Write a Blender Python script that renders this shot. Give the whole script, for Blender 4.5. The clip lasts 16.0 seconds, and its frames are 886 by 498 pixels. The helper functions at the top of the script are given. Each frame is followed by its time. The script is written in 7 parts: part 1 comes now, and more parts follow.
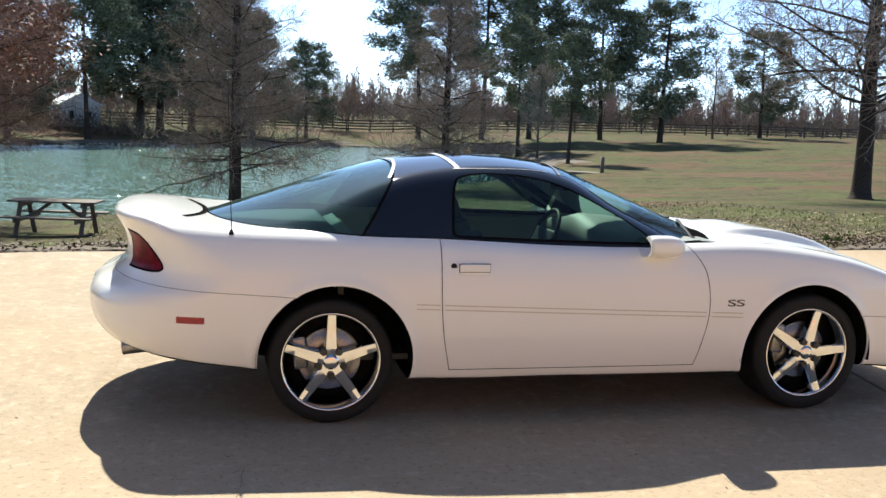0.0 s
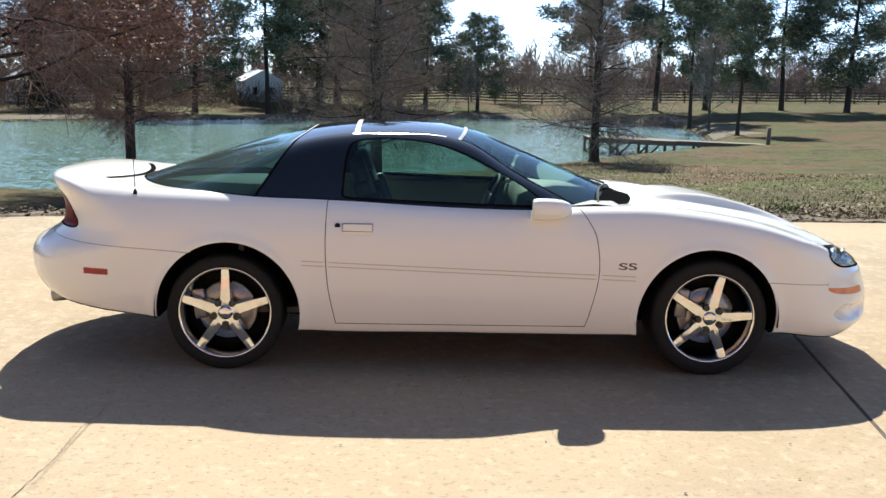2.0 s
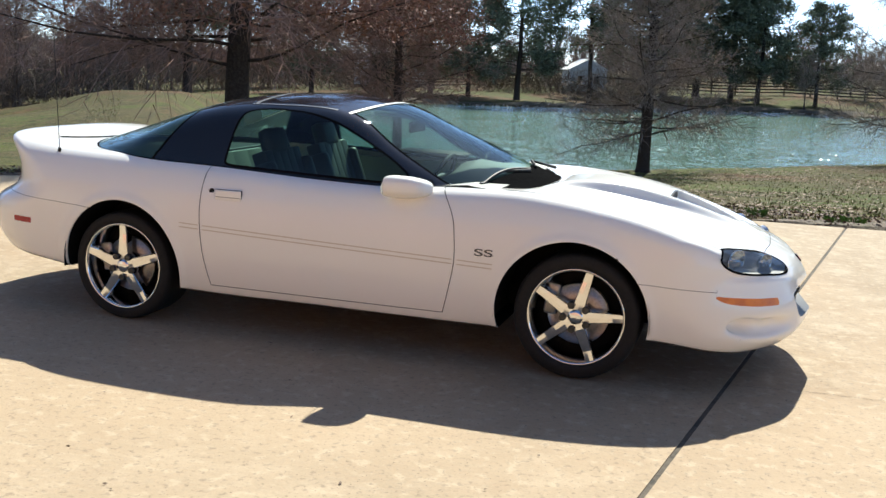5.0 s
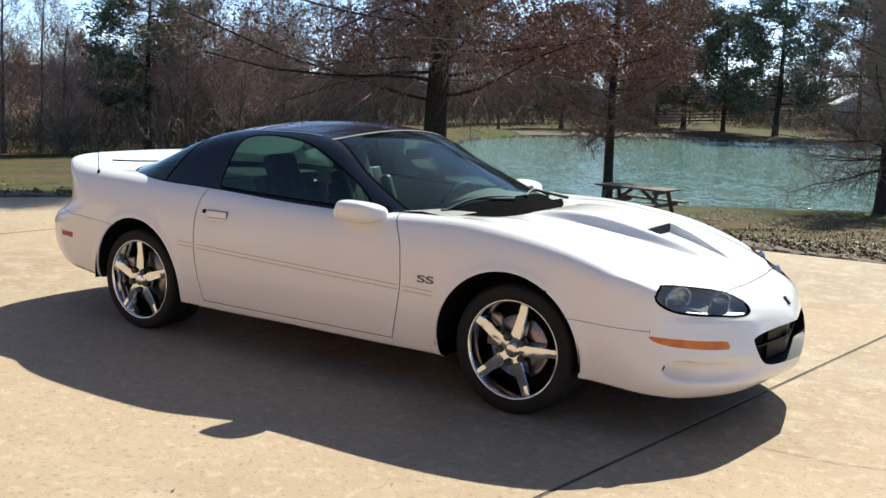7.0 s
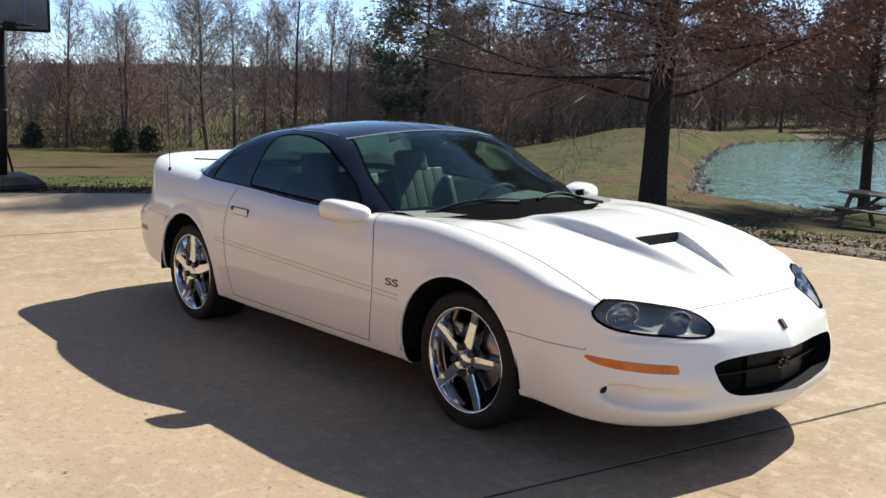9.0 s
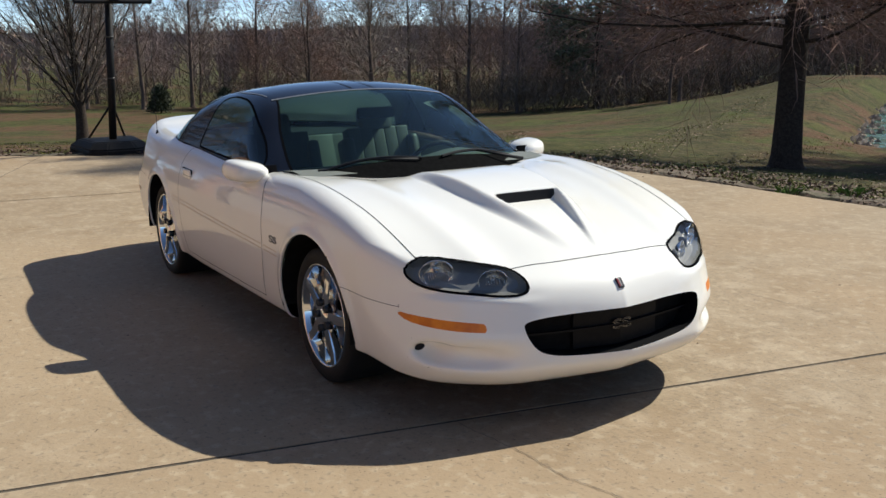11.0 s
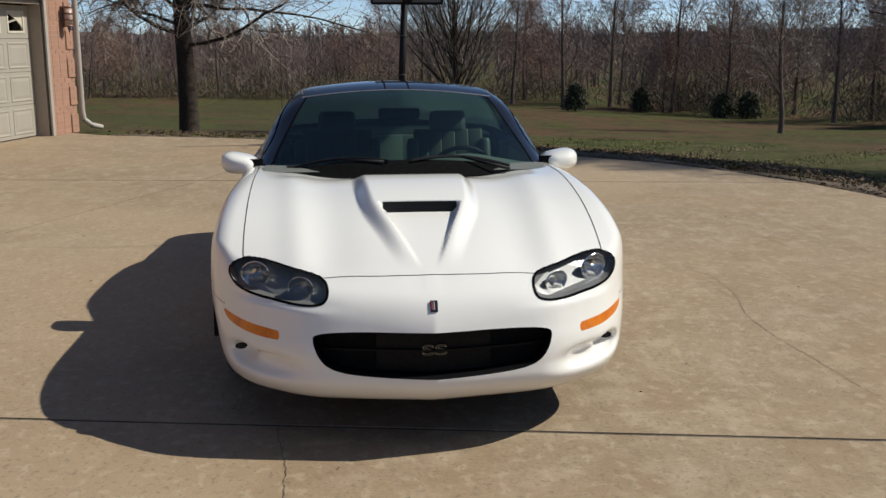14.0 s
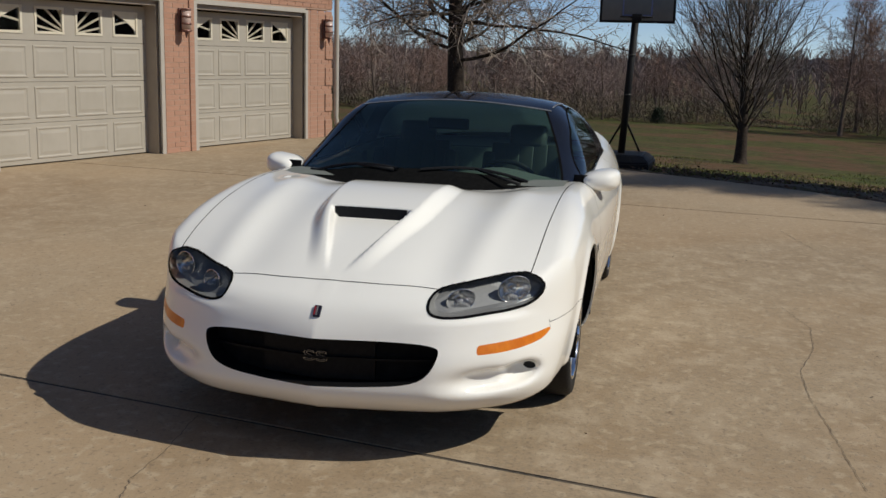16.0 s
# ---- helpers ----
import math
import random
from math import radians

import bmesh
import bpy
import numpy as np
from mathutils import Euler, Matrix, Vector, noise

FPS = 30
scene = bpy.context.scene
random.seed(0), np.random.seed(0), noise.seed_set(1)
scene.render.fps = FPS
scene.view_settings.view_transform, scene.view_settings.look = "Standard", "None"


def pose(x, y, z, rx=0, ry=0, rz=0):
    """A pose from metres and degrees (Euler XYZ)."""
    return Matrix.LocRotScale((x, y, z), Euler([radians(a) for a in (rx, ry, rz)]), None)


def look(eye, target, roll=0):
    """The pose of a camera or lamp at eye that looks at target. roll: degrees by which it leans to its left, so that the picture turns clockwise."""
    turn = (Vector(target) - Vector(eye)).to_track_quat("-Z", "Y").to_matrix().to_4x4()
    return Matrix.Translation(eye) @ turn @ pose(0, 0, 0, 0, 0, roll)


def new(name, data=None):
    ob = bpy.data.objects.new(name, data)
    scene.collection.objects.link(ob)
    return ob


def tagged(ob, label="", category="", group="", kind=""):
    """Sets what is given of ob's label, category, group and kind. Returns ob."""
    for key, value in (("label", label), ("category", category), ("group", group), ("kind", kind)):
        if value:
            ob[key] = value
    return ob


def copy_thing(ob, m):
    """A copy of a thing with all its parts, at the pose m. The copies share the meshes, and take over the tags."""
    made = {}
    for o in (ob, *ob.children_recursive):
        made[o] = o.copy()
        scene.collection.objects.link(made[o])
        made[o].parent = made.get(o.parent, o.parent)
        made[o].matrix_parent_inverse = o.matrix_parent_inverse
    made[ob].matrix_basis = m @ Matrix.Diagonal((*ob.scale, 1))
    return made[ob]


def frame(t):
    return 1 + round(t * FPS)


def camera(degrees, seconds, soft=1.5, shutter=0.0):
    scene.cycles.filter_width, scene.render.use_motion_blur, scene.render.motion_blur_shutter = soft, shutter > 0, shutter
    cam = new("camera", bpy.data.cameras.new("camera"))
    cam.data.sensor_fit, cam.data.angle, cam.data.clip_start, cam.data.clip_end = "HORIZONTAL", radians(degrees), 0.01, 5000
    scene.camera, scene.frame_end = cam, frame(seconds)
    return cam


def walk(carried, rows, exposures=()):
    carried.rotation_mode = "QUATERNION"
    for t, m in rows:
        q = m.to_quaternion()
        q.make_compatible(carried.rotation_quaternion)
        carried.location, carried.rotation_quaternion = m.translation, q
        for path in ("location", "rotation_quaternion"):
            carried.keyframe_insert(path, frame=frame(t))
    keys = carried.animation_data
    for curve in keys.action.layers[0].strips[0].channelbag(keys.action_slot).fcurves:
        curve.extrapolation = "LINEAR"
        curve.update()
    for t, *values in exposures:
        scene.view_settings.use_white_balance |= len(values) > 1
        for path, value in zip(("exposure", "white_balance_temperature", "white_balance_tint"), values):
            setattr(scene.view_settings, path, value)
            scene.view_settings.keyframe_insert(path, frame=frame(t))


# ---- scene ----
cam = camera(47.7, 16.0)
METRES, EYE, TURN = 12.645, 1.50, -13.16
EYE_X, EYE_Y = -0.570, -5.588
ROWS = [
    (0.0, 0.0, 0.0, 0.0, 0.3, -7.5, -2.25),
    (0.5, 0.0316, -0.0049, -0.0001, 2.6, -8.44, -0.41),
    (1.0, 0.0638, -0.0022, -0.0014, 5.55, -8.98, -0.67),
    (1.5, 0.0944, -0.0064, -0.0001, 6.91, -7.76, -0.57),
    (2.0, 0.121, -0.008, 0.0014, 10.8, -9.36, -1.49),
    (2.5, 0.1509, 0.0027, -0.0001, 14.32, -10.45, -2.53),
    (3.0, 0.1815, 0.0112, -0.0001, 17.14, -10.17, -0.24),
    (3.5, 0.2136, 0.0196, 0.0008, 20.84, -11.11, -1.38),
    (6.0, 0.3528, 0.1013, 0.0021, 36.57, -9.64, -1.2),
    (6.5, 0.3782, 0.1178, 0.0039, 40.74, -9.51, -1.26),
    (7.0, 0.3957, 0.1433, 0.0028, 45.49, -9.23, -2.23),
    (7.5, 0.4151, 0.1675, 0.003, 47.03, -9.09, 0.03),
    (8.0, 0.4332, 0.1906, 0.0047, 53.0, -9.77, 0.34),
    (8.5, 0.4433, 0.2193, 0.0039, 58.2, -9.32, -1.07),
    (11.0, 0.5055, 0.3571, 0.0062, 72.59, -12.12, 0.66),
    (11.5, 0.5076, 0.3861, 0.0046, 75.96, -11.02, -0.32),
    (12.0, 0.5083, 0.4174, 0.0053, 79.12, -11.57, 1.35),
    (12.5, 0.5155, 0.4487, 0.0059, 85.11, -11.07, 1.15),
    (13.0, 0.5121, 0.4801, 0.0038, 88.51, -11.08, -0.46),
    (13.5, 0.5075, 0.5118, 0.0044, 92.75, -11.32, 0.64),
    (14.0, 0.5079, 0.5452, 0.0052, 97.35, -11.92, 0.01),
    (14.5, 0.4985, 0.574, 0.0026, 102.27, -10.94, -0.99),
    (15.0, 0.4862, 0.6026, 0.0041, 107.0, -11.46, 0.66),
    (15.5, 0.4783, 0.635, 0.0045, 113.05, -11.67, -0.01),
    (16.0, 0.4629, 0.6621, 0.0018, 115.96, -11.0, -1.6),
]
walk(cam, [(t, pose(EYE_X, EYE_Y, EYE, 0, 0, TURN) @ pose(METRES * x, METRES * y, METRES * z, 90 + pitch, roll, yaw)) for t, x, y, z, yaw, pitch, roll in ROWS],
     exposures=[(0, 1.26, 6300, 4), (3.5, 1.24, 6200, 4), (7, 1.05, 6250, 4), (8.5, 0.96, 6250, 5), (11, 0.42, 6300, 6), (12.5, 0.21, 6350, 7), (14, 0.02, 6350, 7.5), (16, -0.27, 6350, 8)])

# ---- light: low spring sun beyond the pond, clear sky ----
SUN_DIR = Vector((-0.028, 0.915, 0.875)).normalized()
world = bpy.data.worlds.new("world")
scene.world = world
world.use_nodes = True
wn, wl = world.node_tree.nodes, world.node_tree.links
sky = wn.new("ShaderNodeTexSky")
sky.sky_type = "NISHITA"
sky.sun_disc = False
sky.sun_elevation = math.asin(SUN_DIR.z)
sky.sun_rotation = math.atan2(SUN_DIR.x, SUN_DIR.y)
sky.air_density, sky.dust_density, sky.ozone_density = 0.42, 0.2, 1.2
wl.new(sky.outputs["Color"], wn["Background"].inputs["Color"])
wn["Background"].inputs["Strength"].default_value = 0.12
sun = new("sun", bpy.data.lights.new("sun", "SUN"))
sun.data.energy, sun.data.angle, sun.data.color = 4.4, radians(0.55), (1.0, 0.94, 0.835)
sun.matrix_world = look(SUN_DIR * 50, (0, 0, 0))


# ---- materials ----
def material(name, colour, rough=0.6, metal=0.0, grain=None, stain=None, bump=0.0, coat=0.0, spec=0.5, random_tint=0.0, island=0.0):
    """A surface with two scales of variation. grain, stain: (size in metres, second colour, amount)."""
    m = bpy.data.materials.new(name)
    m.use_nodes = True
    n, l = m.node_tree.nodes, m.node_tree.links
    b = n["Principled BSDF"]
    b.inputs["Roughness"].default_value, b.inputs["Metallic"].default_value = rough, metal
    b.inputs["Specular IOR Level"].default_value = spec
    b.inputs["Coat Weight"].default_value = coat
    b.inputs["Coat Roughness"].default_value = 0.03
    place = n.new("ShaderNodeTexCoord").outputs["Object"]
    out = None
    base = n.new("ShaderNodeRGB")
    base.outputs[0].default_value = (*colour, 1)
    out = base.outputs[0]
    for k, layer in enumerate((stain, grain)):
        if not layer:
            continue
        size, second, amount = layer
        tex = n.new("ShaderNodeTexNoise")
        tex.inputs["Scale"].default_value = 1.0 / size
        tex.inputs["Detail"].default_value = 6 if k == 0 else 4
        tex.inputs["Roughness"].default_value = 0.6
        l.new(place, tex.inputs["Vector"])
        ramp = n.new("ShaderNodeMapRange")
        ramp.inputs["From Min"].default_value, ramp.inputs["From Max"].default_value = 0.42, 0.62
        ramp.inputs["To Max"].default_value = amount
        l.new(tex.outputs["Fac"], ramp.inputs["Value"])
        mix = n.new("ShaderNodeMix")
        mix.data_type = "RGBA"
        l.new(ramp.outputs["Result"], mix.inputs["Factor"])
        l.new(out, mix.inputs[6])
        mix.inputs[7].default_value = (*second, 1)
        out = mix.outputs[2]
        if k == 1 and bump:
            bm_node = n.new("ShaderNodeBump")
            bm_node.inputs["Strength"].default_value = bump
            bm_node.inputs["Distance"].default_value = size * 0.5
            l.new(tex.outputs["Fac"], bm_node.inputs["Height"])
            l.new(bm_node.outputs["Normal"], b.inputs["Normal"])
    if random_tint or island:
        src = n.new("ShaderNodeObjectInfo").outputs["Random"] if random_tint else n.new("ShaderNodeNewGeometry").outputs["Random Per Island"]
        amount = random_tint or island
        ramp = n.new("ShaderNodeMapRange")
        ramp.inputs["To Min"].default_value, ramp.inputs["To Max"].default_value = 1 - amount, 1 + amount
        l.new(src, ramp.inputs["Value"])
        hsv = n.new("ShaderNodeHueSaturation")
        l.new(ramp.outputs["Result"], hsv.inputs["Value"])
        l.new(out, hsv.inputs["Color"])
        out = hsv.outputs["Color"]
    l.new(out, b.inputs["Base Color"])
    return m


def glass(name, tint, gloss_tint=(1, 1, 1), ior=1.5, dust=0.0):
    """A thin pane: it lets tinted light through and mirrors by its gloss; a film of dust scatters sunlight."""
    m = bpy.data.materials.new(name)
    m.use_nodes = True
    n, l = m.node_tree.nodes, m.node_tree.links
    n.remove(n["Principled BSDF"])
    clear, gloss, mix, fres = n.new("ShaderNodeBsdfTransparent"), n.new("ShaderNodeBsdfGlossy"), n.new("ShaderNodeMixShader"), n.new("ShaderNodeFresnel")
    clear.inputs["Color"].default_value = (*tint, 1)
    gloss.inputs["Color"].default_value = (*gloss_tint, 1)
    gloss.inputs["Roughness"].default_value = 0.01
    fres.inputs["IOR"].default_value = ior
    l.new(fres.outputs[0], mix.inputs[0])
    l.new(clear.outputs[0], mix.inputs[1])
    l.new(gloss.outputs[0], mix.inputs[2])
    last = mix.outputs[0]
    if dust:
        film, through_film, both, over = n.new("ShaderNodeBsdfDiffuse"), n.new("ShaderNodeBsdfTranslucent"), n.new("ShaderNodeMixShader"), n.new("ShaderNodeMixShader")
        for q in (film, through_film):
            q.inputs["Color"].default_value = (0.50, 0.74, 0.68, 1)
        grime = n.new("ShaderNodeTexNoise")
        grime.inputs["Scale"].default_value, grime.inputs["Detail"].default_value = 4.0, 5
        l.new(n.new("ShaderNodeTexCoord").outputs["Object"], grime.inputs["Vector"])
        span = n.new("ShaderNodeMapRange")
        span.inputs["From Min"].default_value, span.inputs["From Max"].default_value = 0.35, 0.65
        span.inputs["To Min"].default_value, span.inputs["To Max"].default_value = dust * 0.75, dust * 1.25
        l.new(grime.outputs["Fac"], span.inputs["Value"])
        l.new(span.outputs["Result"], over.inputs[0])
        l.new(film.outputs[0], both.inputs[1])
        l.new(through_film.outputs[0], both.inputs[2])
        l.new(last, over.inputs[1])
        l.new(both.outputs[0], over.inputs[2])
        last = over.outputs[0]
    l.new(last, n["Material Output"].inputs["Surface"])
    return m


PAINT = material("white_paint", (0.90, 0.875, 0.81), 0.4, coat=1.0, stain=(0.8, (0.885, 0.86, 0.79), 0.5), spec=0.1)
BLACK_PAINT = material("black_paint", (0.008, 0.009, 0.014), 0.25, coat=1.0, grain=(0.4, (0.012, 0.013, 0.018), 0.5), spec=0.0)
GAP = material("gap", (0.012, 0.011, 0.010), 0.9, spec=0.0)
SEAM = material("bumper_seam", (0.10, 0.09, 0.08), 0.8, spec=0.1)
TRIM = material("rubber_trim", (0.006, 0.006, 0.007), 0.85, grain=(0.02, (0.010, 0.010, 0.010), 0.5), spec=0.0)
TYRE = material("tyre_rubber", (0.009, 0.009, 0.0095), 0.7, grain=(0.012, (0.017, 0.0165, 0.016), 0.6), stain=(0.15, (0.016, 0.015, 0.014), 0.5), bump=0.2, spec=0.3)
CHROME = material("chrome", (0.78, 0.78, 0.78), 0.07, 1.0, grain=(0.05, (0.70, 0.70, 0.70), 0.4))
STEEL = material("brake_steel", (0.34, 0.33, 0.32), 0.35, 1.0, grain=(0.01, (0.22, 0.20, 0.18), 0.5))
NUT = material("smoked_chrome", (0.022, 0.022, 0.023), 0.25, 0.4, grain=(0.01, (0.10, 0.10, 0.10), 0.5))
DARK_METAL = material("dark_metal", (0.05, 0.05, 0.05), 0.45, 0.6, grain=(0.03, (0.08, 0.075, 0.07), 0.5))
BLACK_PLASTIC = material("black_plastic", (0.012, 0.012, 0.013), 0.6, grain=(0.01, (0.02, 0.02, 0.02), 0.5), spec=0.2)
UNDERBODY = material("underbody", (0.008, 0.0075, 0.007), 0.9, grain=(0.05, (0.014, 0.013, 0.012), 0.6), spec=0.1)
# the grey leather darkened: cabin shade on the driver's seat put into the colour
SHADED_LEATHER = material("shaded_grey_leather", (0.075, 0.082, 0.07), 0.5, grain=(0.015, (0.06, 0.066, 0.056), 0.6), bump=0.15)
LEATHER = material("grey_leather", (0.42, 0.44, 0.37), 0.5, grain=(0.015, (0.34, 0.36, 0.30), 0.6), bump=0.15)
DASH = material("grey_dash", (0.17, 0.18, 0.157), 0.6, grain=(0.006, (0.145, 0.155, 0.135), 0.6), bump=0.1)
# charcoal trim; on the passenger seat it stands for cabin shade
DARK_LEATHER = material("charcoal_and_shaded_leather", (0.05, 0.055, 0.05), 0.5, grain=(0.012, (0.08, 0.08, 0.075), 0.6), bump=0.15)
LAMP_GREY = material("headlight_grey", (0.25, 0.25, 0.25), 0.35, 0.3, grain=(0.010, (0.28, 0.28, 0.28), 0.7))
REFLECTOR = material("smoky_reflector", (0.80, 0.80, 0.80), 0.16, 1.0, grain=(0.008, (0.58, 0.58, 0.58), 0.6), bump=0.25)
AMBER = material("amber_lens", (0.62, 0.15, 0.006), 0.35, coat=0.12, stain=(0.09, (0.85, 0.27, 0.012), 0.8), grain=(0.006, (0.72, 0.20, 0.01), 0.4))
RED_LENS = material("red_lens", (0.30, 0.008, 0.015), 0.25, coat=0.2, grain=(0.012, (0.42, 0.02, 0.03), 0.6))
DARK_RED_LENS = material("dark_red_lens", (0.10, 0.004, 0.010), 0.3, spec=0.06, stain=(0.09, (0.24, 0.004, 0.028), 0.8))
EMBLEM_RED = material("emblem_red", (0.30, 0.02, 0.03), 0.3)
EMBLEM_BLUE = material("emblem_blue", (0.015, 0.016, 0.03), 0.4, spec=0.2)
GRILLE_BLACK = material("grille_black", (0.006, 0.006, 0.007), 0.4, grain=(0.02, (0.013, 0.013, 0.013), 0.5), spec=0.12)
GRILLE_CHROME = material("grille_letters", (0.24, 0.24, 0.25), 0.25, 1.0)
COWL = material("cowl_plastic", (0.008, 0.008, 0.008), 0.9, grain=(0.02, (0.014, 0.014, 0.014), 0.5), spec=0.0)
BADGE = material("badge_grey", (0.10, 0.10, 0.105), 0.3, 0.6)
# on the roof seals this grey stands in for sun glare on black rubber
ROOF_TRIM = material("satin_and_glint_trim", (0.30, 0.29, 0.28), 0.33, 0.5, grain=(0.03, (0.16, 0.16, 0.16), 0.5))
CREASE_TAN = material("crease_light_tan", (0.60, 0.52, 0.40), 0.5)
GLASS_FRONT = glass("windshield_glass", (0.66, 0.80, 0.76), (0.58, 0.70, 0.72), dust=0.009)
GLASS_SIDE = glass("side_glass", (0.50, 0.65, 0.58))
GLASS_REAR = glass("hatch_glass", (0.28, 0.40, 0.38), (0.85, 1.0, 1.0), dust=0.06)
GLASS_CLEAR = glass("clear_lens", (0.95, 0.96, 0.96), (0.7, 0.7, 0.7), 1.4)
GLASS_HOUSE = glass("window_glass", (0.5, 0.5, 0.5))


def add_layers(m, layers):
    """Further patches over a material: size in metres, from, to, colour, amount."""
    n, l = m.node_tree.nodes, m.node_tree.links
    b = n["Principled BSDF"]
    before = b.inputs["Base Color"].links[0].from_socket
    place = n.new("ShaderNodeTexCoord").outputs["Object"]
    for size, low, high, colour, amount in layers:
        t = n.new("ShaderNodeTexNoise")
        t.inputs["Scale"].default_value, t.inputs["Detail"].default_value = 1 / size, 3
        l.new(place, t.inputs["Vector"])
        r = n.new("ShaderNodeMapRange")
        r.inputs["From Min"].default_value, r.inputs["From Max"].default_value, r.inputs["To Max"].default_value = low, high, amount
        l.new(t.outputs["Fac"], r.inputs["Value"])
        mix = n.new("ShaderNodeMix")
        mix.data_type = "RGBA"
        l.new(r.outputs["Result"], mix.inputs["Factor"])
        l.new(before, mix.inputs[6])
        mix.inputs[7].default_value = (*colour, 1)
        before = mix.outputs[2]
    l.new(before, b.inputs["Base Color"])
    return m


# winter lawn: green and straw patches, thatch, and pale specks of leaf litter
LAWN = add_layers(material("lawn", (0.072, 0.064, 0.026), 0.95, grain=(0.16, (0.040, 0.035, 0.017), 0.8), bump=0.8, spec=0.1),
                  ((7.0, 0.46, 0.56, (0.110, 0.054, 0.032), 0.85), (15.0, 0.50, 0.55, (0.058, 0.064, 0.019), 0.8), (3.4, 0.51, 0.56, (0.062, 0.084, 0.018), 0.8), (9.0, 0.53, 0.62, (0.120, 0.060, 0.038), 0.85), (1.1, 0.53, 0.60, (0.028, 0.033, 0.010), 0.7),
                   (0.5, 0.54, 0.64, (0.098, 0.100, 0.030), 0.5), (0.22, 0.55, 0.63, (0.130, 0.098, 0.054), 0.55), (0.09, 0.55, 0.64, (0.020, 0.020, 0.009), 0.7), (0.045, 0.54, 0.66, (0.140, 0.108, 0.064), 0.55)))
CONCRETE = add_layers(material("concrete", (0.362, 0.272, 0.173), 0.85, stain=(0.9, (0.292, 0.210, 0.127), 0.8), grain=(0.022, (0.255, 0.20, 0.135), 0.6), bump=0.25, spec=0.3), ((0.20, 0.50, 0.66, (0.475, 0.38, 0.265), 0.45), (0.09, 0.58, 0.70, (0.24, 0.18, 0.115), 0.55), (3.2, 0.48, 0.60, (0.36, 0.250, 0.145), 0.65), (0.45, 0.56, 0.66, (0.29, 0.205, 0.120), 0.5), (6.0, 0.50, 0.60, (0.42, 0.325, 0.215), 0.5), (0.06, 0.55, 0.63, (0.47, 0.375, 0.255), 0.5), (0.03, 0.57, 0.66, (0.20, 0.15, 0.10), 0.55), (0.012, 0.63, 0.71, (0.13, 0.10, 0.07), 0.8)))
JOINT = material("joint_filler", (0.040, 0.034, 0.026), 0.95, grain=(0.03, (0.13, 0.105, 0.075), 0.7), stain=(0.5, (0.16, 0.125, 0.085), 0.6))
CRACK = material("crack_dirt", (0.12, 0.092, 0.064), 0.95, grain=(0.05, (0.20, 0.155, 0.11), 0.8))
MULCH = material("leaf_litter", (0.105, 0.075, 0.052), 0.95, grain=(0.04, (0.17, 0.12, 0.08), 0.7), stain=(0.7, (0.07, 0.075, 0.03), 0.7), bump=0.6)
LEAF_BROWN = material("dry_leaf", (0.105, 0.062, 0.038), 0.8, island=0.5)
# dry leaves made paler: sunlight on their tops put into the colour
LEAF_PALE = material("sunlit_leaf", (0.25, 0.175, 0.115), 0.8, island=0.5)
LEAF_RUST = material("rust_leaf", (0.225, 0.108, 0.068), 0.8, island=0.5)
GRASS = material("grass_blade", (0.150, 0.150, 0.050), 0.9, island=0.6, spec=0.1)
FRESH_GRASS = material("fresh_grass", (0.10, 0.17, 0.030), 0.8, island=0.35, spec=0.2)
DIRT = material("bare_earth", (0.085, 0.062, 0.042), 0.95, grain=(0.15, (0.10, 0.078, 0.05), 0.7), stain=(1.5, (0.10, 0.085, 0.045), 0.8), bump=0.5)
BANK = material("bank_stone", (0.32, 0.25, 0.19), 0.9, grain=(0.1, (0.42, 0.34, 0.27), 0.6), island=0.4)
BARK = material("bark", (0.050, 0.038, 0.030), 0.95, grain=(0.05, (0.088, 0.070, 0.057), 0.6), stain=(0.5, (0.032, 0.026, 0.022), 0.5), bump=0.7, spec=0.1)
BRUSH = material("brush", (0.15, 0.12, 0.092), 0.95, island=0.45, spec=0.0)
PALE_TWIG = material("pale_twig", (0.22, 0.185, 0.155), 0.9, island=0.3)
TWIG = material("twig", (0.30, 0.245, 0.20), 0.9, island=0.35, spec=0.0)
TWIG_RED = material("reddish_twig", (0.285, 0.19, 0.15), 0.9, island=0.35, spec=0.0)
# distance haze is put into the colours of the far bark and twigs
FAR_BARK = material("far_bark", (0.145, 0.112, 0.092), 0.95, grain=(0.2, (0.08, 0.062, 0.052), 0.6), spec=0.0)
FAR_TWIG = material("hazy_twig", (0.27, 0.205, 0.18), 0.95, island=0.3, spec=0.0)
PALE_BARK = material("pale_bark", (0.21, 0.175, 0.14), 0.9, grain=(0.06, (0.13, 0.10, 0.08), 0.6), bump=0.5)
# aerial haze painted into the pale colour of the skyline woods
RIDGE = material("far_woods", (0.27, 0.225, 0.215), 1.0, grain=(3.0, (0.24, 0.19, 0.175), 0.8), stain=(25.0, (0.32, 0.24, 0.22), 0.7), spec=0.0)
NEEDLE = material("pine_needle", (0.145, 0.158, 0.100), 0.85, island=0.5, spec=0.2)
CEDAR = material("cedar_green", (0.045, 0.052, 0.026), 0.85, island=0.5)
OLD_WOOD = material("weathered_wood", (0.16, 0.125, 0.095), 0.85, grain=(0.03, (0.10, 0.078, 0.06), 0.7), bump=0.3, random_tint=0.15)
FENCE_WOOD = material("dark_fence_wood", (0.075, 0.06, 0.05), 0.9, grain=(0.05, (0.045, 0.036, 0.03), 0.6))
BRICK = material("brick", (0.42, 0.228, 0.150), 0.85, grain=(0.03, (0.37, 0.195, 0.128), 0.6), stain=(0.6, (0.45, 0.265, 0.185), 0.6), bump=0.2, random_tint=0.05)
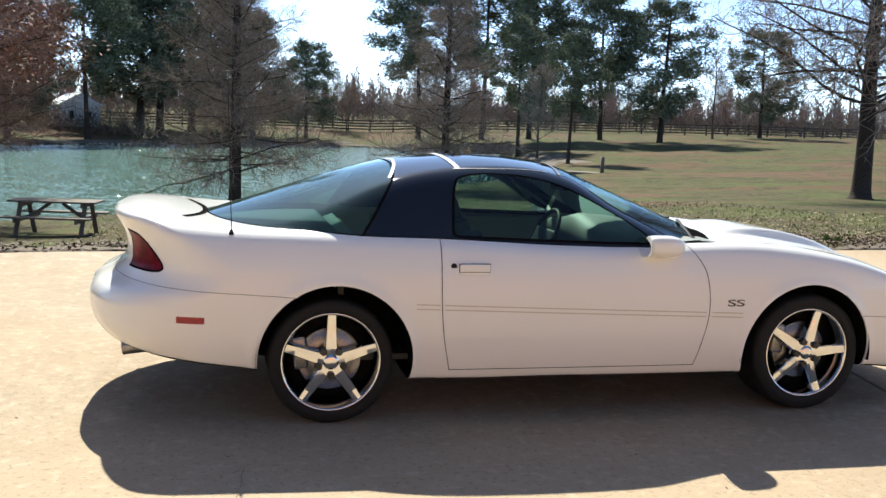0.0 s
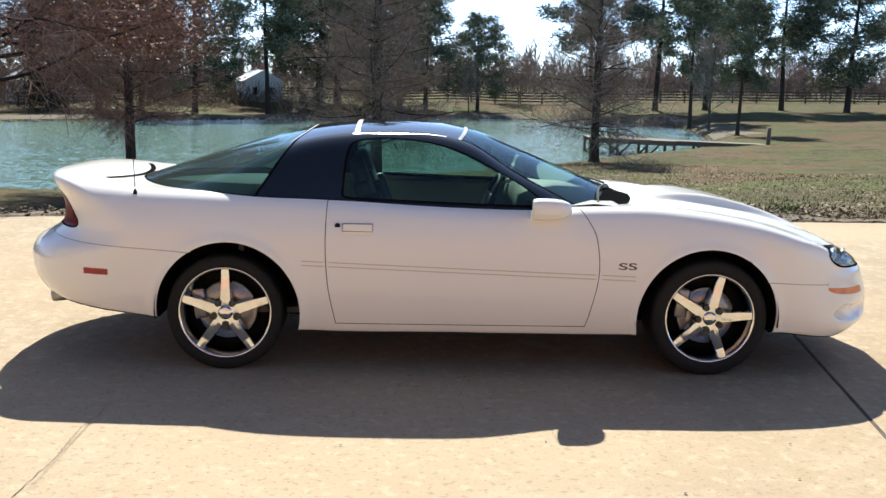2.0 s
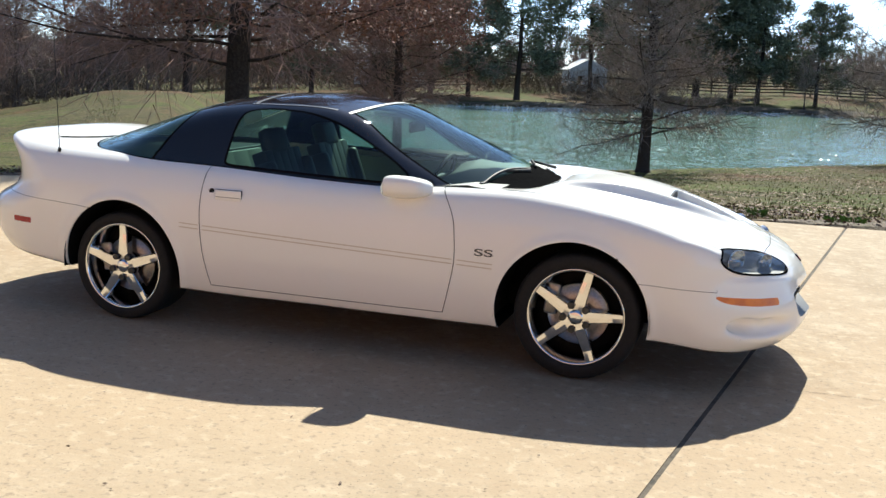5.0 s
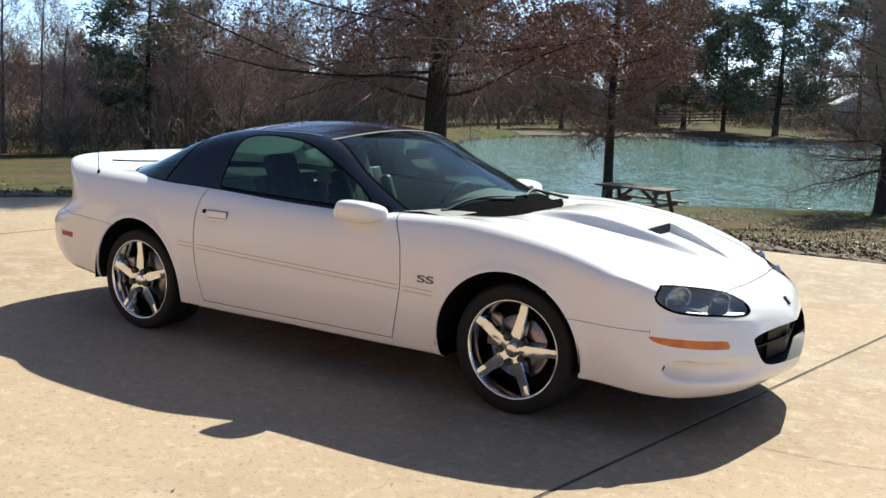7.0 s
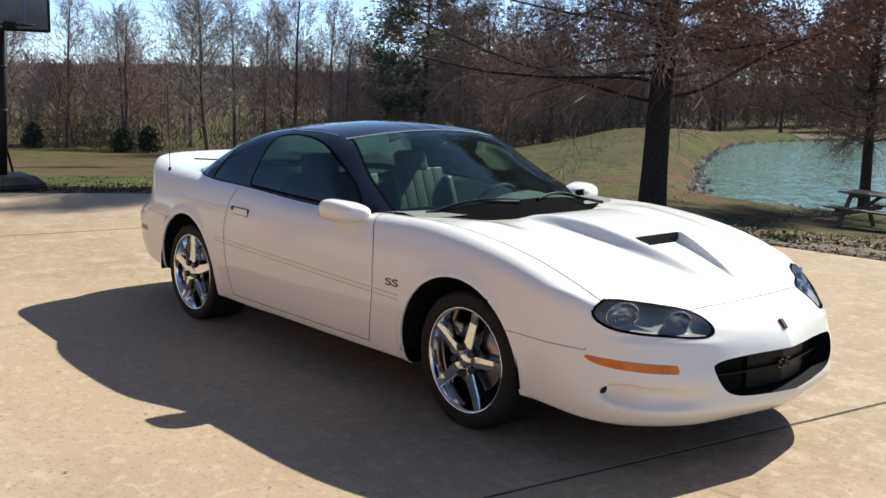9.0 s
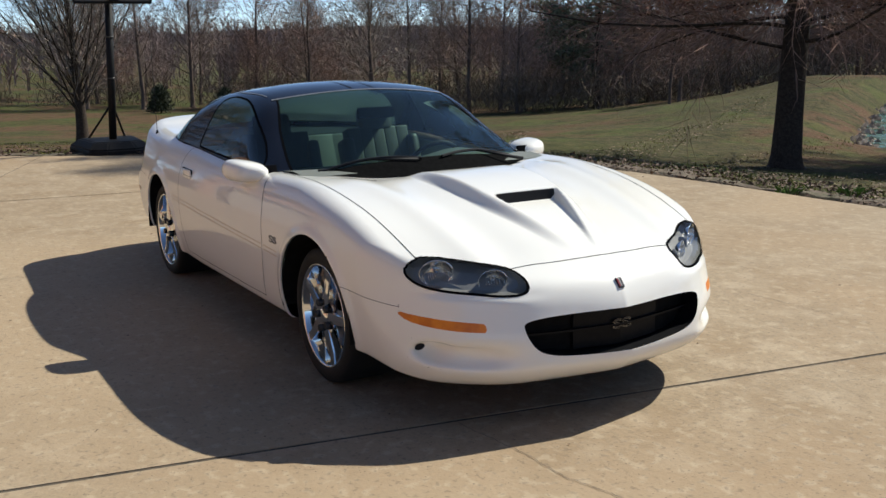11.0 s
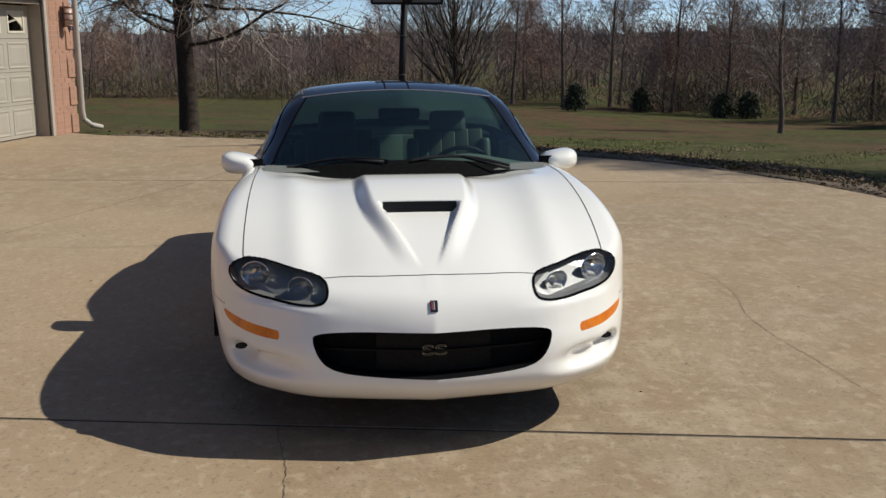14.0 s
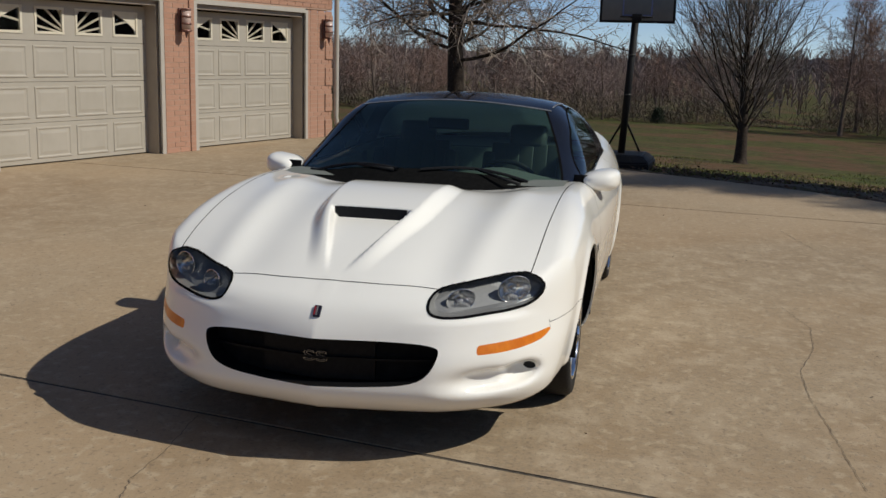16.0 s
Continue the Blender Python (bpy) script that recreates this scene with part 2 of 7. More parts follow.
MORTAR = material("mortar", (0.42, 0.255, 0.178), 0.95, grain=(0.02, (0.42, 0.35, 0.28), 0.6))
DOOR_PAINT = material("garage_door_paint", (0.40, 0.362, 0.30), 0.5, grain=(0.3, (0.37, 0.335, 0.275), 0.6), stain=(1.0, (0.425, 0.385, 0.32), 0.5))
CREAM = material("cream_paint", (0.66, 0.60, 0.47), 0.5, grain=(0.1, (0.60, 0.54, 0.42), 0.5))
TAUPE = material("taupe_trim", (0.34, 0.285, 0.225), 0.55, grain=(0.2, (0.30, 0.25, 0.20), 0.5))
GUTTER = material("gutter_paint", (0.46, 0.42, 0.36), 0.4, grain=(0.2, (0.40, 0.36, 0.31), 0.5))
COPPER = material("aged_copper", (0.20, 0.105, 0.085), 0.45, 0.5, grain=(0.03, (0.28, 0.16, 0.13), 0.6))
FROST = material("frosted_lamp_glass", (0.50, 0.36, 0.30), 0.3, grain=(0.02, (0.56, 0.42, 0.36), 0.5))
ROOFING = material("shingle", (0.10, 0.085, 0.075), 0.9, grain=(0.1, (0.15, 0.13, 0.11), 0.6), bump=0.3)
WHITE_SIDING = material("pale_siding", (0.62, 0.62, 0.60), 0.6, grain=(0.3, (0.55, 0.55, 0.54), 0.5))
BARN_RED = material("barn_red", (0.28, 0.06, 0.045), 0.7, grain=(0.3, (0.22, 0.05, 0.04), 0.5))
POLE = material("black_powder_coat", (0.010, 0.010, 0.011), 0.6, grain=(0.05, (0.016, 0.016, 0.016), 0.5), spec=0.15)
BOARD = material("smoky_backboard", (0.10, 0.11, 0.12), 0.25, grain=(0.2, (0.13, 0.14, 0.15), 0.5))
BOARD_LINE = material("blue_line", (0.09, 0.12, 0.27), 0.4)
BOARD_RIM = material("pale_rim", (0.45, 0.46, 0.47), 0.5)


def water_material():
    m = bpy.data.materials.new("pond_water")
    m.use_nodes = True
    n, l = m.node_tree.nodes, m.node_tree.links
    b = n["Principled BSDF"]
    b.inputs["Base Color"].default_value = (0.115, 0.190, 0.152, 1)
    b.inputs["Roughness"].default_value = 0.09
    b.inputs["IOR"].default_value = 1.33
    place = n.new("ShaderNodeTexCoord").outputs["Object"]

    def vec(op, a, c):
        v = n.new("ShaderNodeVectorMath")
        v.operation = op
        for i, q in enumerate((a, c)):
            if q is None:
                continue
            if isinstance(q, tuple):
                v.inputs[i].default_value = q
            else:
                l.new(q, v.inputs[i])
        return v.outputs[0]
    # wind ripples: small facets that lean this way and that
    total = (0.0, 0.0, 1.0)
    for stretch, k in (((4.2, 6.5, 1.0), 1.25), ((0.8, 1.5, 1.0), 0.5)):
        t = n.new("ShaderNodeTexNoise")
        t.inputs["Scale"].default_value, t.inputs["Detail"].default_value = 1.0, 2
        l.new(vec("MULTIPLY", place, stretch), t.inputs["Vector"])
        total = vec("ADD", total, vec("MULTIPLY", vec("SUBTRACT", t.outputs["Color"], (0.5, 0.5, 0.5)), (k, k, 0.0)))
    l.new(vec("NORMALIZE", total, None), b.inputs["Normal"])
    return m


WATER = water_material()


# ---- building helpers ----
def mesh_of(name, verts, faces, mat, smooth=False, normals=None):
    me = bpy.data.meshes.new(name)
    me.from_pydata(verts, [], faces)
    me.materials.append(mat)
    if smooth:
        me.shade_smooth()
    if normals is not None:
        me.normals_split_custom_set_from_vertices(normals)
    return me


def part(name, data, mat, parent, label=""):
    """Links a bmesh, or a finished mesh, as one mesh object under a thing or a part."""
    if isinstance(data, bmesh.types.BMesh):
        me = bpy.data.meshes.new(name)
        data.to_mesh(me)
        data.free()
        me.materials.append(mat)
        data = me
    ob = new(name, data)
    ob.parent = parent
    return tagged(ob, label)


def thing(name, m, label, category, group="", kind=""):
    ob = new(name)
    ob.matrix_world = m
    ob.empty_display_size = 0.1
    return tagged(ob, label, category, group, kind)


def box(bm, size, at=(0, 0, 0), turn=None, bevel=0.0):
    m = Matrix.Translation(at) @ (turn or Matrix()) @ Matrix.Diagonal((*size, 1))
    made = bmesh.ops.create_cube(bm, size=1, matrix=m)["verts"]
    if bevel:
        edges = list({e for v in made for e in v.link_edges})
        bmesh.ops.bevel(bm, geom=edges, offset=bevel, segments=2, affect="EDGES", profile=0.6)


def box_bm(size, at=(0, 0, 0), turn=None, bevel=0.0):
    bm = bmesh.new()
    box(bm, size, at, turn, bevel)
    return bm


def rod(bm, a, b, r, r2=None, sides=10):
    a, b = Vector(a), Vector(b)
    m = Matrix.Translation((a + b) / 2) @ (b - a).to_track_quat("Z", "Y").to_matrix().to_4x4()
    bmesh.ops.create_cone(bm, cap_ends=True, segments=sides, radius1=r, radius2=r if r2 is None else r2, depth=(b - a).length, matrix=m)


def rod_bm(a, b, r, r2=None, sides=10):
    bm = bmesh.new()
    rod(bm, a, b, r, r2, sides)
    for f in bm.faces:
        f.smooth = len(f.verts) == 4
    return bm


def lathe(profile, sides, axis="y"):
    """A turned shape: profile of (radius, along) pairs about the axis."""
    verts, faces = [], []
    for r, a in profile:
        for k in range(sides):
            u = 2 * math.pi * k / sides
            verts.append((r * math.cos(u), a, r * math.sin(u)) if axis == "y" else (r * math.cos(u), r * math.sin(u), a))
    for i in range(len(profile) - 1):
        for k in range(sides):
            q = (k + 1) % sides
            faces.append((i * sides + k, i * sides + q, (i + 1) * sides + q, (i + 1) * sides + k))
    return verts, faces


def tubes(paths, sides=4):
    """Tapered tubes along polylines: each path is (points, radii)."""
    verts, faces = [], []
    ring = [(math.cos(2 * math.pi * k / sides), math.sin(2 * math.pi * k / sides)) for k in range(sides)]
    for pts, radii in paths:
        d = (pts[-1] - pts[0])
        side = d.cross(Vector((0.31, 0.17, 0.93)))
        if side.length < 1e-6:
            side = Vector((1, 0, 0))
        side.normalize()
        up = d.cross(side).normalized()
        start = len(verts)
        for p, r in zip(pts, radii):
            for c, s in ring:
                verts.append((p.x + r * (c * side.x + s * up.x), p.y + r * (c * side.y + s * up.y), p.z + r * (c * side.z + s * up.z)))
        for i in range(len(pts) - 1):
            for k in range(sides):
                q = (k + 1) % sides
                a = start + i * sides
                faces.append((a + k, a + q, a + sides + q, a + sides + k))
    return verts, faces


# ---- ground, drive, pond ----
WATER_LEVEL = -1.75
POND = [(-10.3, 20.4), (-7.8, 21.6), (-4.9, 23.4), (-0.4, 27.6), (4.2, 32.0), (7.4, 36.4), (12, 42), (17.2, 46.5), (21, 58), (25, 76), (24, 86), (17, 92), (4, 93),
        (-4, 85), (-12, 75), (-22, 67), (-27, 60), (-28.5, 51), (-25, 42.5), (-20.3, 34.3), (-16.4, 28.2), (-12, 22)]
DRIVE_EDGE = [(24, 6.9), (14, 6.3), (7.4, 5.75), (5.5, 5.6), (3.3, 5.45), (1.9, 5.36), (0.4, 5.22), (-0.65, 5.18), (-2.15, 5.05), (-3.2, 4.75), (-4.3, 4.25), (-5.2, 3.65), (-5.9, 2.85),
              (-6.5, 1.9), (-7.1, 0.85), (-7.9, -0.35), (-8.9, -1.9), (-9.65, -4.2)]


def shape_distance(px, py, poly):
    """Distance to a closed outline, negative inside."""
    px, py = np.asarray(px, float), np.asarray(py, float)
    best, inside = np.full(px.shape, 1e9), np.zeros(px.shape, bool)
    for (ax, ay), (bx, by) in zip(poly, poly[1:] + poly[:1]):
        ex, ey = bx - ax, by - ay
        u = np.clip(((px - ax) * ex + (py - ay) * ey) / (ex * ex + ey * ey + 1e-12), 0, 1)
        best = np.minimum(best, np.hypot(px - ax - u * ex, py - ay - u * ey))
        cross = ((ay > py) != (by > py)) & (px < (bx - ax) * (py - ay) / (by - ay if abs(by - ay) > 1e-12 else 1e-12) + ax)
        inside ^= cross
    return np.where(inside, -best, best)


def rounded(poly, turns=3):
    """Cuts corners until the outline is smooth."""
    for _ in range(turns):
        poly = [q for a, b in zip(poly, poly[1:] + poly[:1]) for q in ((0.75 * a[0] + 0.25 * b[0], 0.75 * a[1] + 0.25 * b[1]), (0.25 * a[0] + 0.75 * b[0], 0.25 * a[1] + 0.75 * b[1]))]
    return poly


POND_SHORE = rounded(POND, 2)
DRIVE = DRIVE_EDGE + [(-11.5, -6.5), (-6, -11), (24, -17)]
LEVELS = [(-7.2, 13.6, -1.15), (0.1, 25.6, -1.55), (-6.3, 20.6, -1.5), (-3.8, 17, -1.35), (9, 35.5, -1.55), (-25.2, 3.4, -1.55), (-17, -3.9, -0.75), (-44, 23, -3.46), (-74, 31.7, -5.1),
          (19.5, 44, -1.1), (19, 21.8, -0.5), (22, 56.6, -1.2), (24.4, 72, -1.1), (36, 88, -0.2), (6.5, 104, -0.3), (26, 104, 0.04), (63, 104, 0.66), (-72, 18, -4.2), (-85, -15, -4.2), (-33, 35, -2.9),
          (-53, 46, -4.0), (-20, 26.5, -0.95), (-25, 34, -0.9), (-31, 42, -0.95), (-32, 24, -2.3), (-13, 18, -1.1), (-33, 56, -1.5), (-26, 72, -1.5), (-10, 84, -1.5), (-13, 97, -0.45), (-2, 92, -1.45), (10, 96, -1.4), (20, 93, -1.3), (-6, 96, -1.1), (0, 5, 0), (-6, 3, 0), (6, 6, 0), (-10, -4, -0.05), (20, 6, 0.1), (20, -12, 0.1),
          (-20.5, 20.2, -1.6), (-26, 20, -2.1), (-12, -12, 0), (0, -30, 0), (30, -40, 0), (-40, -40, -2.5), (50, 20, 0.3), (80, 60, 0.8), (0, 12, -0.75), (10, 16, -0.45), (-11.5, 3.5, -0.55)]
_lv = np.array(LEVELS)
_k = np.hypot(_lv[:, None, 0] - _lv[None, :, 0], _lv[:, None, 1] - _lv[None, :, 1])
_w = np.linalg.solve(_k + 0.3 * np.eye(len(_lv)), _lv[:, 2] - (-0.8))


def ground_height(x, y):
    x, y = np.atleast_1d(np.asarray(x, float)), np.atleast_1d(np.asarray(y, float))
    h = np.full(x.shape, -0.8)
    for (lx, ly, _), w in zip(LEVELS, _w):
        h = h + w * np.sqrt((x - lx) ** 2 + (y - ly) ** 2 + 0.3)
    far = np.hypot(x, y)
    edge = np.clip((far - 100) / 120, 0, 1)
    wide = np.where(x < -40, -4.5 + np.clip((-x - 150) / 600, 0, 1) * 5, 0.5 + np.clip((far - 150) / 600, 0, 1) * 2)
    h = h * (1 - edge) + wide * edge
    d = shape_distance(x, y, DRIVE)
    near = np.clip(d / 2.5, 0, 1)
    h = h * near + (-0.03) * (1 - near)
    h = np.where(d < 0.05, -0.16, h)
    h = h + (0.018 * np.sin(x * 2.1 + 1.3 * np.sin(y * 1.7)) * np.sin(y * 2.6 + 0.9 * np.sin(x * 0.83)) + 0.05 * np.sin(x * 0.47 + 2.0 * np.sin(y * 0.21)) * np.sin(y * 0.53 + 1.0)) * np.clip((d - 0.8) / 2.0, 0, 1)
    p = shape_distance(x, y, POND_SHORE)
    bank = np.clip((p + 0.2) / 1.6, 0, 1)
    shore = np.where(p < 0, WATER_LEVEL - 0.03 - np.clip(-p * 0.4, 0, 1.2), WATER_LEVEL + 0.02)
    h = np.where(p < 1.4, shore * (1 - bank) + np.maximum(h, WATER_LEVEL + 0.1) * bank, np.maximum(h, WATER_LEVEL + 0.1 - np.clip((p - 4.5) * 0.22, 0, 20)))
    return h


def gz(x, y):
    return float(ground_height(x, y)[0])


def build_ground():
    def axis(lo, hi, fine_lo, fine_hi, fine):
        pts = list(np.arange(fine_lo, fine_hi + 1e-6, fine))
        s, p = fine, fine_hi
        while p < hi:
            s *= 1.12
            p += s
            pts.append(p)
        s, p = fine, fine_lo
        while p > lo:
            s *= 1.12
            p -= s
            pts.insert(0, p)
        return np.array(pts)
    xs, ys = axis(-1500, 1500, -32, 28, 0.5), axis(-1200, 1800, -8, 100, 0.5)
    X, Y = np.meshgrid(xs, ys, indexing="ij")
    Z = ground_height(X.ravel(), Y.ravel()).reshape(X.shape)
    nx, ny = X.shape
    verts = np.stack([X.ravel(), Y.ravel(), Z.ravel()], 1).tolist()
    faces = [(i * ny + j, (i + 1) * ny + j, (i + 1) * ny + j + 1, i * ny + j + 1) for i in range(nx - 1) for j in range(ny - 1)]
    ob = new("ground", mesh_of("ground", verts, faces, LAWN, True))
    tagged(ob, "patchy late-winter lawn, green and tan, sloping to a pond", "lawn", kind="structure")


build_ground()


def cut(poly, px, py, nx, ny):
    """The part of an outline on the side of the line that (nx, ny) points to."""
    out = []
    for a, b in zip(poly, poly[1:] + poly[:1]):
        da, db = (a[0] - px) * nx + (a[1] - py) * ny, (b[0] - px) * nx + (b[1] - py) * ny
        if da >= 0:
            out.append(a)
        if da * db < 0:
            u = da / (da - db)
            out.append((a[0] + u * (b[0] - a[0]), a[1] + u * (b[1] - a[1])))
    return out


def build_drive():
    drive = thing("driveway", Matrix(), "sunlit tan concrete driveway with dark joints and fine cracks", "driveway", kind="structure")
    gap = 0.0115
    strips = []
    rest = DRIVE
    # long joints run across the drive; each is a point and the way it runs
    lines = [(17, 0, 0.17, 0.985), (10.5, 0, 0.17, 0.985), (3.345, -0.4, 0.166, 0.986), (-3.93, -0.6, 0.125, 0.992)]
    for px, py, dx, dy in lines:
        n = Vector((dy, -dx)).normalized()
        strips.append(cut(rest, px + n.x * gap, py + n.y * gap, n.x, n.y))
        rest = cut(rest, px - n.x * gap, py - n.y * gap, -n.x, -n.y)
    strips.append(rest)
    slabs = []
    splits = {2: [], 3: [(-2.3, -2.62, -0.928, 0.372)], 4: [(-5.5, -1.4, -0.93, 0.37)]}
    for k, s in enumerate(strips):
        todo = [s]
        for px, py, dx, dy in splits.get(k, [(0, -4.6, 0.986, -0.166)] if k < 2 else []):
            n = Vector((dy, -dx)).normalized()
            todo = [q for piece in todo for q in (cut(piece, px + n.x * gap * 0.9, py + n.y * gap * 0.9, n.x, n.y), cut(piece, px - n.x * gap * 0.9, py - n.y * gap * 0.9, -n.x, -n.y))]
        slabs += [q for q in todo if len(q) > 2]
    for s in slabs:
        bm = bmesh.new()
        top = bm.faces.new([bm.verts.new((x, y, 0)) for x, y in s])
        if top.normal.z < 0 or (top.normal_update() or top.normal.z < 0):
            top.normal_flip()
        made = bmesh.ops.extrude_face_region(bm, geom=[top])
        bmesh.ops.translate(bm, verts=[v for v in made["geom"] if isinstance(v, bmesh.types.BMVert)], vec=(0, 0, 0.0))
        for v in top.verts:
            v.co.z = -0.12
        bmesh.ops.recalc_face_normals(bm, faces=bm.faces)
        part("slab", bm, CONCRETE, drive)
    bm = bmesh.new()
    f = bm.faces.new([bm.verts.new((x, y, -0.004)) for x, y in DRIVE])
    f.normal_update()
    if f.normal.z < 0:
        f.normal_flip()
    part("joint_filler", bm, JOINT, drive, "dark dirt-filled joint")
    # hairline cracks
    rng = random.Random(5)
    for pts in ([(3.30, -0.63), (3.71, -0.57), (3.99, -0.56), (4.2, -0.505), (4.7, -0.42), (6.2, -0.2)], [(0.5, 2.0), (1.0, 2.12), (1.465, 2.078), (1.9, 1.96), (2.273, 1.95), (2.845, 1.992), (3.395, 2.027)],
                [(3.43, 2.0), (4.2, 2.3), (5.0, 2.4), (5.8, 2.8)], [(-2.6, 2.3), (-1.6, 2.5), (-0.6, 3.0), (0.2, 3.05)], [(-0.5, -2.9), (-0.457, -2.146), (-0.467, -1.828), (-0.42, -1.4)],
                [(-6.83, -0.77), (-7.3, -1.6), (-7.8, -2.5)]):
        path = []
        for (ax, ay), (bx, by) in zip(pts, pts[1:]):
            for i in range(14):
                u = i / 14
                path.append(Vector((ax + (bx - ax) * u + rng.uniform(-0.005, 0.005), ay + (by - ay) * u + rng.uniform(-0.005, 0.005), 0.0)))
        verts, faces = [], []
        for i, p in enumerate(path):
            d = (path[min(i + 1, len(path) - 1)] - path[max(i - 1, 0)]).normalized()
            w = rng.uniform(0.0006, 0.0022)
            s = Vector((-d.y, d.x, 0)) * w
            verts += [(p.x + s.x, p.y + s.y, 0.0035), (p.x - s.x, p.y - s.y, 0.0035)]
        faces = [(2 * i, 2 * i + 1, 2 * i + 3, 2 * i + 2) for i in range(len(path) - 1)]
        part("crack", mesh_of("crack", verts, faces, CRACK), CRACK, drive, "thin crack in the concrete")


build_drive()


def build_pond():
    bm = bmesh.new()
    big = [(x * 1.0, y * 1.0) for x, y in POND_SHORE]
    cx, cy = -1.0, 58.0
    f = bm.faces.new([bm.verts.new((cx + (x - cx) * 1.03, cy + (y - cy) * 1.03, WATER_LEVEL)) for x, y in big])
    f.normal_update()
    if f.normal.z < 0:
        f.normal_flip()
    me = bpy.data.meshes.new("pond")
    bm.to_mesh(me)
    bm.free()
    me.materials.append(WATER)
    tagged(new("pond", me), "blue-green rippled farm pond glittering in the sun", "pond", kind="structure")


build_pond()


# ---- the garage ----
HOUSE = Matrix.Translation((-9.907, -4.897, 0)) @ Matrix.Rotation(math.atan2(-0.246, 0.969), 4, "Z")


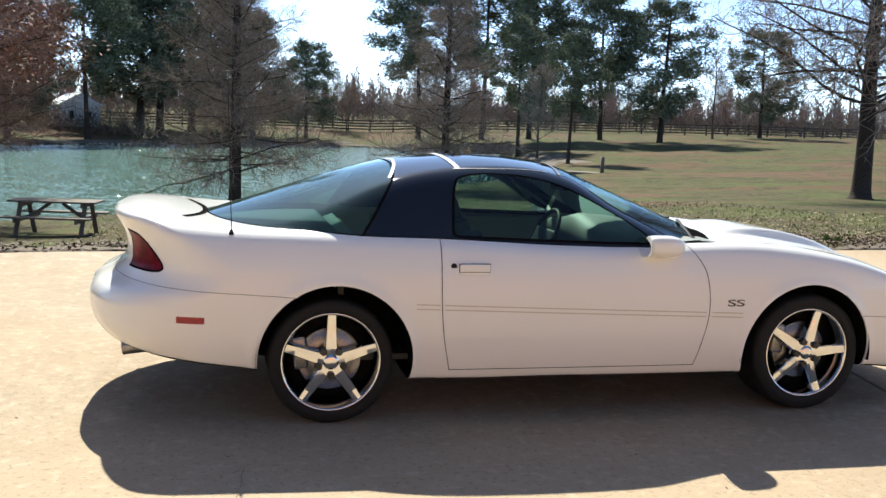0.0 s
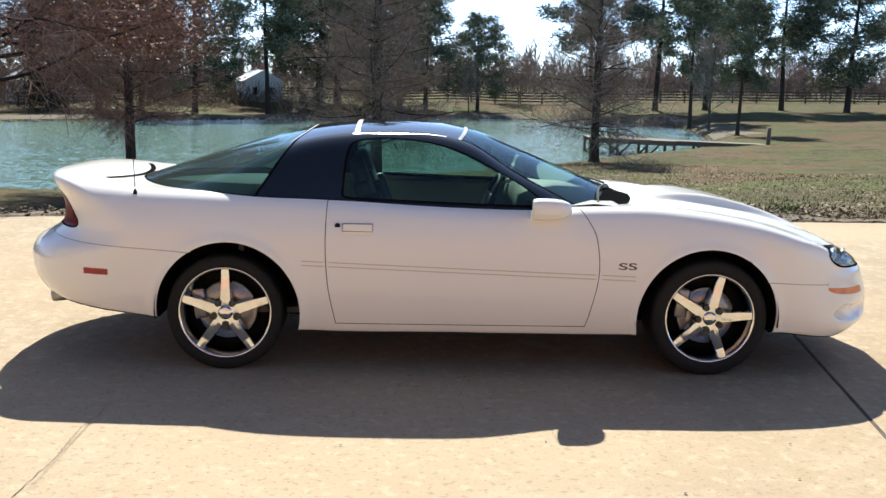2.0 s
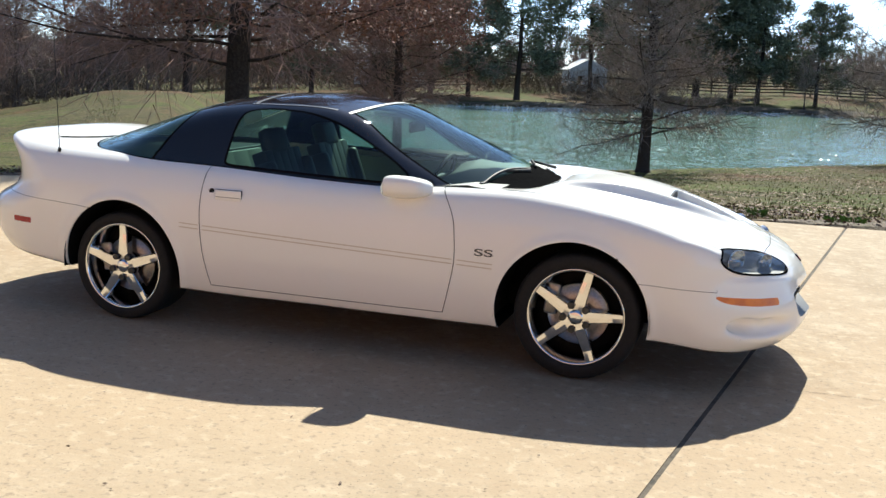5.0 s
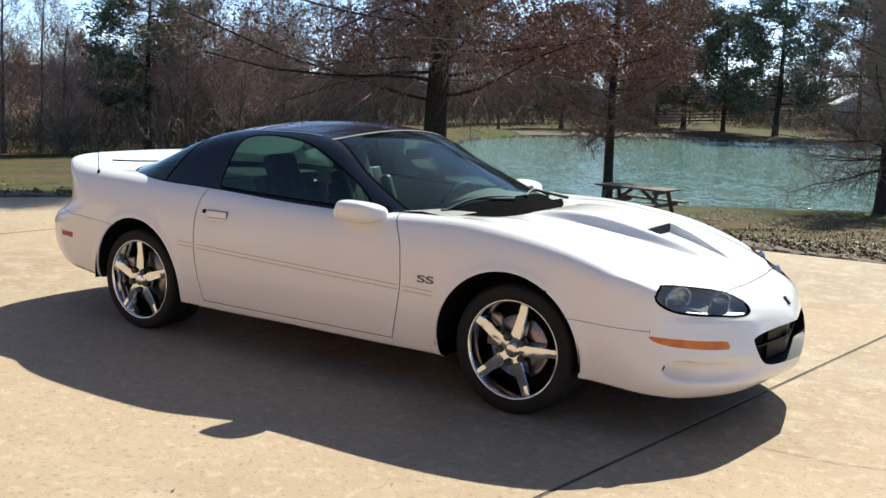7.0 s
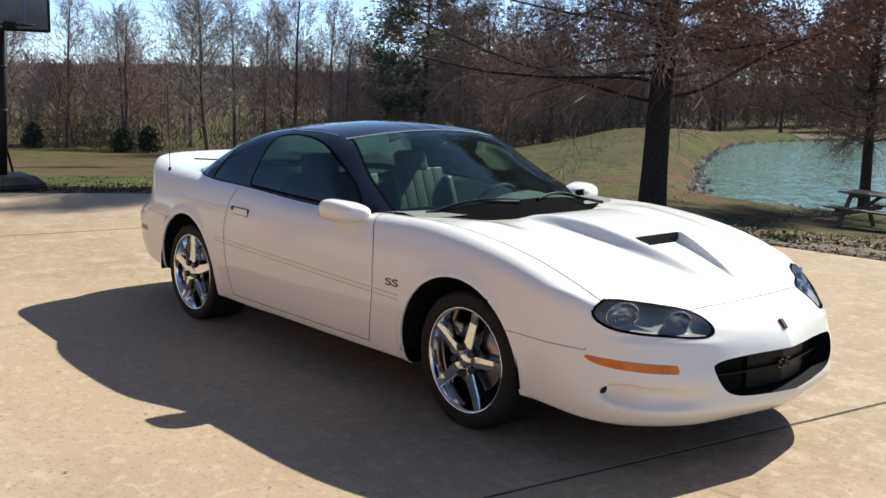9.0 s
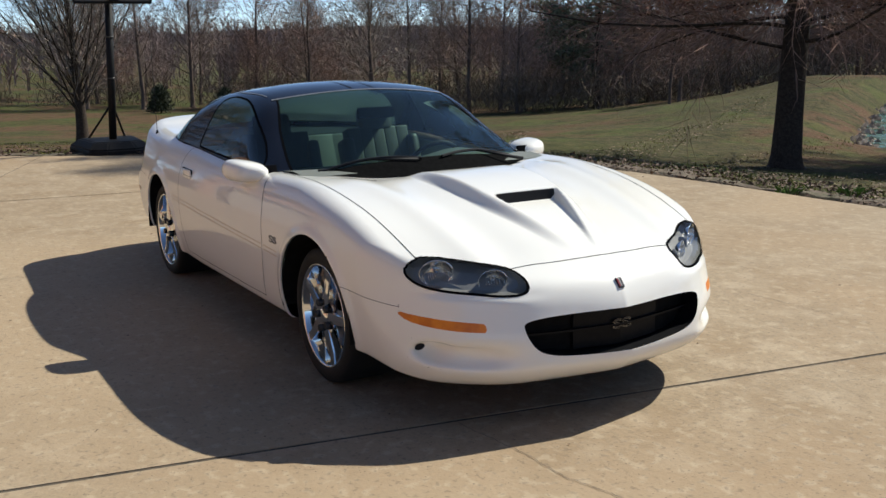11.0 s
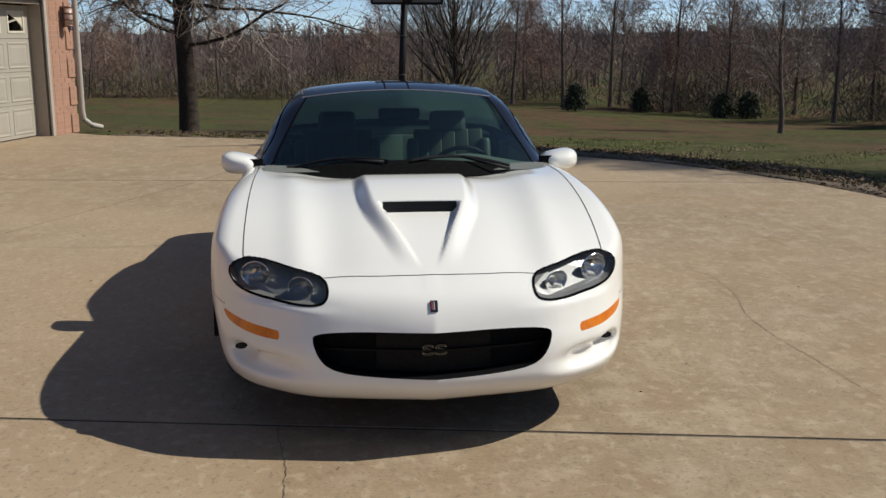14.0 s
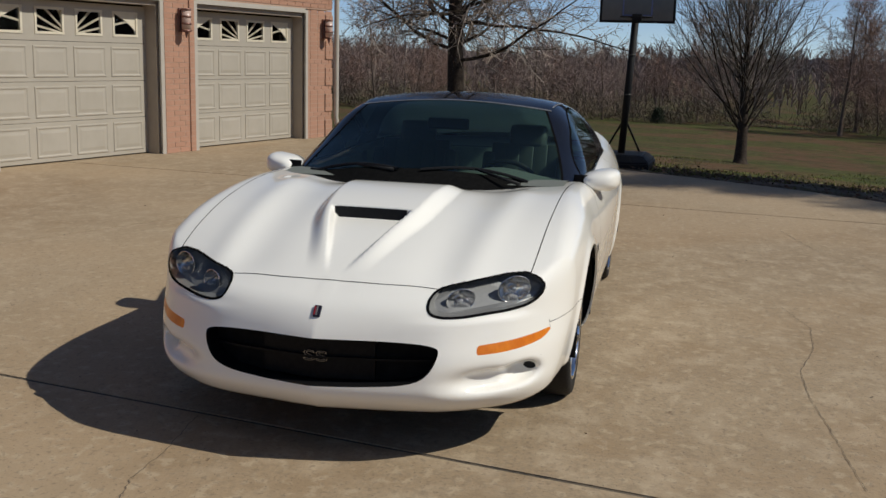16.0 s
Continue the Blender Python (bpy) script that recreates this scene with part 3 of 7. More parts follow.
def build_house():
    """The garage front runs along its own x; +y faces the drive."""
    house = thing("garage", HOUSE, "brick garage front with two sectional doors and wall lanterns", "garage", kind="structure")
    s0, s1, top = -0.50, 23.0, 3.0
    openings = [(0.26, 3.18), (3.82, 6.74)]
    head = 2.22
    walls = [(s0, 0.26), (3.18, 3.82), (6.74, s1)]
    for a, b in walls:
        part("brick_pier", box_bm((b - a - 0.012, 0.5, head), ((a + b) / 2, -0.256, head / 2 - 0.05)), MORTAR, house, "mortar core behind the bricks")
    part("lintel", box_bm((s1 - s0 - 0.012, 0.5, top - head), ((s0 + s1) / 2, -0.256, (head - 0.05 + top) / 2 + 0.026)), MORTAR, house)
    part("end_wall", box_bm((0.25, 7.5, top), (s0 + 0.13, -4.27, top / 2 - 0.05)), BRICK, house, "plain brick end wall")
    part("back_wall", box_bm((s1 - s0, 0.25, top), ((s0 + s1) / 2, -8.0, top / 2 - 0.05)), BRICK, house, "plain brick back wall")
    part("far_end_wall", box_bm((0.25, 7.5, top), (s1 - 0.13, -4.27, top / 2 - 0.05)), BRICK, house, "plain brick end wall")
    bm = bmesh.new()
    for p in ((s0 - 0.35, 0.4, top), (s1 + 0.35, 0.4, top), (s1 + 0.35, -8.5, top), (s0 - 0.35, -8.5, top)):
        bm.verts.new(p)
    ridge = [bm.verts.new((s0 + 3.4, -4.0, top + 2.0)), bm.verts.new((s1 - 3.4, -4.0, top + 2.0))]
    v = list(bm.verts)
    for f in ((0, 1, 5, 4), (1, 2, 5), (2, 3, 4, 5), (3, 0, 4), (3, 2, 1, 0)):
        bm.faces.new([v[i] for i in f])
    part("roof", bm, ROOFING, house, "brown shingle hip roof")
    # doors
    for a, b in openings:
        door = new("garage_door")
        door.parent = house
        tagged(door, "beige sectional garage door with sunburst windows")
        door.location = (a, -0.27, 0.0)
        w, rows, cols = b - a, 4, 4
        x0, x1, z0, z1 = 0.07, w - 0.07, 0.015, 2.06
        sec = (z1 - z0) / rows
        wide = (x1 - x0 - 0.16) / cols
        for r in range(rows):
            zc = z0 + sec * (r + 0.5)
            if r < 3:
                part("door_section", box_bm((x1 - x0, 0.04, sec - 0.005), ((x0 + x1) / 2, 0, zc), None, 0.002), DOOR_PAINT, door)
            else:
                bm = bmesh.new()
                lo, hi = zc - sec * 0.30, zc + sec * 0.30
                box(bm, (x1 - x0, 0.04, lo - (zc - sec / 2 + 0.004)), ((x0 + x1) / 2, 0, (lo + zc - sec / 2 + 0.004) / 2))
                box(bm, (x1 - x0, 0.04, zc + sec / 2 - 0.004 - hi), ((x0 + x1) / 2, 0, (hi + zc + sec / 2 - 0.004) / 2))
                edges = [x0] + [x0 + 0.08 + wide * (c + 0.5) + s * wide * 0.33 for c in range(cols) for s in (-1, 1)] + [x1]
                for i in range(0, len(edges), 2):
                    box(bm, (edges[i + 1] - edges[i], 0.04, hi - lo), ((edges[i] + edges[i + 1]) / 2, 0, (lo + hi) / 2))
                part("door_section", bm, DOOR_PAINT, door)
            for c in range(cols):
                xc = x0 + 0.08 + wide * (c + 0.5)
                if r < 3:
                    bm = bmesh.new()
                    hw, hh = wide * 0.43, sec * 0.39
                    loops = []
                    for inset, yy in ((0, 0.0205), (0.005, 0.029), (0.020, 0.030), (0.034, 0.0225), (0.05, 0.0225), (0.085, 0.028)):
                        loops.append([bm.verts.new((xc + sx * (hw - inset), yy, zc + sz * (hh - inset))) for sx, sz in ((-1, -1), (1, -1), (1, 1), (-1, 1))])
                    for p, q in zip(loops, loops[1:]):
                        for i in range(4):
                            bm.faces.new((p[i], q[i], q[(i + 1) % 4], p[(i + 1) % 4]))
                    bm.faces.new(loops[-1])
                    bmesh.ops.recalc_face_normals(bm, faces=bm.faces)
                    part("raised_panel", bm, DOOR_PAINT, door)
                else:
                    window = new("door_window")
                    window.parent = door
                    hw, hh = wide * 0.33, sec * 0.30
                    part("pane", box_bm((hw * 2, 0.006, hh * 2), (xc, -0.006, zc)), GLASS_HOUSE, window, "dark window pane")
                    bm = bmesh.new()
                    for sx, sz, lx, lz in ((0, -1, hw + 0.02, 0.016), (0, 1, hw + 0.02, 0.016), (-1, 0, 0.016, hh), (1, 0, 0.016, hh)):
                        box(bm, (2 * lx, 0.03, 2 * lz), (xc + sx * hw, 0.014, zc + sz * hh))
                    part("window_frame", bm, CREAM, window)
                    # rays of the sunburst that spans the row
                    cx, cz = (x0 + x1) / 2, zc - hh - 0.02
                    bm = bmesh.new()
                    reach_out = (x1 - x0) * 0.44
                    for deg in range(0, 181, 18):
                        d = Vector((math.cos(radians(deg)), 0, math.sin(radians(deg)) * 0.62))
                        for u in np.arange(0.03, 1.0, 0.012):
                            p = Vector((cx, 0.004, cz)) + d * reach_out * float(u)
                            if abs(p.x - xc) < hw and abs(p.z - zc) < hh:
                                box(bm, (0.026, 0.012, 0.026), p, Matrix.Rotation(-math.atan2(d.z, d.x), 4, "Y"))
                    # the arch's spandrel fills the outer corners
                    if c in (0, 3):
                        side = -1 if c == 0 else 1
                        n = 26
                        for i in range(n):
                            z = zc - hh + (i + 0.5) / n * 2 * hh
                            k = max(0.0, 1 - ((z - cz) / (reach_out * 0.62)) ** 2) ** 0.5
                            xo = abs(xc - cx) - hw + 2 * hw * min(1.0, max(0.0, (math.cos(math.pi / 2 * (i + 0.5) / n))))
                            wfill = abs(xc - cx) + hw - xo
                            if wfill > 0.01:
                                box(bm, (wfill, 0.014, 2 * hh / n), (cx + side * (xo + wfill / 2), 0.006, z))
                    if len(bm.verts):
                        part("sunburst", bm, CREAM, window, "cream sunburst grille")
                    else:
                        bm.free()
        # black sheet puts the unlit interior's darkness behind the panes
        part("unlit_inside_sheet", box_bm((w, 0.02, 2.2), (w / 2, -0.12, 1.1)), UNDERBODY, door, "black sheet standing in for the unlit garage behind the panes")
        # frame of the opening
        for name, size, at, mat in (("jamb", (0.09, 0.24, head), (0.045, 0.10, head / 2 - 0.02), TAUPE), ("jamb", (0.09, 0.24, head), (w - 0.045, 0.10, head / 2 - 0.02), TAUPE),
                                    ("head_jamb", (w, 0.24, 0.14), (w / 2, 0.10, head - 0.07), TAUPE),
                                    ("casing", (0.07, 0.03, head), (0.035, 0.268, head / 2 - 0.02), GUTTER), ("casing", (0.07, 0.03, head), (w - 0.035, 0.268, head / 2 - 0.02), GUTTER),
                                    ("head_casing", (w - 0.14, 0.03, 0.07), (w / 2, 0.268, head - 0.035), GUTTER)):
            part(name, box_bm(size, at), mat, door)
    # downpipe at the corner
    pts = [Vector(p) for p in ((-0.56, 0.06, 3.0), (-0.56, 0.06, 0.35), (-0.57, 0.08, 0.20), (-0.66, 0.16, 0.10), (-0.86, 0.24, 0.05))]
    v, f = tubes([(pts[i:i + 2], [0.045, 0.045]) for i in range(4)], 8)
    part("downpipe", mesh_of("downpipe", v, f, GUTTER, True), None, house, "painted metal downpipe with a bent foot")
    # lanterns
    for s in (-0.22, 3.47):
        lamp = new("wall_lantern")
        lamp.parent = house
        lamp.location = (s, 0.02, 1.90)
        tagged(lamp, "copper wall lantern with a frosted cylinder")
        part("back_plate", box_bm((0.10, 0.03, 0.34), (0, 0, 0.0), None, 0.008), COPPER, lamp)
        part("lamp_glass", rod_bm((0, 0.10, -0.13), (0, 0.10, 0.13), 0.065, None, 18), FROST, lamp, "frosted glass cylinder")
        for z in (-0.15, -0.05, 0.05, 0.15):
            part("band", rod_bm((0, 0.10, z - 0.014), (0, 0.10, z + 0.014), 0.072, None, 18), COPPER, lamp)
        part("finial", rod_bm((0, 0.10, -0.25), (0, 0.10, -0.16), 0.008, 0.03, 12), COPPER, lamp)
    return house


GARAGE = build_house()


# ---- the car's shape: rear axle at x = 0, nose towards +x ----
def curve(xs, ys):
    """A smooth curve through a few stations."""
    xs, ys = np.array(xs, float), np.array(ys, float)
    slope = np.gradient(ys, xs)

    x = np.linspace(xs[0], xs[-1], 3000)
    i = np.clip(np.searchsorted(xs, x) - 1, 0, len(xs) - 2)
    w = xs[i + 1] - xs[i]
    u = (x - xs[i]) / w
    y = ((2 * u ** 3 - 3 * u ** 2 + 1) * ys[i] + (u ** 3 - 2 * u ** 2 + u) * w * slope[i]
         + (3 * u ** 2 - 2 * u ** 3) * ys[i + 1] + (u ** 3 - u ** 2) * w * slope[i + 1])

    def at(q):
        return np.interp(q, x, y)
    return at


def step(a, b, x):
    u = np.clip((x - a) / (b - a), 0, 1)
    return u * u * (3 - 2 * u)


def smax(a, b, k):
    h = np.maximum(k - np.abs(a - b), 0) / k
    return np.maximum(a, b) + h * h * k * 0.25


deck_centre = curve([-1.3, -1.08, -0.95, -0.8, -0.65, -0.5, 0, 1, 2, 2.2, 2.38, 2.6, 2.9, 3.2, 3.45, 3.6, 3.7, 3.85],
                    [0.97, 0.988, 1.0, 0.986, 0.956, 0.938, 0.92, 0.905, 0.872, 0.868, 0.885, 0.872, 0.826, 0.75, 0.66, 0.58, 0.50, 0.36])
deck_edge = curve([-1.3, -1.0, -0.9, -0.5, 0, 0.5, 1.2, 1.6, 2.0, 2.3, 2.6, 2.9, 3.22, 3.4, 3.55, 3.85],
                  [0.962, 0.974, 0.970, 0.942, 0.928, 0.915, 0.885, 0.88, 0.895, 0.895, 0.865, 0.805, 0.69, 0.60, 0.53, 0.36])
side_plan = curve([-1.3, -1.0, -0.66, 0, 0.6, 1.5, 2.1, 2.57, 2.9, 3.25, 3.5, 3.8],
                  [0.85, 0.86, 0.885, 0.928, 0.938, 0.934, 0.925, 0.928, 0.908, 0.865, 0.82, 0.7])
side_tuck = curve([0.1, 0.2, 0.25, 0.3, 0.4, 0.56, 0.7, 0.78, 0.85, 0.92, 1.0, 1.1],
                  [0.12, 0.062, 0.04, 0.026, 0.01, 0.0, 0.008, 0.028, 0.062, 0.115, 0.20, 0.33])
nose_profile = curve([0.1, 0.17, 0.22, 0.27, 0.34, 0.42, 0.48, 0.55, 0.62, 0.8], [3.47, 3.56, 3.64, 3.685, 3.69, 3.68, 3.66, 3.64, 3.63, 3.59])
nose_plan = curve([0, 0.1, 0.2, 0.35, 0.46, 0.6, 0.7, 0.82, 0.9, 1.0], [0, 0.014, 0.030, 0.060, 0.10, 0.185, 0.27, 0.425, 0.58, 0.85])
tail_profile = curve([0.2, 0.32, 0.42, 0.52, 0.58, 0.63, 0.67, 0.72, 0.79, 0.86, 0.92, 0.98, 1.1],
                     [-1.02, -1.09, -1.165, -1.19, -1.185, -1.145, -1.07, -1.018, -1.004, -1.014, -1.045, -1.085, -1.11])
tail_plan = curve([0, 0.4, 0.6, 0.7, 0.8, 0.88, 1.0], [0, 0.045, 0.125, 0.195, 0.30, 0.44, 0.75])
underside = curve([-1.3, -0.9, -0.34, 0.39, 1.2, 2.18, 2.9, 3.45, 3.8], [0.37, 0.335, 0.27, 0.215, 0.212, 0.212, 0.235, 0.178, 0.195])
roof_line = curve([-1.1, -0.8, -0.6, -0.3, -0.05, 0.2, 0.4, 0.65, 0.95, 1.2, 1.345, 1.64, 2.0, 2.27, 2.5],
                  [0.78, 0.875, 0.945, 1.045, 1.13, 1.207, 1.254, 1.288, 1.299, 1.278, 1.248, 1.133, 0.99, 0.88, 0.79])
cabin_side = curve([0.8, 0.88, 0.92, 1.0, 1.1, 1.2, 1.25, 1.3, 1.4], [0.835, 0.815, 0.802, 0.766, 0.712, 0.652, 0.615, 0.57, 0.47])
scoop_width = curve([2.0, 2.3, 2.7, 2.93, 3.2, 3.42], [0.262, 0.258, 0.245, 0.222, 0.148, 0.085])
scoop_rise = curve([2.0, 2.24, 2.36, 2.5, 2.93, 3.2, 3.42, 3.6], [0.0, 0.0, 0.022, 0.040, 0.046, 0.024, 0.0, 0.0])


def hood_top(x, ay):
    z = deck_centre(x) + (deck_edge(x) - deck_centre(x)) * np.clip(ay / 0.76, 0, 1.25) ** 2.2
    on_hood = step(2.0, 2.4, x) * (1 - step(3.3, 3.5, x))
    # the two long soft ridges and the shallow valley between them and the scoop
    z = z + on_hood * (0.010 * np.exp(-((ay - 0.56 + 0.06 * (x - 2.6)) / 0.07) ** 2) - 0.009 * np.exp(-((ay - 0.40 + 0.03 * (x - 2.6)) / 0.10) ** 2))
    w = scoop_width(x)
    bulge = scoop_rise(x) * (1 - step(w - 0.030, w + 0.040, ay))
    well = step(2.918, 2.938, x) * (1 - step(w - 0.068, w - 0.040, ay))
    z = z + bulge * (1 - well)
    return z


def lower_body(x, y, z):
    ay = np.abs(y)
    side = ay - (side_plan(x) - side_tuck(z))
    for wx in (0.01, 2.54):
        r = np.hypot(x - wx, z - 0.315)
        side = side - 0.010 * np.exp(-((r - 0.385) / 0.03) ** 2)
    f = smax(z - hood_top(x, ay), side, 0.07)
    # the bumper stands proud in a ledge under the headlamps
    shelf = 0.016 * step(0.575, 0.540, z) * step(0.28, 0.52, ay) * step(0.82, 0.70, ay)
    f = smax(f, (x - (nose_profile(z) + shelf - nose_plan(ay))) * 0.85, 0.06)
    f = smax(f, (tail_profile(z) + tail_plan(ay) - x) * 0.9, 0.085 - 0.025 * step(0.84, 0.94, z))
    f = smax(f, underside(x) - z, 0.03)
    # pockets round the fog lamps and the sunken headlamp corners
    pocket = np.sqrt(((x - 3.375) / 0.11) ** 2 + ((ay - 0.755) / 0.070) ** 2 + ((z - 0.337) / 0.040) ** 2)
    f = smax(f, (1 - pocket) * 0.045, 0.026)
    duct = np.sqrt(((x - 3.50 + 0.9 * (ay - 0.62)) / 0.055) ** 2 + ((ay - 0.63) / 0.14) ** 2 + ((z - 0.325) / 0.042) ** 2)
    f = smax(f, (1 - duct) * 0.030, 0.03)
    return f


def cabin(x, y, z):
    ay = np.abs(y)
    xe = x + 0.42 * ay ** 2 * step(0.9, 1.6, x) - 0.42 * ay ** 2 * step(0.5, -0.2, x)
    g = smax((z - roof_line(xe) + 0.045 * (ay / 0.55) ** 2) * 0.92, ay - cabin_side(z) + 0.16 * (np.clip(0.3 - x, 0, 2) / 0.8) ** 2, 0.09)
    return smax(g, 0.84 - z, 0.02)


def car_shape(x, y, z):
    return np.minimum(lower_body(x, y, z), cabin(x, y, z))


def normal_of(p, d=0.002):
    x, y, z = p.T
    n = np.stack([car_shape(x + d, y, z) - car_shape(x - d, y, z), car_shape(x, y + d, z) - car_shape(x, y - d, z), car_shape(x, y, z + d) - car_shape(x, y, z - d)], 1)
    size = np.linalg.norm(n, axis=1, keepdims=True)
    return n / np.maximum(size, 1e-9), size / (2 * d)


def settle(p, turns=3):
    """Moves points on to the car's surface."""
    for _ in range(turns):
        n, g = normal_of(p)
        f = car_shape(*p.T)[:, None]
        p = p - n * np.clip(f / np.maximum(g, 0.4), -0.02, 0.02)
    return p


H = 0.0105


def car_surface():
    """The skin of half the car as a net of four-sided cells, mirrored."""
    xs = np.arange(-1.28, 3.78, H)
    ys = np.arange(-0.5 * H, 1.02, H)
    zs = np.arange(0.15, 1.36, H)
    F = np.empty((len(xs), len(ys), len(zs)), np.float32)
    for i in range(0, len(xs), 32):
        F[i:i + 32] = car_shape(xs[i:i + 32, None, None], ys[None, :, None], zs[None, None, :])
    inside = F < 0
    count = sum(inside[a:a - 1 or None, b:b - 1 or None, c:c - 1 or None].astype(np.int8) for a in (0, 1) for b in (0, 1) for c in (0, 1))
    active = (count > 0) & (count < 8)
    index = -np.ones(active.shape, np.int64)
    index[active] = np.arange(active.sum())
    ci, cj, ck = np.nonzero(active)
    P = np.stack([xs[ci] + H / 2, ys[cj] + H / 2, zs[ck] + H / 2], 1)
    quads = []
    nx, ny, nz = active.shape
    for axis in range(3):
        lo = [slice(None)] * 3
        hi = [slice(None)] * 3
        lo[axis], hi[axis] = slice(0, -1), slice(1, None)
        a, b = inside[tuple(lo)], inside[tuple(hi)]
        i, j, k = np.nonzero(a != b)
        o = [(0, 0, 0), (0, 0, 0), (0, 0, 0), (0, 0, 0)]
        u, v = [(1, 2), (2, 0), (0, 1)][axis]
        e = np.eye(3, dtype=int)
        cells = [np.stack([i, j, k], 1) - du * e[u] - dv * e[v] for du, dv in ((0, 0), (1, 0), (1, 1), (0, 1))]
        ok = np.all([(c >= 0).all(1) & (c < np.array([nx, ny, nz])).all(1) for c in cells], axis=0)
        ids = np.stack([index[tuple(np.where(ok[:, None], c, 0).T)] for c in cells], 1)
        flip = a[i, j, k]
        ids = np.where(flip[:, None], ids, ids[:, ::-1])
        quads.append(ids[ok & (ids >= 0).all(1)])
    Q = np.concatenate(quads)
    P = settle(P, 6)
    P[cj == 0, 1] = 0
    return P, Q, cj == 0


WHEELS_X = (0.0, 2.568)
ARCH = ((0.020, 0.316, 0.373), (2.543, 0.317, 0.379))
WINDOW = rounded([(0.60, 0.955), (0.615, 1.15), (0.66, 1.215), (0.95, 1.222), (1.17, 1.183), (1.36, 1.098), (1.60, 0.968), (1.67, 0.90), (1.60, 0.888), (0.70, 0.912), (0.60, 0.918)], 2)
LAMP = rounded([(0.803, 0.637), (0.788, 0.674), (0.737, 0.695), (0.68, 0.694), (0.565, 0.677), (0.447, 0.657), (0.408, 0.639), (0.398, 0.61), (0.410, 0.578), (0.452, 0.564), (0.53, 0.564), (0.60, 0.572), (0.69, 0.579), (0.765, 0.594)], 2)
GRILLE = rounded([(-0.45, 0.47), (-0.30, 0.482), (0, 0.48), (0.30, 0.482), (0.45, 0.47), (0.465, 0.44), (0.43, 0.36), (0.36, 0.325), (0.2, 0.312), (0, 0.307), (-0.2, 0.312), (-0.36, 0.325), (-0.43, 0.36), (-0.465, 0.44)], 2)
SIGNAL = rounded([(0.590, 0.462), (0.590, 0.429), (0.615, 0.428), (0.71, 0.432), (0.79, 0.443), (0.822, 0.462), (0.830, 0.487), (0.80, 0.479), (0.71, 0.470), (0.61, 0.464)], 1)
TAIL = rounded([(-1.3, 0.90), (-0.94, 0.897), (-0.885, 0.868), (-0.825, 0.80), (-0.786, 0.748), (-0.80, 0.722), (-0.87, 0.714), (-1.3, 0.718)], 2)
MARKER = [(-0.725, 0.504), (-0.597, 0.500), (-0.597, 0.532), (-0.725, 0.536)]
door_front = curve([0.2, 0.261, 0.4, 0.55, 0.658, 0.78, 0.84, 0.95], [1.87, 1.89, 1.925, 1.95, 1.946, 1.92, 1.885, 1.80])
door_rear = curve([0.2, 0.274, 0.45, 0.626, 0.92, 1.0], [0.595, 0.577, 0.54, 0.524, 0.527, 0.53])
hood_side = curve([1.8, 2.05, 2.4, 2.8, 3.22, 3.3], [0.775, 0.765, 0.762, 0.757, 0.742, 0.735])
hood_front = curve([0, 0.2, 0.38, 0.44, 0.5, 0.62, 0.72, 0.76, 0.8], [3.455, 3.45, 3.427, 3.425, 3.42, 3.36, 3.28, 3.225, 3.22])
sail_line = curve([0.85, 0.92, 1.165, 1.3], [0.10, 0.15, 0.31, 0.42])


def header(p):
    return p[:, 0] + 0.42 * p[:, 1] ** 2 * step(0.9, 1.6, p[:, 0]) - 1.29


# edges between the panels, each zero along a line: the distance, and where it holds
def is_cabin(p):
    return cabin(*p.T) < lower_body(*p.T)


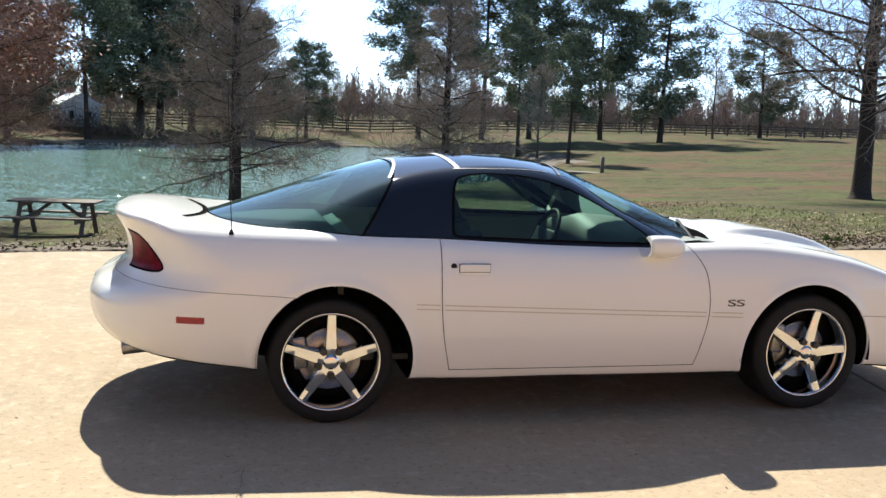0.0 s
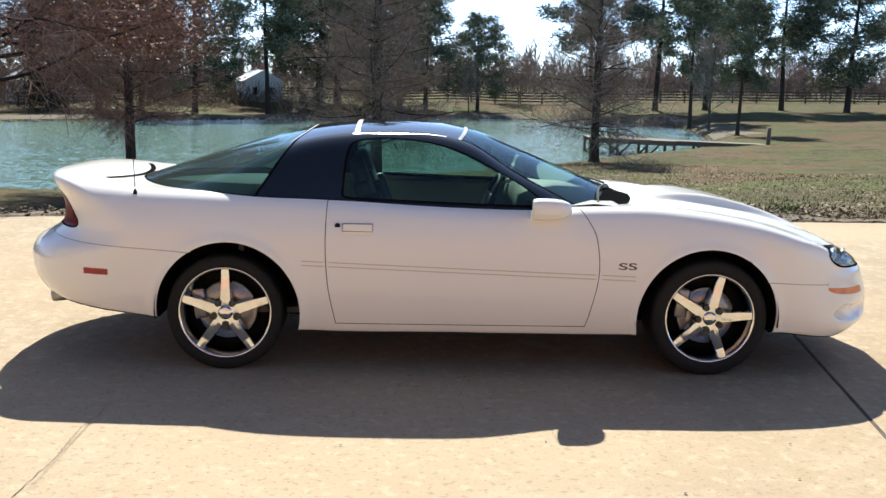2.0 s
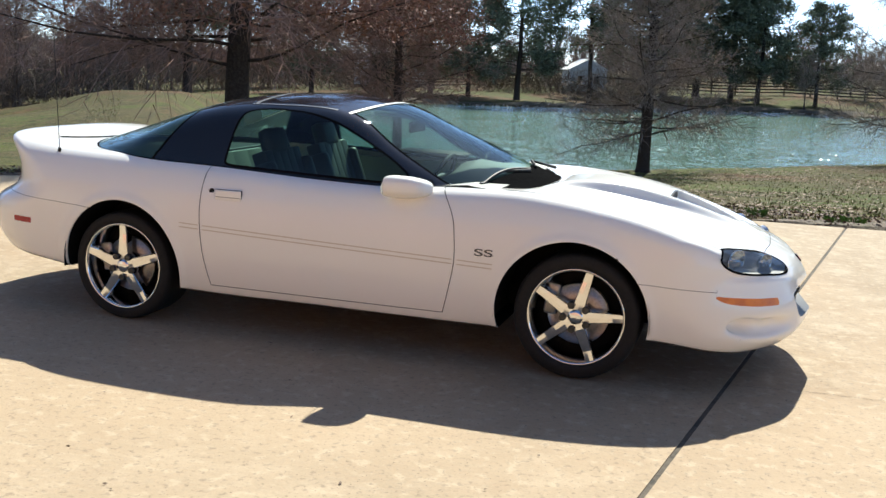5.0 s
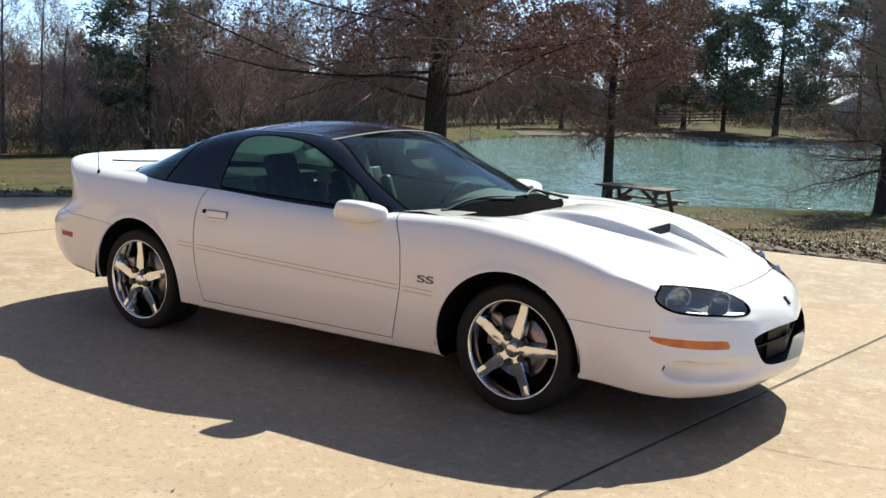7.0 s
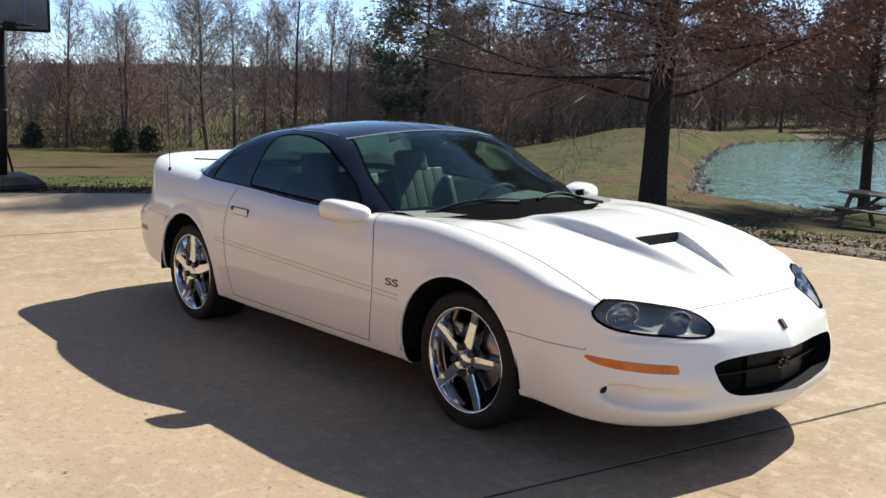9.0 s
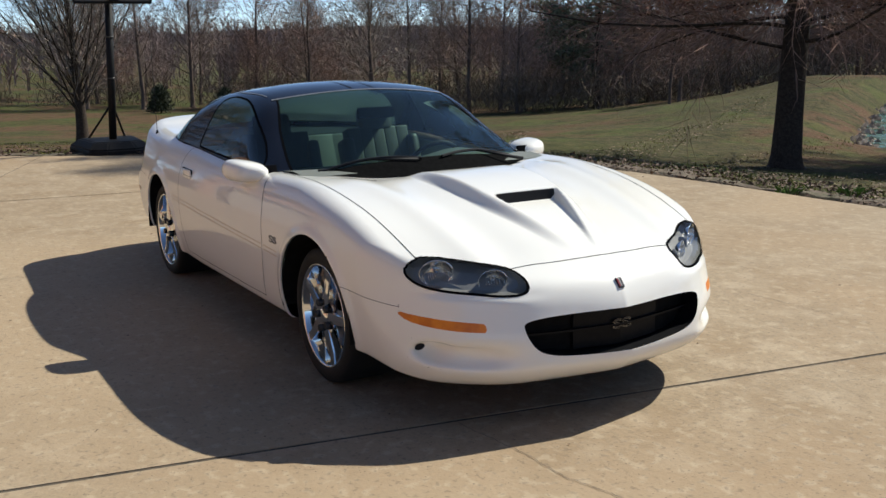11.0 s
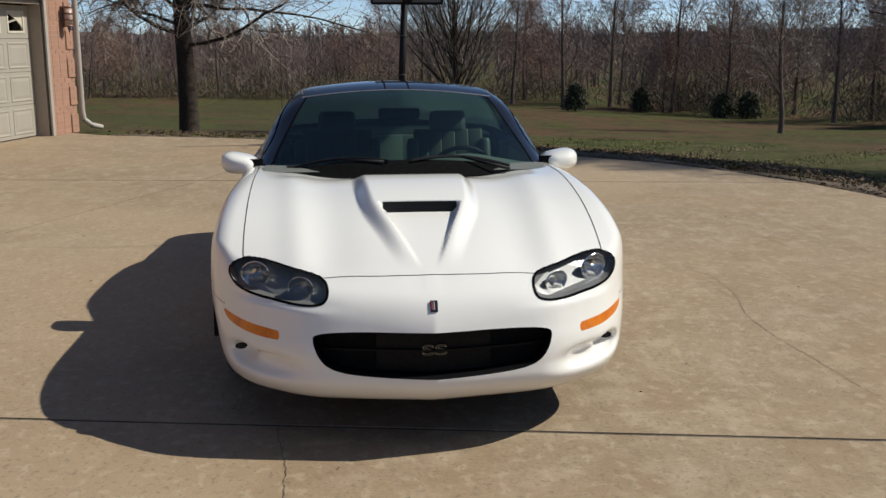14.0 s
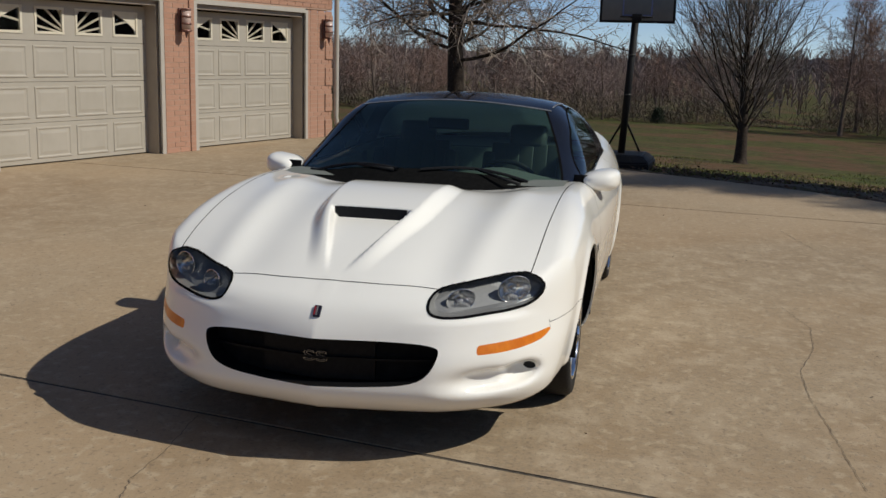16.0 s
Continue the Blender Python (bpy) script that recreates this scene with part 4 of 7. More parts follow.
EDGES = [
    (lambda p: (cabin(*p.T) - lower_body(*p.T)) * 0.7, lambda p: p[:, 2] > 0.8),
    (lambda p: np.hypot(p[:, 0] - ARCH[0][0], p[:, 2] - ARCH[0][1]) - ARCH[0][2], lambda p: np.abs(p[:, 1]) > 0.6),
    (lambda p: np.hypot(p[:, 0] - ARCH[1][0], p[:, 2] - ARCH[1][1]) - ARCH[1][2], lambda p: np.abs(p[:, 1]) > 0.6),
    (lambda p: p[:, 0] - door_front(p[:, 2]), lambda p: (np.abs(p[:, 1]) > 0.75) & (p[:, 2] > 0.24) & ~is_cabin(p)),
    (lambda p: p[:, 0] - door_rear(p[:, 2]), lambda p: (np.abs(p[:, 1]) > 0.75) & (p[:, 2] > 0.24) & ~is_cabin(p)),
    (lambda p: p[:, 2] - 0.268, lambda p: (np.abs(p[:, 1]) > 0.8) & (p[:, 0] > 0.38) & (p[:, 0] < 2.2)),
    (lambda p: p[:, 2] - underside(p[:, 0]) - 0.012, lambda p: p[:, 2] < 0.42),
    (lambda p: p[:, 1] - hood_side(p[:, 0]), lambda p: (p[:, 0] > 1.9) & (p[:, 0] < 3.24) & (p[:, 2] > 0.6)),
    (lambda p: p[:, 0] - hood_front(p[:, 1]), lambda p: (p[:, 1] < 0.43) & (p[:, 2] > 0.6) & (p[:, 0] > 3.1)),
    (lambda p: p[:, 0] - 3.22, lambda p: (p[:, 1] > 0.72) & (p[:, 2] > 0.49) & (p[:, 2] < 0.66)),
    (lambda p: p[:, 2] - 0.522 + 0.06 * (p[:, 0] - 2.9), lambda p: (p[:, 0] > 2.85) & (p[:, 0] < 3.35) & (p[:, 1] > 0.6)),
    (lambda p: p[:, 2] - 0.632 + 0.05 * (p[:, 0] + 0.2), lambda p: (p[:, 0] < 0) & (p[:, 2] > 0.5)),
    (lambda p: shape_distance(p[:, 0], p[:, 2], WINDOW), lambda p: (p[:, 1] > 0.4) & is_cabin(p)),
    (lambda p: cabin_side(p[:, 2]) - 0.105 - p[:, 1], lambda p: is_cabin(p) & (p[:, 0] > 1.2)),
    (header, lambda p: is_cabin(p) & (p[:, 1] < 0.66)),
    (lambda p: p[:, 0] - sail_line(p[:, 2]), is_cabin),
    (lambda p: shape_distance(p[:, 1], p[:, 2], LAMP), lambda p: p[:, 0] > 3.1),
    (lambda p: shape_distance(p[:, 1], p[:, 2], SIGNAL), lambda p: p[:, 0] > 3.1),
    (lambda p: shape_distance(p[:, 1], p[:, 2], GRILLE), lambda p: p[:, 0] > 3.5),
    (lambda p: shape_distance(p[:, 0], p[:, 2], TAIL), lambda p: p[:, 0] < -0.7),
    (lambda p: shape_distance(p[:, 0], p[:, 2], MARKER), lambda p: (p[:, 0] < -0.5) & (p[:, 1] > 0.7)),
]


def panel_of(c, n):
    """The panel that each face belongs to."""
    x, y, z = c.T
    ay = np.abs(y)
    a = np.stack([x, ay, z], 1)
    out = np.full(len(c), "quarter_panel", dtype=object)
    top = is_cabin(c)
    out[(x > door_front(z))] = "front_fender"
    out[(x > door_rear(z)) & (x < door_front(z)) & (z > 0.268)] = "door"
    out[(z <= 0.268) & (x > 0) & (x < 2.5)] = "rocker_panel"
    out[(x < 0) & (z < 0.632 - 0.05 * (x + 0.2))] = "rear_bumper"
    out[(x < -0.45) & (ay < 0.74) & (z > 0.9)] = "spoiler"
    out[(x > 1.8) & (ay < hood_side(x)) & (z > 0.6) & (x < hood_front(ay)) & ~top] = "hood"
    out[((x > 2.7) & (z < 0.522 - 0.06 * (x - 2.9))) | ((x > 3.2) & (x > hood_front(ay)))] = "front_bumper"
    out[z < underside(x) + 0.012] = "underbody"
    out[top] = "roof"
    out[top & (shape_distance(x, z, WINDOW) < 0) & (ay > 0.4)] = "side_window"
    out[top & (header(a) > 0) & (ay < cabin_side(z) - 0.105)] = "windshield"
    out[top & (x < sail_line(z))] = "hatch_window"
    out[(x > 3.1) & (shape_distance(ay, z, LAMP) < 0)] = "headlight"
    out[(x > 3.1) & (shape_distance(ay, z, SIGNAL) < 0)] = "turn_signal"
    out[(x < -0.7) & (shape_distance(x, z, TAIL) < 0) & (ay > 0.45) & (z < 0.895)] = "tail_light"
    out[(x < -0.5) & (ay > 0.7) & (shape_distance(x, z, MARKER) < 0)] = "side_marker"
    out[(x > 3.5) & (shape_distance(y, z, GRILLE) < 0)] = ""
    for ax, az, r in ARCH:
        out[(ay > 0.5) & (np.hypot(x - ax, z - az) < r)] = ""
    return out


def ribbon(pairs, P, N, width, lift):
    """A narrow band laid over a chain of edges."""
    ways, seen = {}, {}
    for a, b in pairs:
        d = P[b] - P[a]
        for v in (a, b):
            w = ways.get(v)
            ways[v] = d if w is None else (w + d if np.dot(w, d) > 0 else w - d)
    verts, faces = [], []
    for a, b in pairs:
        d = P[b] - P[a]
        ids = []
        for v in (a, b):
            if v not in seen:
                s = np.cross(N[v], ways[v])
                s = s / max(np.linalg.norm(s), 1e-9) * width / 2
                seen[v] = len(verts)
                verts += [tuple(P[v] + s + N[v] * lift), tuple(P[v] - s + N[v] * lift)]
            same = np.dot(ways[v], d) > 0
            ids.append((seen[v], seen[v] + 1) if same else (seen[v] + 1, seen[v]))
        faces.append((ids[0][0], ids[0][1], ids[1][1], ids[1][0]))
    return verts, faces


def chains(pairs):
    """Splits edges into those that hang together."""
    head = {}

    def find(v):
        while head.setdefault(v, v) != v:
            v = head[v]
        return v
    for a, b in pairs:
        head[find(a)] = find(b)
    out = {}
    for a, b in pairs:
        out.setdefault(find(a), []).append((a, b))
    return [q for q in out.values() if len(q) > 4]


def build_body(car):
    P, Q, middle = car_surface()
    for dist, where in EDGES:
        d = dist(P)
        pick = (np.abs(d) < 0.72 * H) & where(P)
        p = P[pick]
        for _ in range(2):
            e = 0.001
            d = dist(p)
            g = np.stack([(dist(p + np.eye(3)[k] * e) - d) / e for k in range(3)], 1)
            p = p - (d / np.maximum((g * g).sum(1), 0.2))[:, None] * g
            p = settle(p, 1)
        P[pick] = p
    P[middle, 1] = 0
    # mirror
    n = len(P)
    twin = np.where(middle, np.arange(n), n + np.cumsum(~middle) - 1)
    P = np.concatenate([P, P[~middle] * (1, -1, 1)])
    Q = np.concatenate([Q, twin[Q][:, ::-1]])
    N, _ = normal_of(P)
    c = P[Q].mean(1)
    fn = N[Q].mean(1)
    flat_n = np.cross(P[Q[:, 2]] - P[Q[:, 0]], P[Q[:, 3]] - P[Q[:, 1]])
    if (flat_n * fn).sum() < 0:
        Q = Q[:, ::-1]
    kind = panel_of(c, fn)
    left = c[:, 1] > 0
    PAINTED = {"quarter_panel", "front_fender", "door", "rocker_panel", "rear_bumper", "spoiler", "hood", "front_bumper"}
    paired = {"quarter_panel", "front_fender", "door", "rocker_panel", "side_window", "headlight", "turn_signal", "tail_light", "side_marker"}
    mats = {"underbody": UNDERBODY, "roof": BLACK_PAINT, "side_window": GLASS_SIDE, "windshield": GLASS_FRONT, "hatch_window": GLASS_REAR, "headlight": GLASS_CLEAR, "turn_signal": AMBER,
            "tail_light": DARK_RED_LENS, "side_marker": RED_LENS}
    labels = {"hood": "white hood with a raised central air scoop", "roof": "glossy black roof and pillars", "windshield": "tinted windshield", "hatch_window": "dark tinted wraparound rear hatch glass",
              "headlight": "clear composite headlight lens", "turn_signal": "amber turn signal lens", "tail_light": "dark red tail lamp lens", "side_marker": "red side marker lamp",
              "underbody": "dark underbody", "side_window": "green-tinted side window", "spoiler": "low white rear spoiler"}
    made = {}
    for name in sorted(set(kind) - {""}):
        for sel in ((left, ~left) if name in paired else (np.ones(len(c), bool),)):
            q = Q[(kind == name) & sel]
            if not len(q):
                continue
            ids, inv = np.unique(q, return_inverse=True)
            me = mesh_of(name, P[ids].tolist(), inv.reshape(q.shape).tolist(), mats.get(name, PAINT), True, N[ids].tolist())
            ob = part(name, me, None, car, labels.get(name, ""))
            made.setdefault(name, []).append(ob)
            if name in ("windshield", "side_window", "hatch_window", "headlight"):
                ob.visible_shadow = name != "headlight"
    # edges between panels
    e = np.concatenate([Q[:, [k, (k + 1) % 4]] for k in range(4)])
    owner = np.tile(np.arange(len(Q)), 4)
    key = np.sort(e, 1)
    order = np.lexsort((key[:, 1], key[:, 0]))
    key, owner = key[order], owner[order]
    same = (key[1:] == key[:-1]).all(1)
    bands = {"gap": [], "seam": [], "seal": [], "lamp": [], "arch": [], "grille": [], "cowl": []}
    glassy = {"side_window", "windshield", "hatch_window"}
    for i in np.nonzero(same)[0]:
        a, b = kind[owner[i]], kind[owner[i + 1]]
        if a == b:
            continue
        pair = (int(key[i][0]), int(key[i][1]))
        m = (P[pair[0]] + P[pair[1]]) / 2
        if a == "" or b == "":
            (bands["grille"] if m[0] > 3.5 and abs(m[1]) < 0.5 else bands["arch"]).append(pair)
        elif a in PAINTED and b in PAINTED:
            if {a, b} == {"spoiler", "quarter_panel"} or ("rocker_panel" in (a, b) and "door" not in (a, b)):
                continue
            if {a, b} == {"front_fender", "front_bumper"} and abs(m[0] - 3.22) < 0.012 and m[2] > 0.515:
                continue
            bands["seam" if a.endswith("bumper") != b.endswith("bumper") and "hood" not in (a, b) else "gap"].append(pair)
        elif a in glassy or b in glassy:
            bands["seal"].append(pair)
        elif "headlight" in (a, b) or "tail_light" in (a, b):
            bands["lamp"].append(pair)
        elif "roof" in (a, b):
            bands["cowl"].append(pair)
    for key_name, name, width, lift, mat, label in (("gap", "panel_gap", 0.0036, 0.0012, GAP, "dark gap between body panels"), ("seam", "bumper_seam", 0.0024, 0.0012, SEAM, "fine grey seam along the bumper"), ("seal", "window_seal", 0.013, 0.0012, TRIM, "black rubber window seal"),
                                                    ("lamp", "lamp_seal", 0.011, 0.0015, TRIM, "black lamp surround"), ("cowl", "roof_seal", 0.010, 0.0012, TRIM, "black rubber seal")):
        groups = [bands[key_name]] if key_name == "gap" else chains(bands[key_name])
        for group in groups:
            v, f = ribbon(group, P, N, width, lift)
            part(name, mesh_of(name, v, f, mat), None, car, label)
    # turned-in lips of the wheel arches and the mouth of the grille
    v, f = [], []
    for a, b in bands["arch"]:
        s = -1 if P[a][1] > 0 else 1
        i = len(v)
        for q in (a, b):
            v += [tuple(P[q]), tuple(P[q] + (0, s * 0.010, 0))]
        f.append((i, i + 1, i + 3, i + 2))
    part("arch_lip", mesh_of("arch_lip", v, f, PAINT), None, car)
    v, f = [], []
    for a, b in bands["grille"]:
        i = len(v)
        for q in (a, b):
            v += [tuple(P[q]), tuple(P[q] + (-0.03, 0, 0)), tuple(P[q] * (1, 0.97, 1) + (-0.11, 0, 0))]
        f += [(i, i + 1, i + 4, i + 3), (i + 1, i + 2, i + 5, i + 4)]
    part("grille_mouth", mesh_of("grille_mouth", v, f, GRILLE_BLACK), None, car, "black recessed grille mouth")
    return made


def reach(lo, hi, at):
    """Bisection along lines: how far the car's body goes."""
    size = np.shape(at(0.0)[0])
    lo, hi = np.full(size, lo), np.full(size, hi)
    for _ in range(17):
        mid = (lo + hi) / 2
        within = car_shape(*at(mid)) < 0
        lo, hi = np.where(within, mid, lo), np.where(within, hi, mid)
    return lo if lo.size > 1 else float(lo[0])


def skin_y(x, z, low=0.3):
    """Half width of the car at a place on its side."""
    return reach(low, 1.05, lambda v: (np.atleast_1d(x), v, np.atleast_1d(z)))


def skin_x(y, z):
    return reach(2.6, 3.9, lambda v: (v if np.ndim(v) else np.atleast_1d(y) * 0, np.atleast_1d(y), np.atleast_1d(z)))


def skin_z(x, y, low=0.4):
    return reach(low, 1.5, lambda v: (np.atleast_1d(x), np.atleast_1d(y), v))


def smooth_bm(bm):
    for f in bm.faces:
        f.smooth = True
    return bm


def build_wheel(car, x, y, s, turn):
    """A wheel; s is the side it faces."""
    wheel = new("wheel")
    wheel.parent = car
    z = 0.307 if x < 1 else 0.317
    wheel.location, wheel.rotation_euler = (x, y, z), (0, radians(turn), 0)
    wheel.scale = (1, s, 1)
    tagged(wheel, "polished five-spoke alloy wheel with a black tyre")
    v, f = lathe([(0.225, -0.125), (0.236, -0.132), (0.27, -0.139), (0.302, -0.137), (0.317, -0.125), (0.322, -0.10), (0.323, 0.0), (0.322, 0.10), (0.317, 0.125), (0.302, 0.137), (0.27, 0.139), (0.243, 0.134), (0.234, 0.120)], 72)
    fit_r = (z - 0.2405) / (0.323 - 0.2405)
    v = [(p[0] * k, p[1], p[2] * k) for p in v for k in ((0.2405 + (math.hypot(p[0], p[2]) - 0.2405) * fit_r) / math.hypot(p[0], p[2]),)]
    part("tyre", mesh_of("tyre", v, f, TYRE, True), None, wheel, "black rubber tyre")
    v, f = lathe([(0.2405, 0.131), (0.2425, 0.135), (0.2395, 0.137), (0.233, 0.134), (0.229, 0.127), (0.2265, 0.117), (0.219, 0.10), (0.205, 0.03), (0.20, -0.08), (0.215, -0.12)], 72)
    part("rim", mesh_of("rim", v, f, CHROME, True), None, wheel, "bright chromed rim")
    for k in range(5):
        a = math.radians(90 + 72 * k)
        bm = bmesh.new()
        rows = []
        for r, w, y0, dy in ((0.028, 0.028, 0.126, 0.003), (0.065, 0.0300, 0.128, 0.004), (0.12, 0.0272, 0.125, 0.005), (0.18, 0.0240, 0.121, 0.005), (0.236, 0.0215, 0.127, 0.004)):
            depth = 0.04
            rows.append([bm.verts.new(Matrix.Rotation(-a, 4, "Y") @ Vector((r, yy, ww))) for ww, yy in ((-w - 0.004, y0 - depth), (-w, y0 - 0.003), (-w * 0.86, y0 + dy * 0.8), (0, y0 + dy), (w * 0.86, y0 + dy * 0.8), (w, y0 - 0.003), (w + 0.004, y0 - depth))])
        for p, q in zip(rows, rows[1:]):
            for i in range(6):
                bm.faces.new((p[i], p[i + 1], q[i + 1], q[i]))
        bmesh.ops.recalc_face_normals(bm, faces=bm.faces)
        part("spoke", bm, CHROME, wheel)
        nut = rod_bm((0.063 * math.cos(a), 0.115, -0.063 * math.sin(a)), (0.063 * math.cos(a), 0.147, -0.063 * math.sin(a)), 0.0205, 0.017, 12)
        part("lug_nut", nut, NUT, wheel, "dark polished lug nut")
    v, f = lathe([(0.074, 0.085), (0.074, 0.112), (0.068, 0.118), (0.040, 0.124), (0.034, 0.1345), (0.022, 0.138), (0.0005, 0.139)], 40)
    part("hub_cap", mesh_of("hub_cap", v, f, CHROME, True), None, wheel, "polished hub cap")
    v, f = lathe([(0.07, 0.055), (0.152, 0.055), (0.154, 0.05), (0.154, 0.032), (0.07, 0.03)], 48)
    part("brake_disc", mesh_of("brake_disc", v, f, STEEL, True), None, wheel, "bare steel brake disc")
    bm = bmesh.new()
    box(bm, (0.07, 0.06, 0.16), (-0.145, 0.04, 0.03), Matrix.Rotation(radians(-8), 4, "Y"), 0.015)
    part("brake_caliper", smooth_bm(bm), STEEL, wheel, "grey brake caliper")
    v, f = lathe([(0.001, -0.02), (0.205, -0.02)], 40)
    part("backing_plate", mesh_of("backing_plate", v, f, UNDERBODY), None, wheel)
    return wheel


def build_seat(car, x, y, wide, name, mat, head=True, z0=0.36, h=0.66):
    seat = new(name)
    seat.parent = car
    seat.location = (x, y, z0)
    tagged(seat, "grey leather bucket seat with pleated stitching")
    part("cushion", smooth_bm(box_bm((0.50, wide, 0.15), (0.05, 0, 0), None, 0.05)), mat, seat)
    lean = Matrix.Rotation(radians(-20), 4, "Y")
    bm = bmesh.new()
    for k in range(5):
        box(bm, (0.09, wide / 5.2, h * 0.86), (-0.24, (k - 2) * wide / 5.7, h * 0.52), lean, 0.012)
    for s in (-1, 1):
        box(bm, (0.15, 0.075, h * 0.80), (-0.21, s * wide * 0.47, h * 0.46), lean, 0.03)
    part("backrest", smooth_bm(bm), mat, seat)
    if head:
        part("headrest", smooth_bm(box_bm((0.085, wide * 0.48, 0.17), (-0.345, 0, h - 0.005), lean, 0.04)), mat, seat)
    return seat


def text_part(name, body, size, mat, parent, m, depth=0.003, label="", stretch=1.0, swell=None):
    cu = bpy.data.curves.new(name, "FONT")
    cu.body, cu.size, cu.extrude, cu.align_x, cu.align_y = body, size, depth, "CENTER", "CENTER"
    cu.offset = size * 0.012 if swell is None else swell
    ob = bpy.data.objects.new(name, cu)
    scene.collection.objects.link(ob)
    bpy.context.view_layer.update()
    me = bpy.data.meshes.new_from_object(ob.evaluated_get(bpy.context.evaluated_depsgraph_get()))
    bpy.data.objects.remove(ob)
    me.materials.clear()
    me.materials.append(mat)
    me.transform(Matrix.Diagonal((stretch, 1, 1, 1)))
    out = part(name, me, None, parent, label)
    out.matrix_basis = m
    return out


def build_car():
    car = thing("car", Matrix(), "white two-door sports coupe with black roof, parked on the concrete drive", "car")
    build_body(car)
    for x in WHEELS_X:
        for s in (-1, 1):
            build_wheel(car, x, s * 0.742, s, {(0.0, -1): 0, (2.568, -1): 14}.get((x, s), 20))
    # wheel wells
    for ax, az, r in ARCH:
        for s in (-1, 1):
            v, f = [], []
            n = 24
            for k in range(n + 1):
                a = math.radians(-6 + 192 * k / n)
                for yy in (0.56, 0.70, 0.91):
                    v.append((ax + (r + 0.008) * math.cos(a), s * yy, az + (r + 0.008) * math.sin(a)))
            for k in range(n):
                for j in range(2):
                    f.append((3 * k + j, 3 * k + j + 1, 3 * k + 4 + j, 3 * k + 3 + j))
            v.append((ax, s * 0.56, az - 0.1))
            f += [(3 * k, 3 * k + 3, len(v) - 1) for k in range(n)]
            part("wheel_well", mesh_of("wheel_well", v, f, UNDERBODY), None, car, "black wheel well liner")
    # interior
    part("cabin_floor", box_bm((2.3, 1.5, 0.03), (1.0, 0, 0.30)), DARK_LEATHER, car)
    part("firewall", box_bm((0.03, 1.5, 0.5), (2.12, 0, 0.56)), BLACK_PLASTIC, car)
    part("luggage_shelf", box_bm((0.86, 1.46, 0.04), (-0.36, 0, 0.875), None, 0.015), DARK_LEATHER, car)
    part("parcel_panel", box_bm((0.03, 1.4, 0.5), (0.06, 0, 0.58)), DARK_LEATHER, car)
    for s in (-1, 1):
        bm = bmesh.new()
        box(bm, (1.36, 0.03, 0.52), (1.2, s * 0.795, 0.60), None, 0.01)
        box(bm, (0.80, 0.09, 0.06), (1.1, s * 0.76, 0.66), None, 0.025)
        part("door_card", smooth_bm(bm), LEATHER, car, "grey leather inner door panel")
        part("rear_side_trim", box_bm((0.14, 0.03, 0.55), (0.49, s * 0.76, 0.60), None, 0.01), LEATHER, car)
        # front seats darker than the rear one: roof shade put into their colour
        build_seat(car, 1.02, s * 0.36, 0.50, "front_seat", SHADED_LEATHER if s > 0 else DARK_LEATHER)
    build_seat(car, 0.42, 0, 1.1, "rear_seat", LEATHER, False, 0.42, 0.50)
    bm = bmesh.new()
    rows = []
    for y in np.linspace(-0.74, 0.74, 21):
        brow = 0.05 * math.exp(-((y - 0.36) / 0.2) ** 2)
        rows.append([bm.verts.new((px, y, pz)) for px, pz in ((2.1, 0.89), (1.95, 0.905), (1.72, 0.885 + brow), (1.62, 0.86 + brow), (1.60, 0.80), (1.66, 0.62), (1.78, 0.50))])
    for a, b in zip(rows, rows[1:]):
        for i in range(6):
            bm.faces.new((a[i], b[i], b[i + 1], a[i + 1]))
    part("dashboard", smooth_bm(bm), DASH, car, "grey moulded dashboard")
    part("console", smooth_bm(box_bm((1.0, 0.22, 0.24), (1.35, 0, 0.44), None, 0.04)), DARK_LEATHER, car)
    wheel = new("steering_wheel")
    wheel.parent = car
    wheel.matrix_basis = Matrix.Translation((1.46, 0.36, 0.78)) @ Matrix.Rotation(radians(-65), 4, "Y")
    v, f = [], []
    for i in range(36):
        for j in range(8):
            a, b = 2 * math.pi * i / 36, 2 * math.pi * j / 8
            v.append(((0.185 + 0.014 * math.cos(b)) * math.cos(a), (0.185 + 0.014 * math.cos(b)) * math.sin(a), 0.014 * math.sin(b)))
            f.append((i * 8 + j, (i + 1) % 36 * 8 + j, (i + 1) % 36 * 8 + (j + 1) % 8, i * 8 + (j + 1) % 8))
    part("wheel_ring", mesh_of("wheel_ring", v, f, BLACK_PLASTIC, True), None, wheel, "black steering wheel rim")
    part("wheel_centre", smooth_bm(box_bm((0.12, 0.34, 0.04), (0, 0, -0.01), None, 0.015)), BLACK_PLASTIC, wheel)
    part("rear_view_mirror", smooth_bm(box_bm((0.03, 0.24, 0.065), (1.42, 0.0, 1.135), None, 0.014)), BLACK_PLASTIC, car, "black rear-view mirror")
    # door mirrors
    for s in (-1, 1):
        mirror = new("door_mirror")
        mirror.parent = car
        mirror.location = (1.66, s * 0.80, 0.885)
        tagged(mirror, "white teardrop door mirror")
        bm = bmesh.new()
        bmesh.ops.create_uvsphere(bm, u_segments=32, v_segments=20, radius=1)
        for v in bm.verts:
            x, y, z = v.co
            x, y, z = (math.copysign(abs(q) ** 0.75, q) for q in (x, y, z))
            back = 0.095 if x < 0 else 0.15
            v.co = Vector((x * back - 0.035 + 0.05 * (1 - y) * 0.5, s * (y * 0.105 + 0.092), z * (0.056 + 0.009 * y) + 0.008 * y + 0.004))
            if x < -0.45:
                v.co.x = max(v.co.x, -0.085 + 0.05 * (1 - y) * 0.5)
        bmesh.ops.recalc_face_normals(bm, faces=bm.faces)
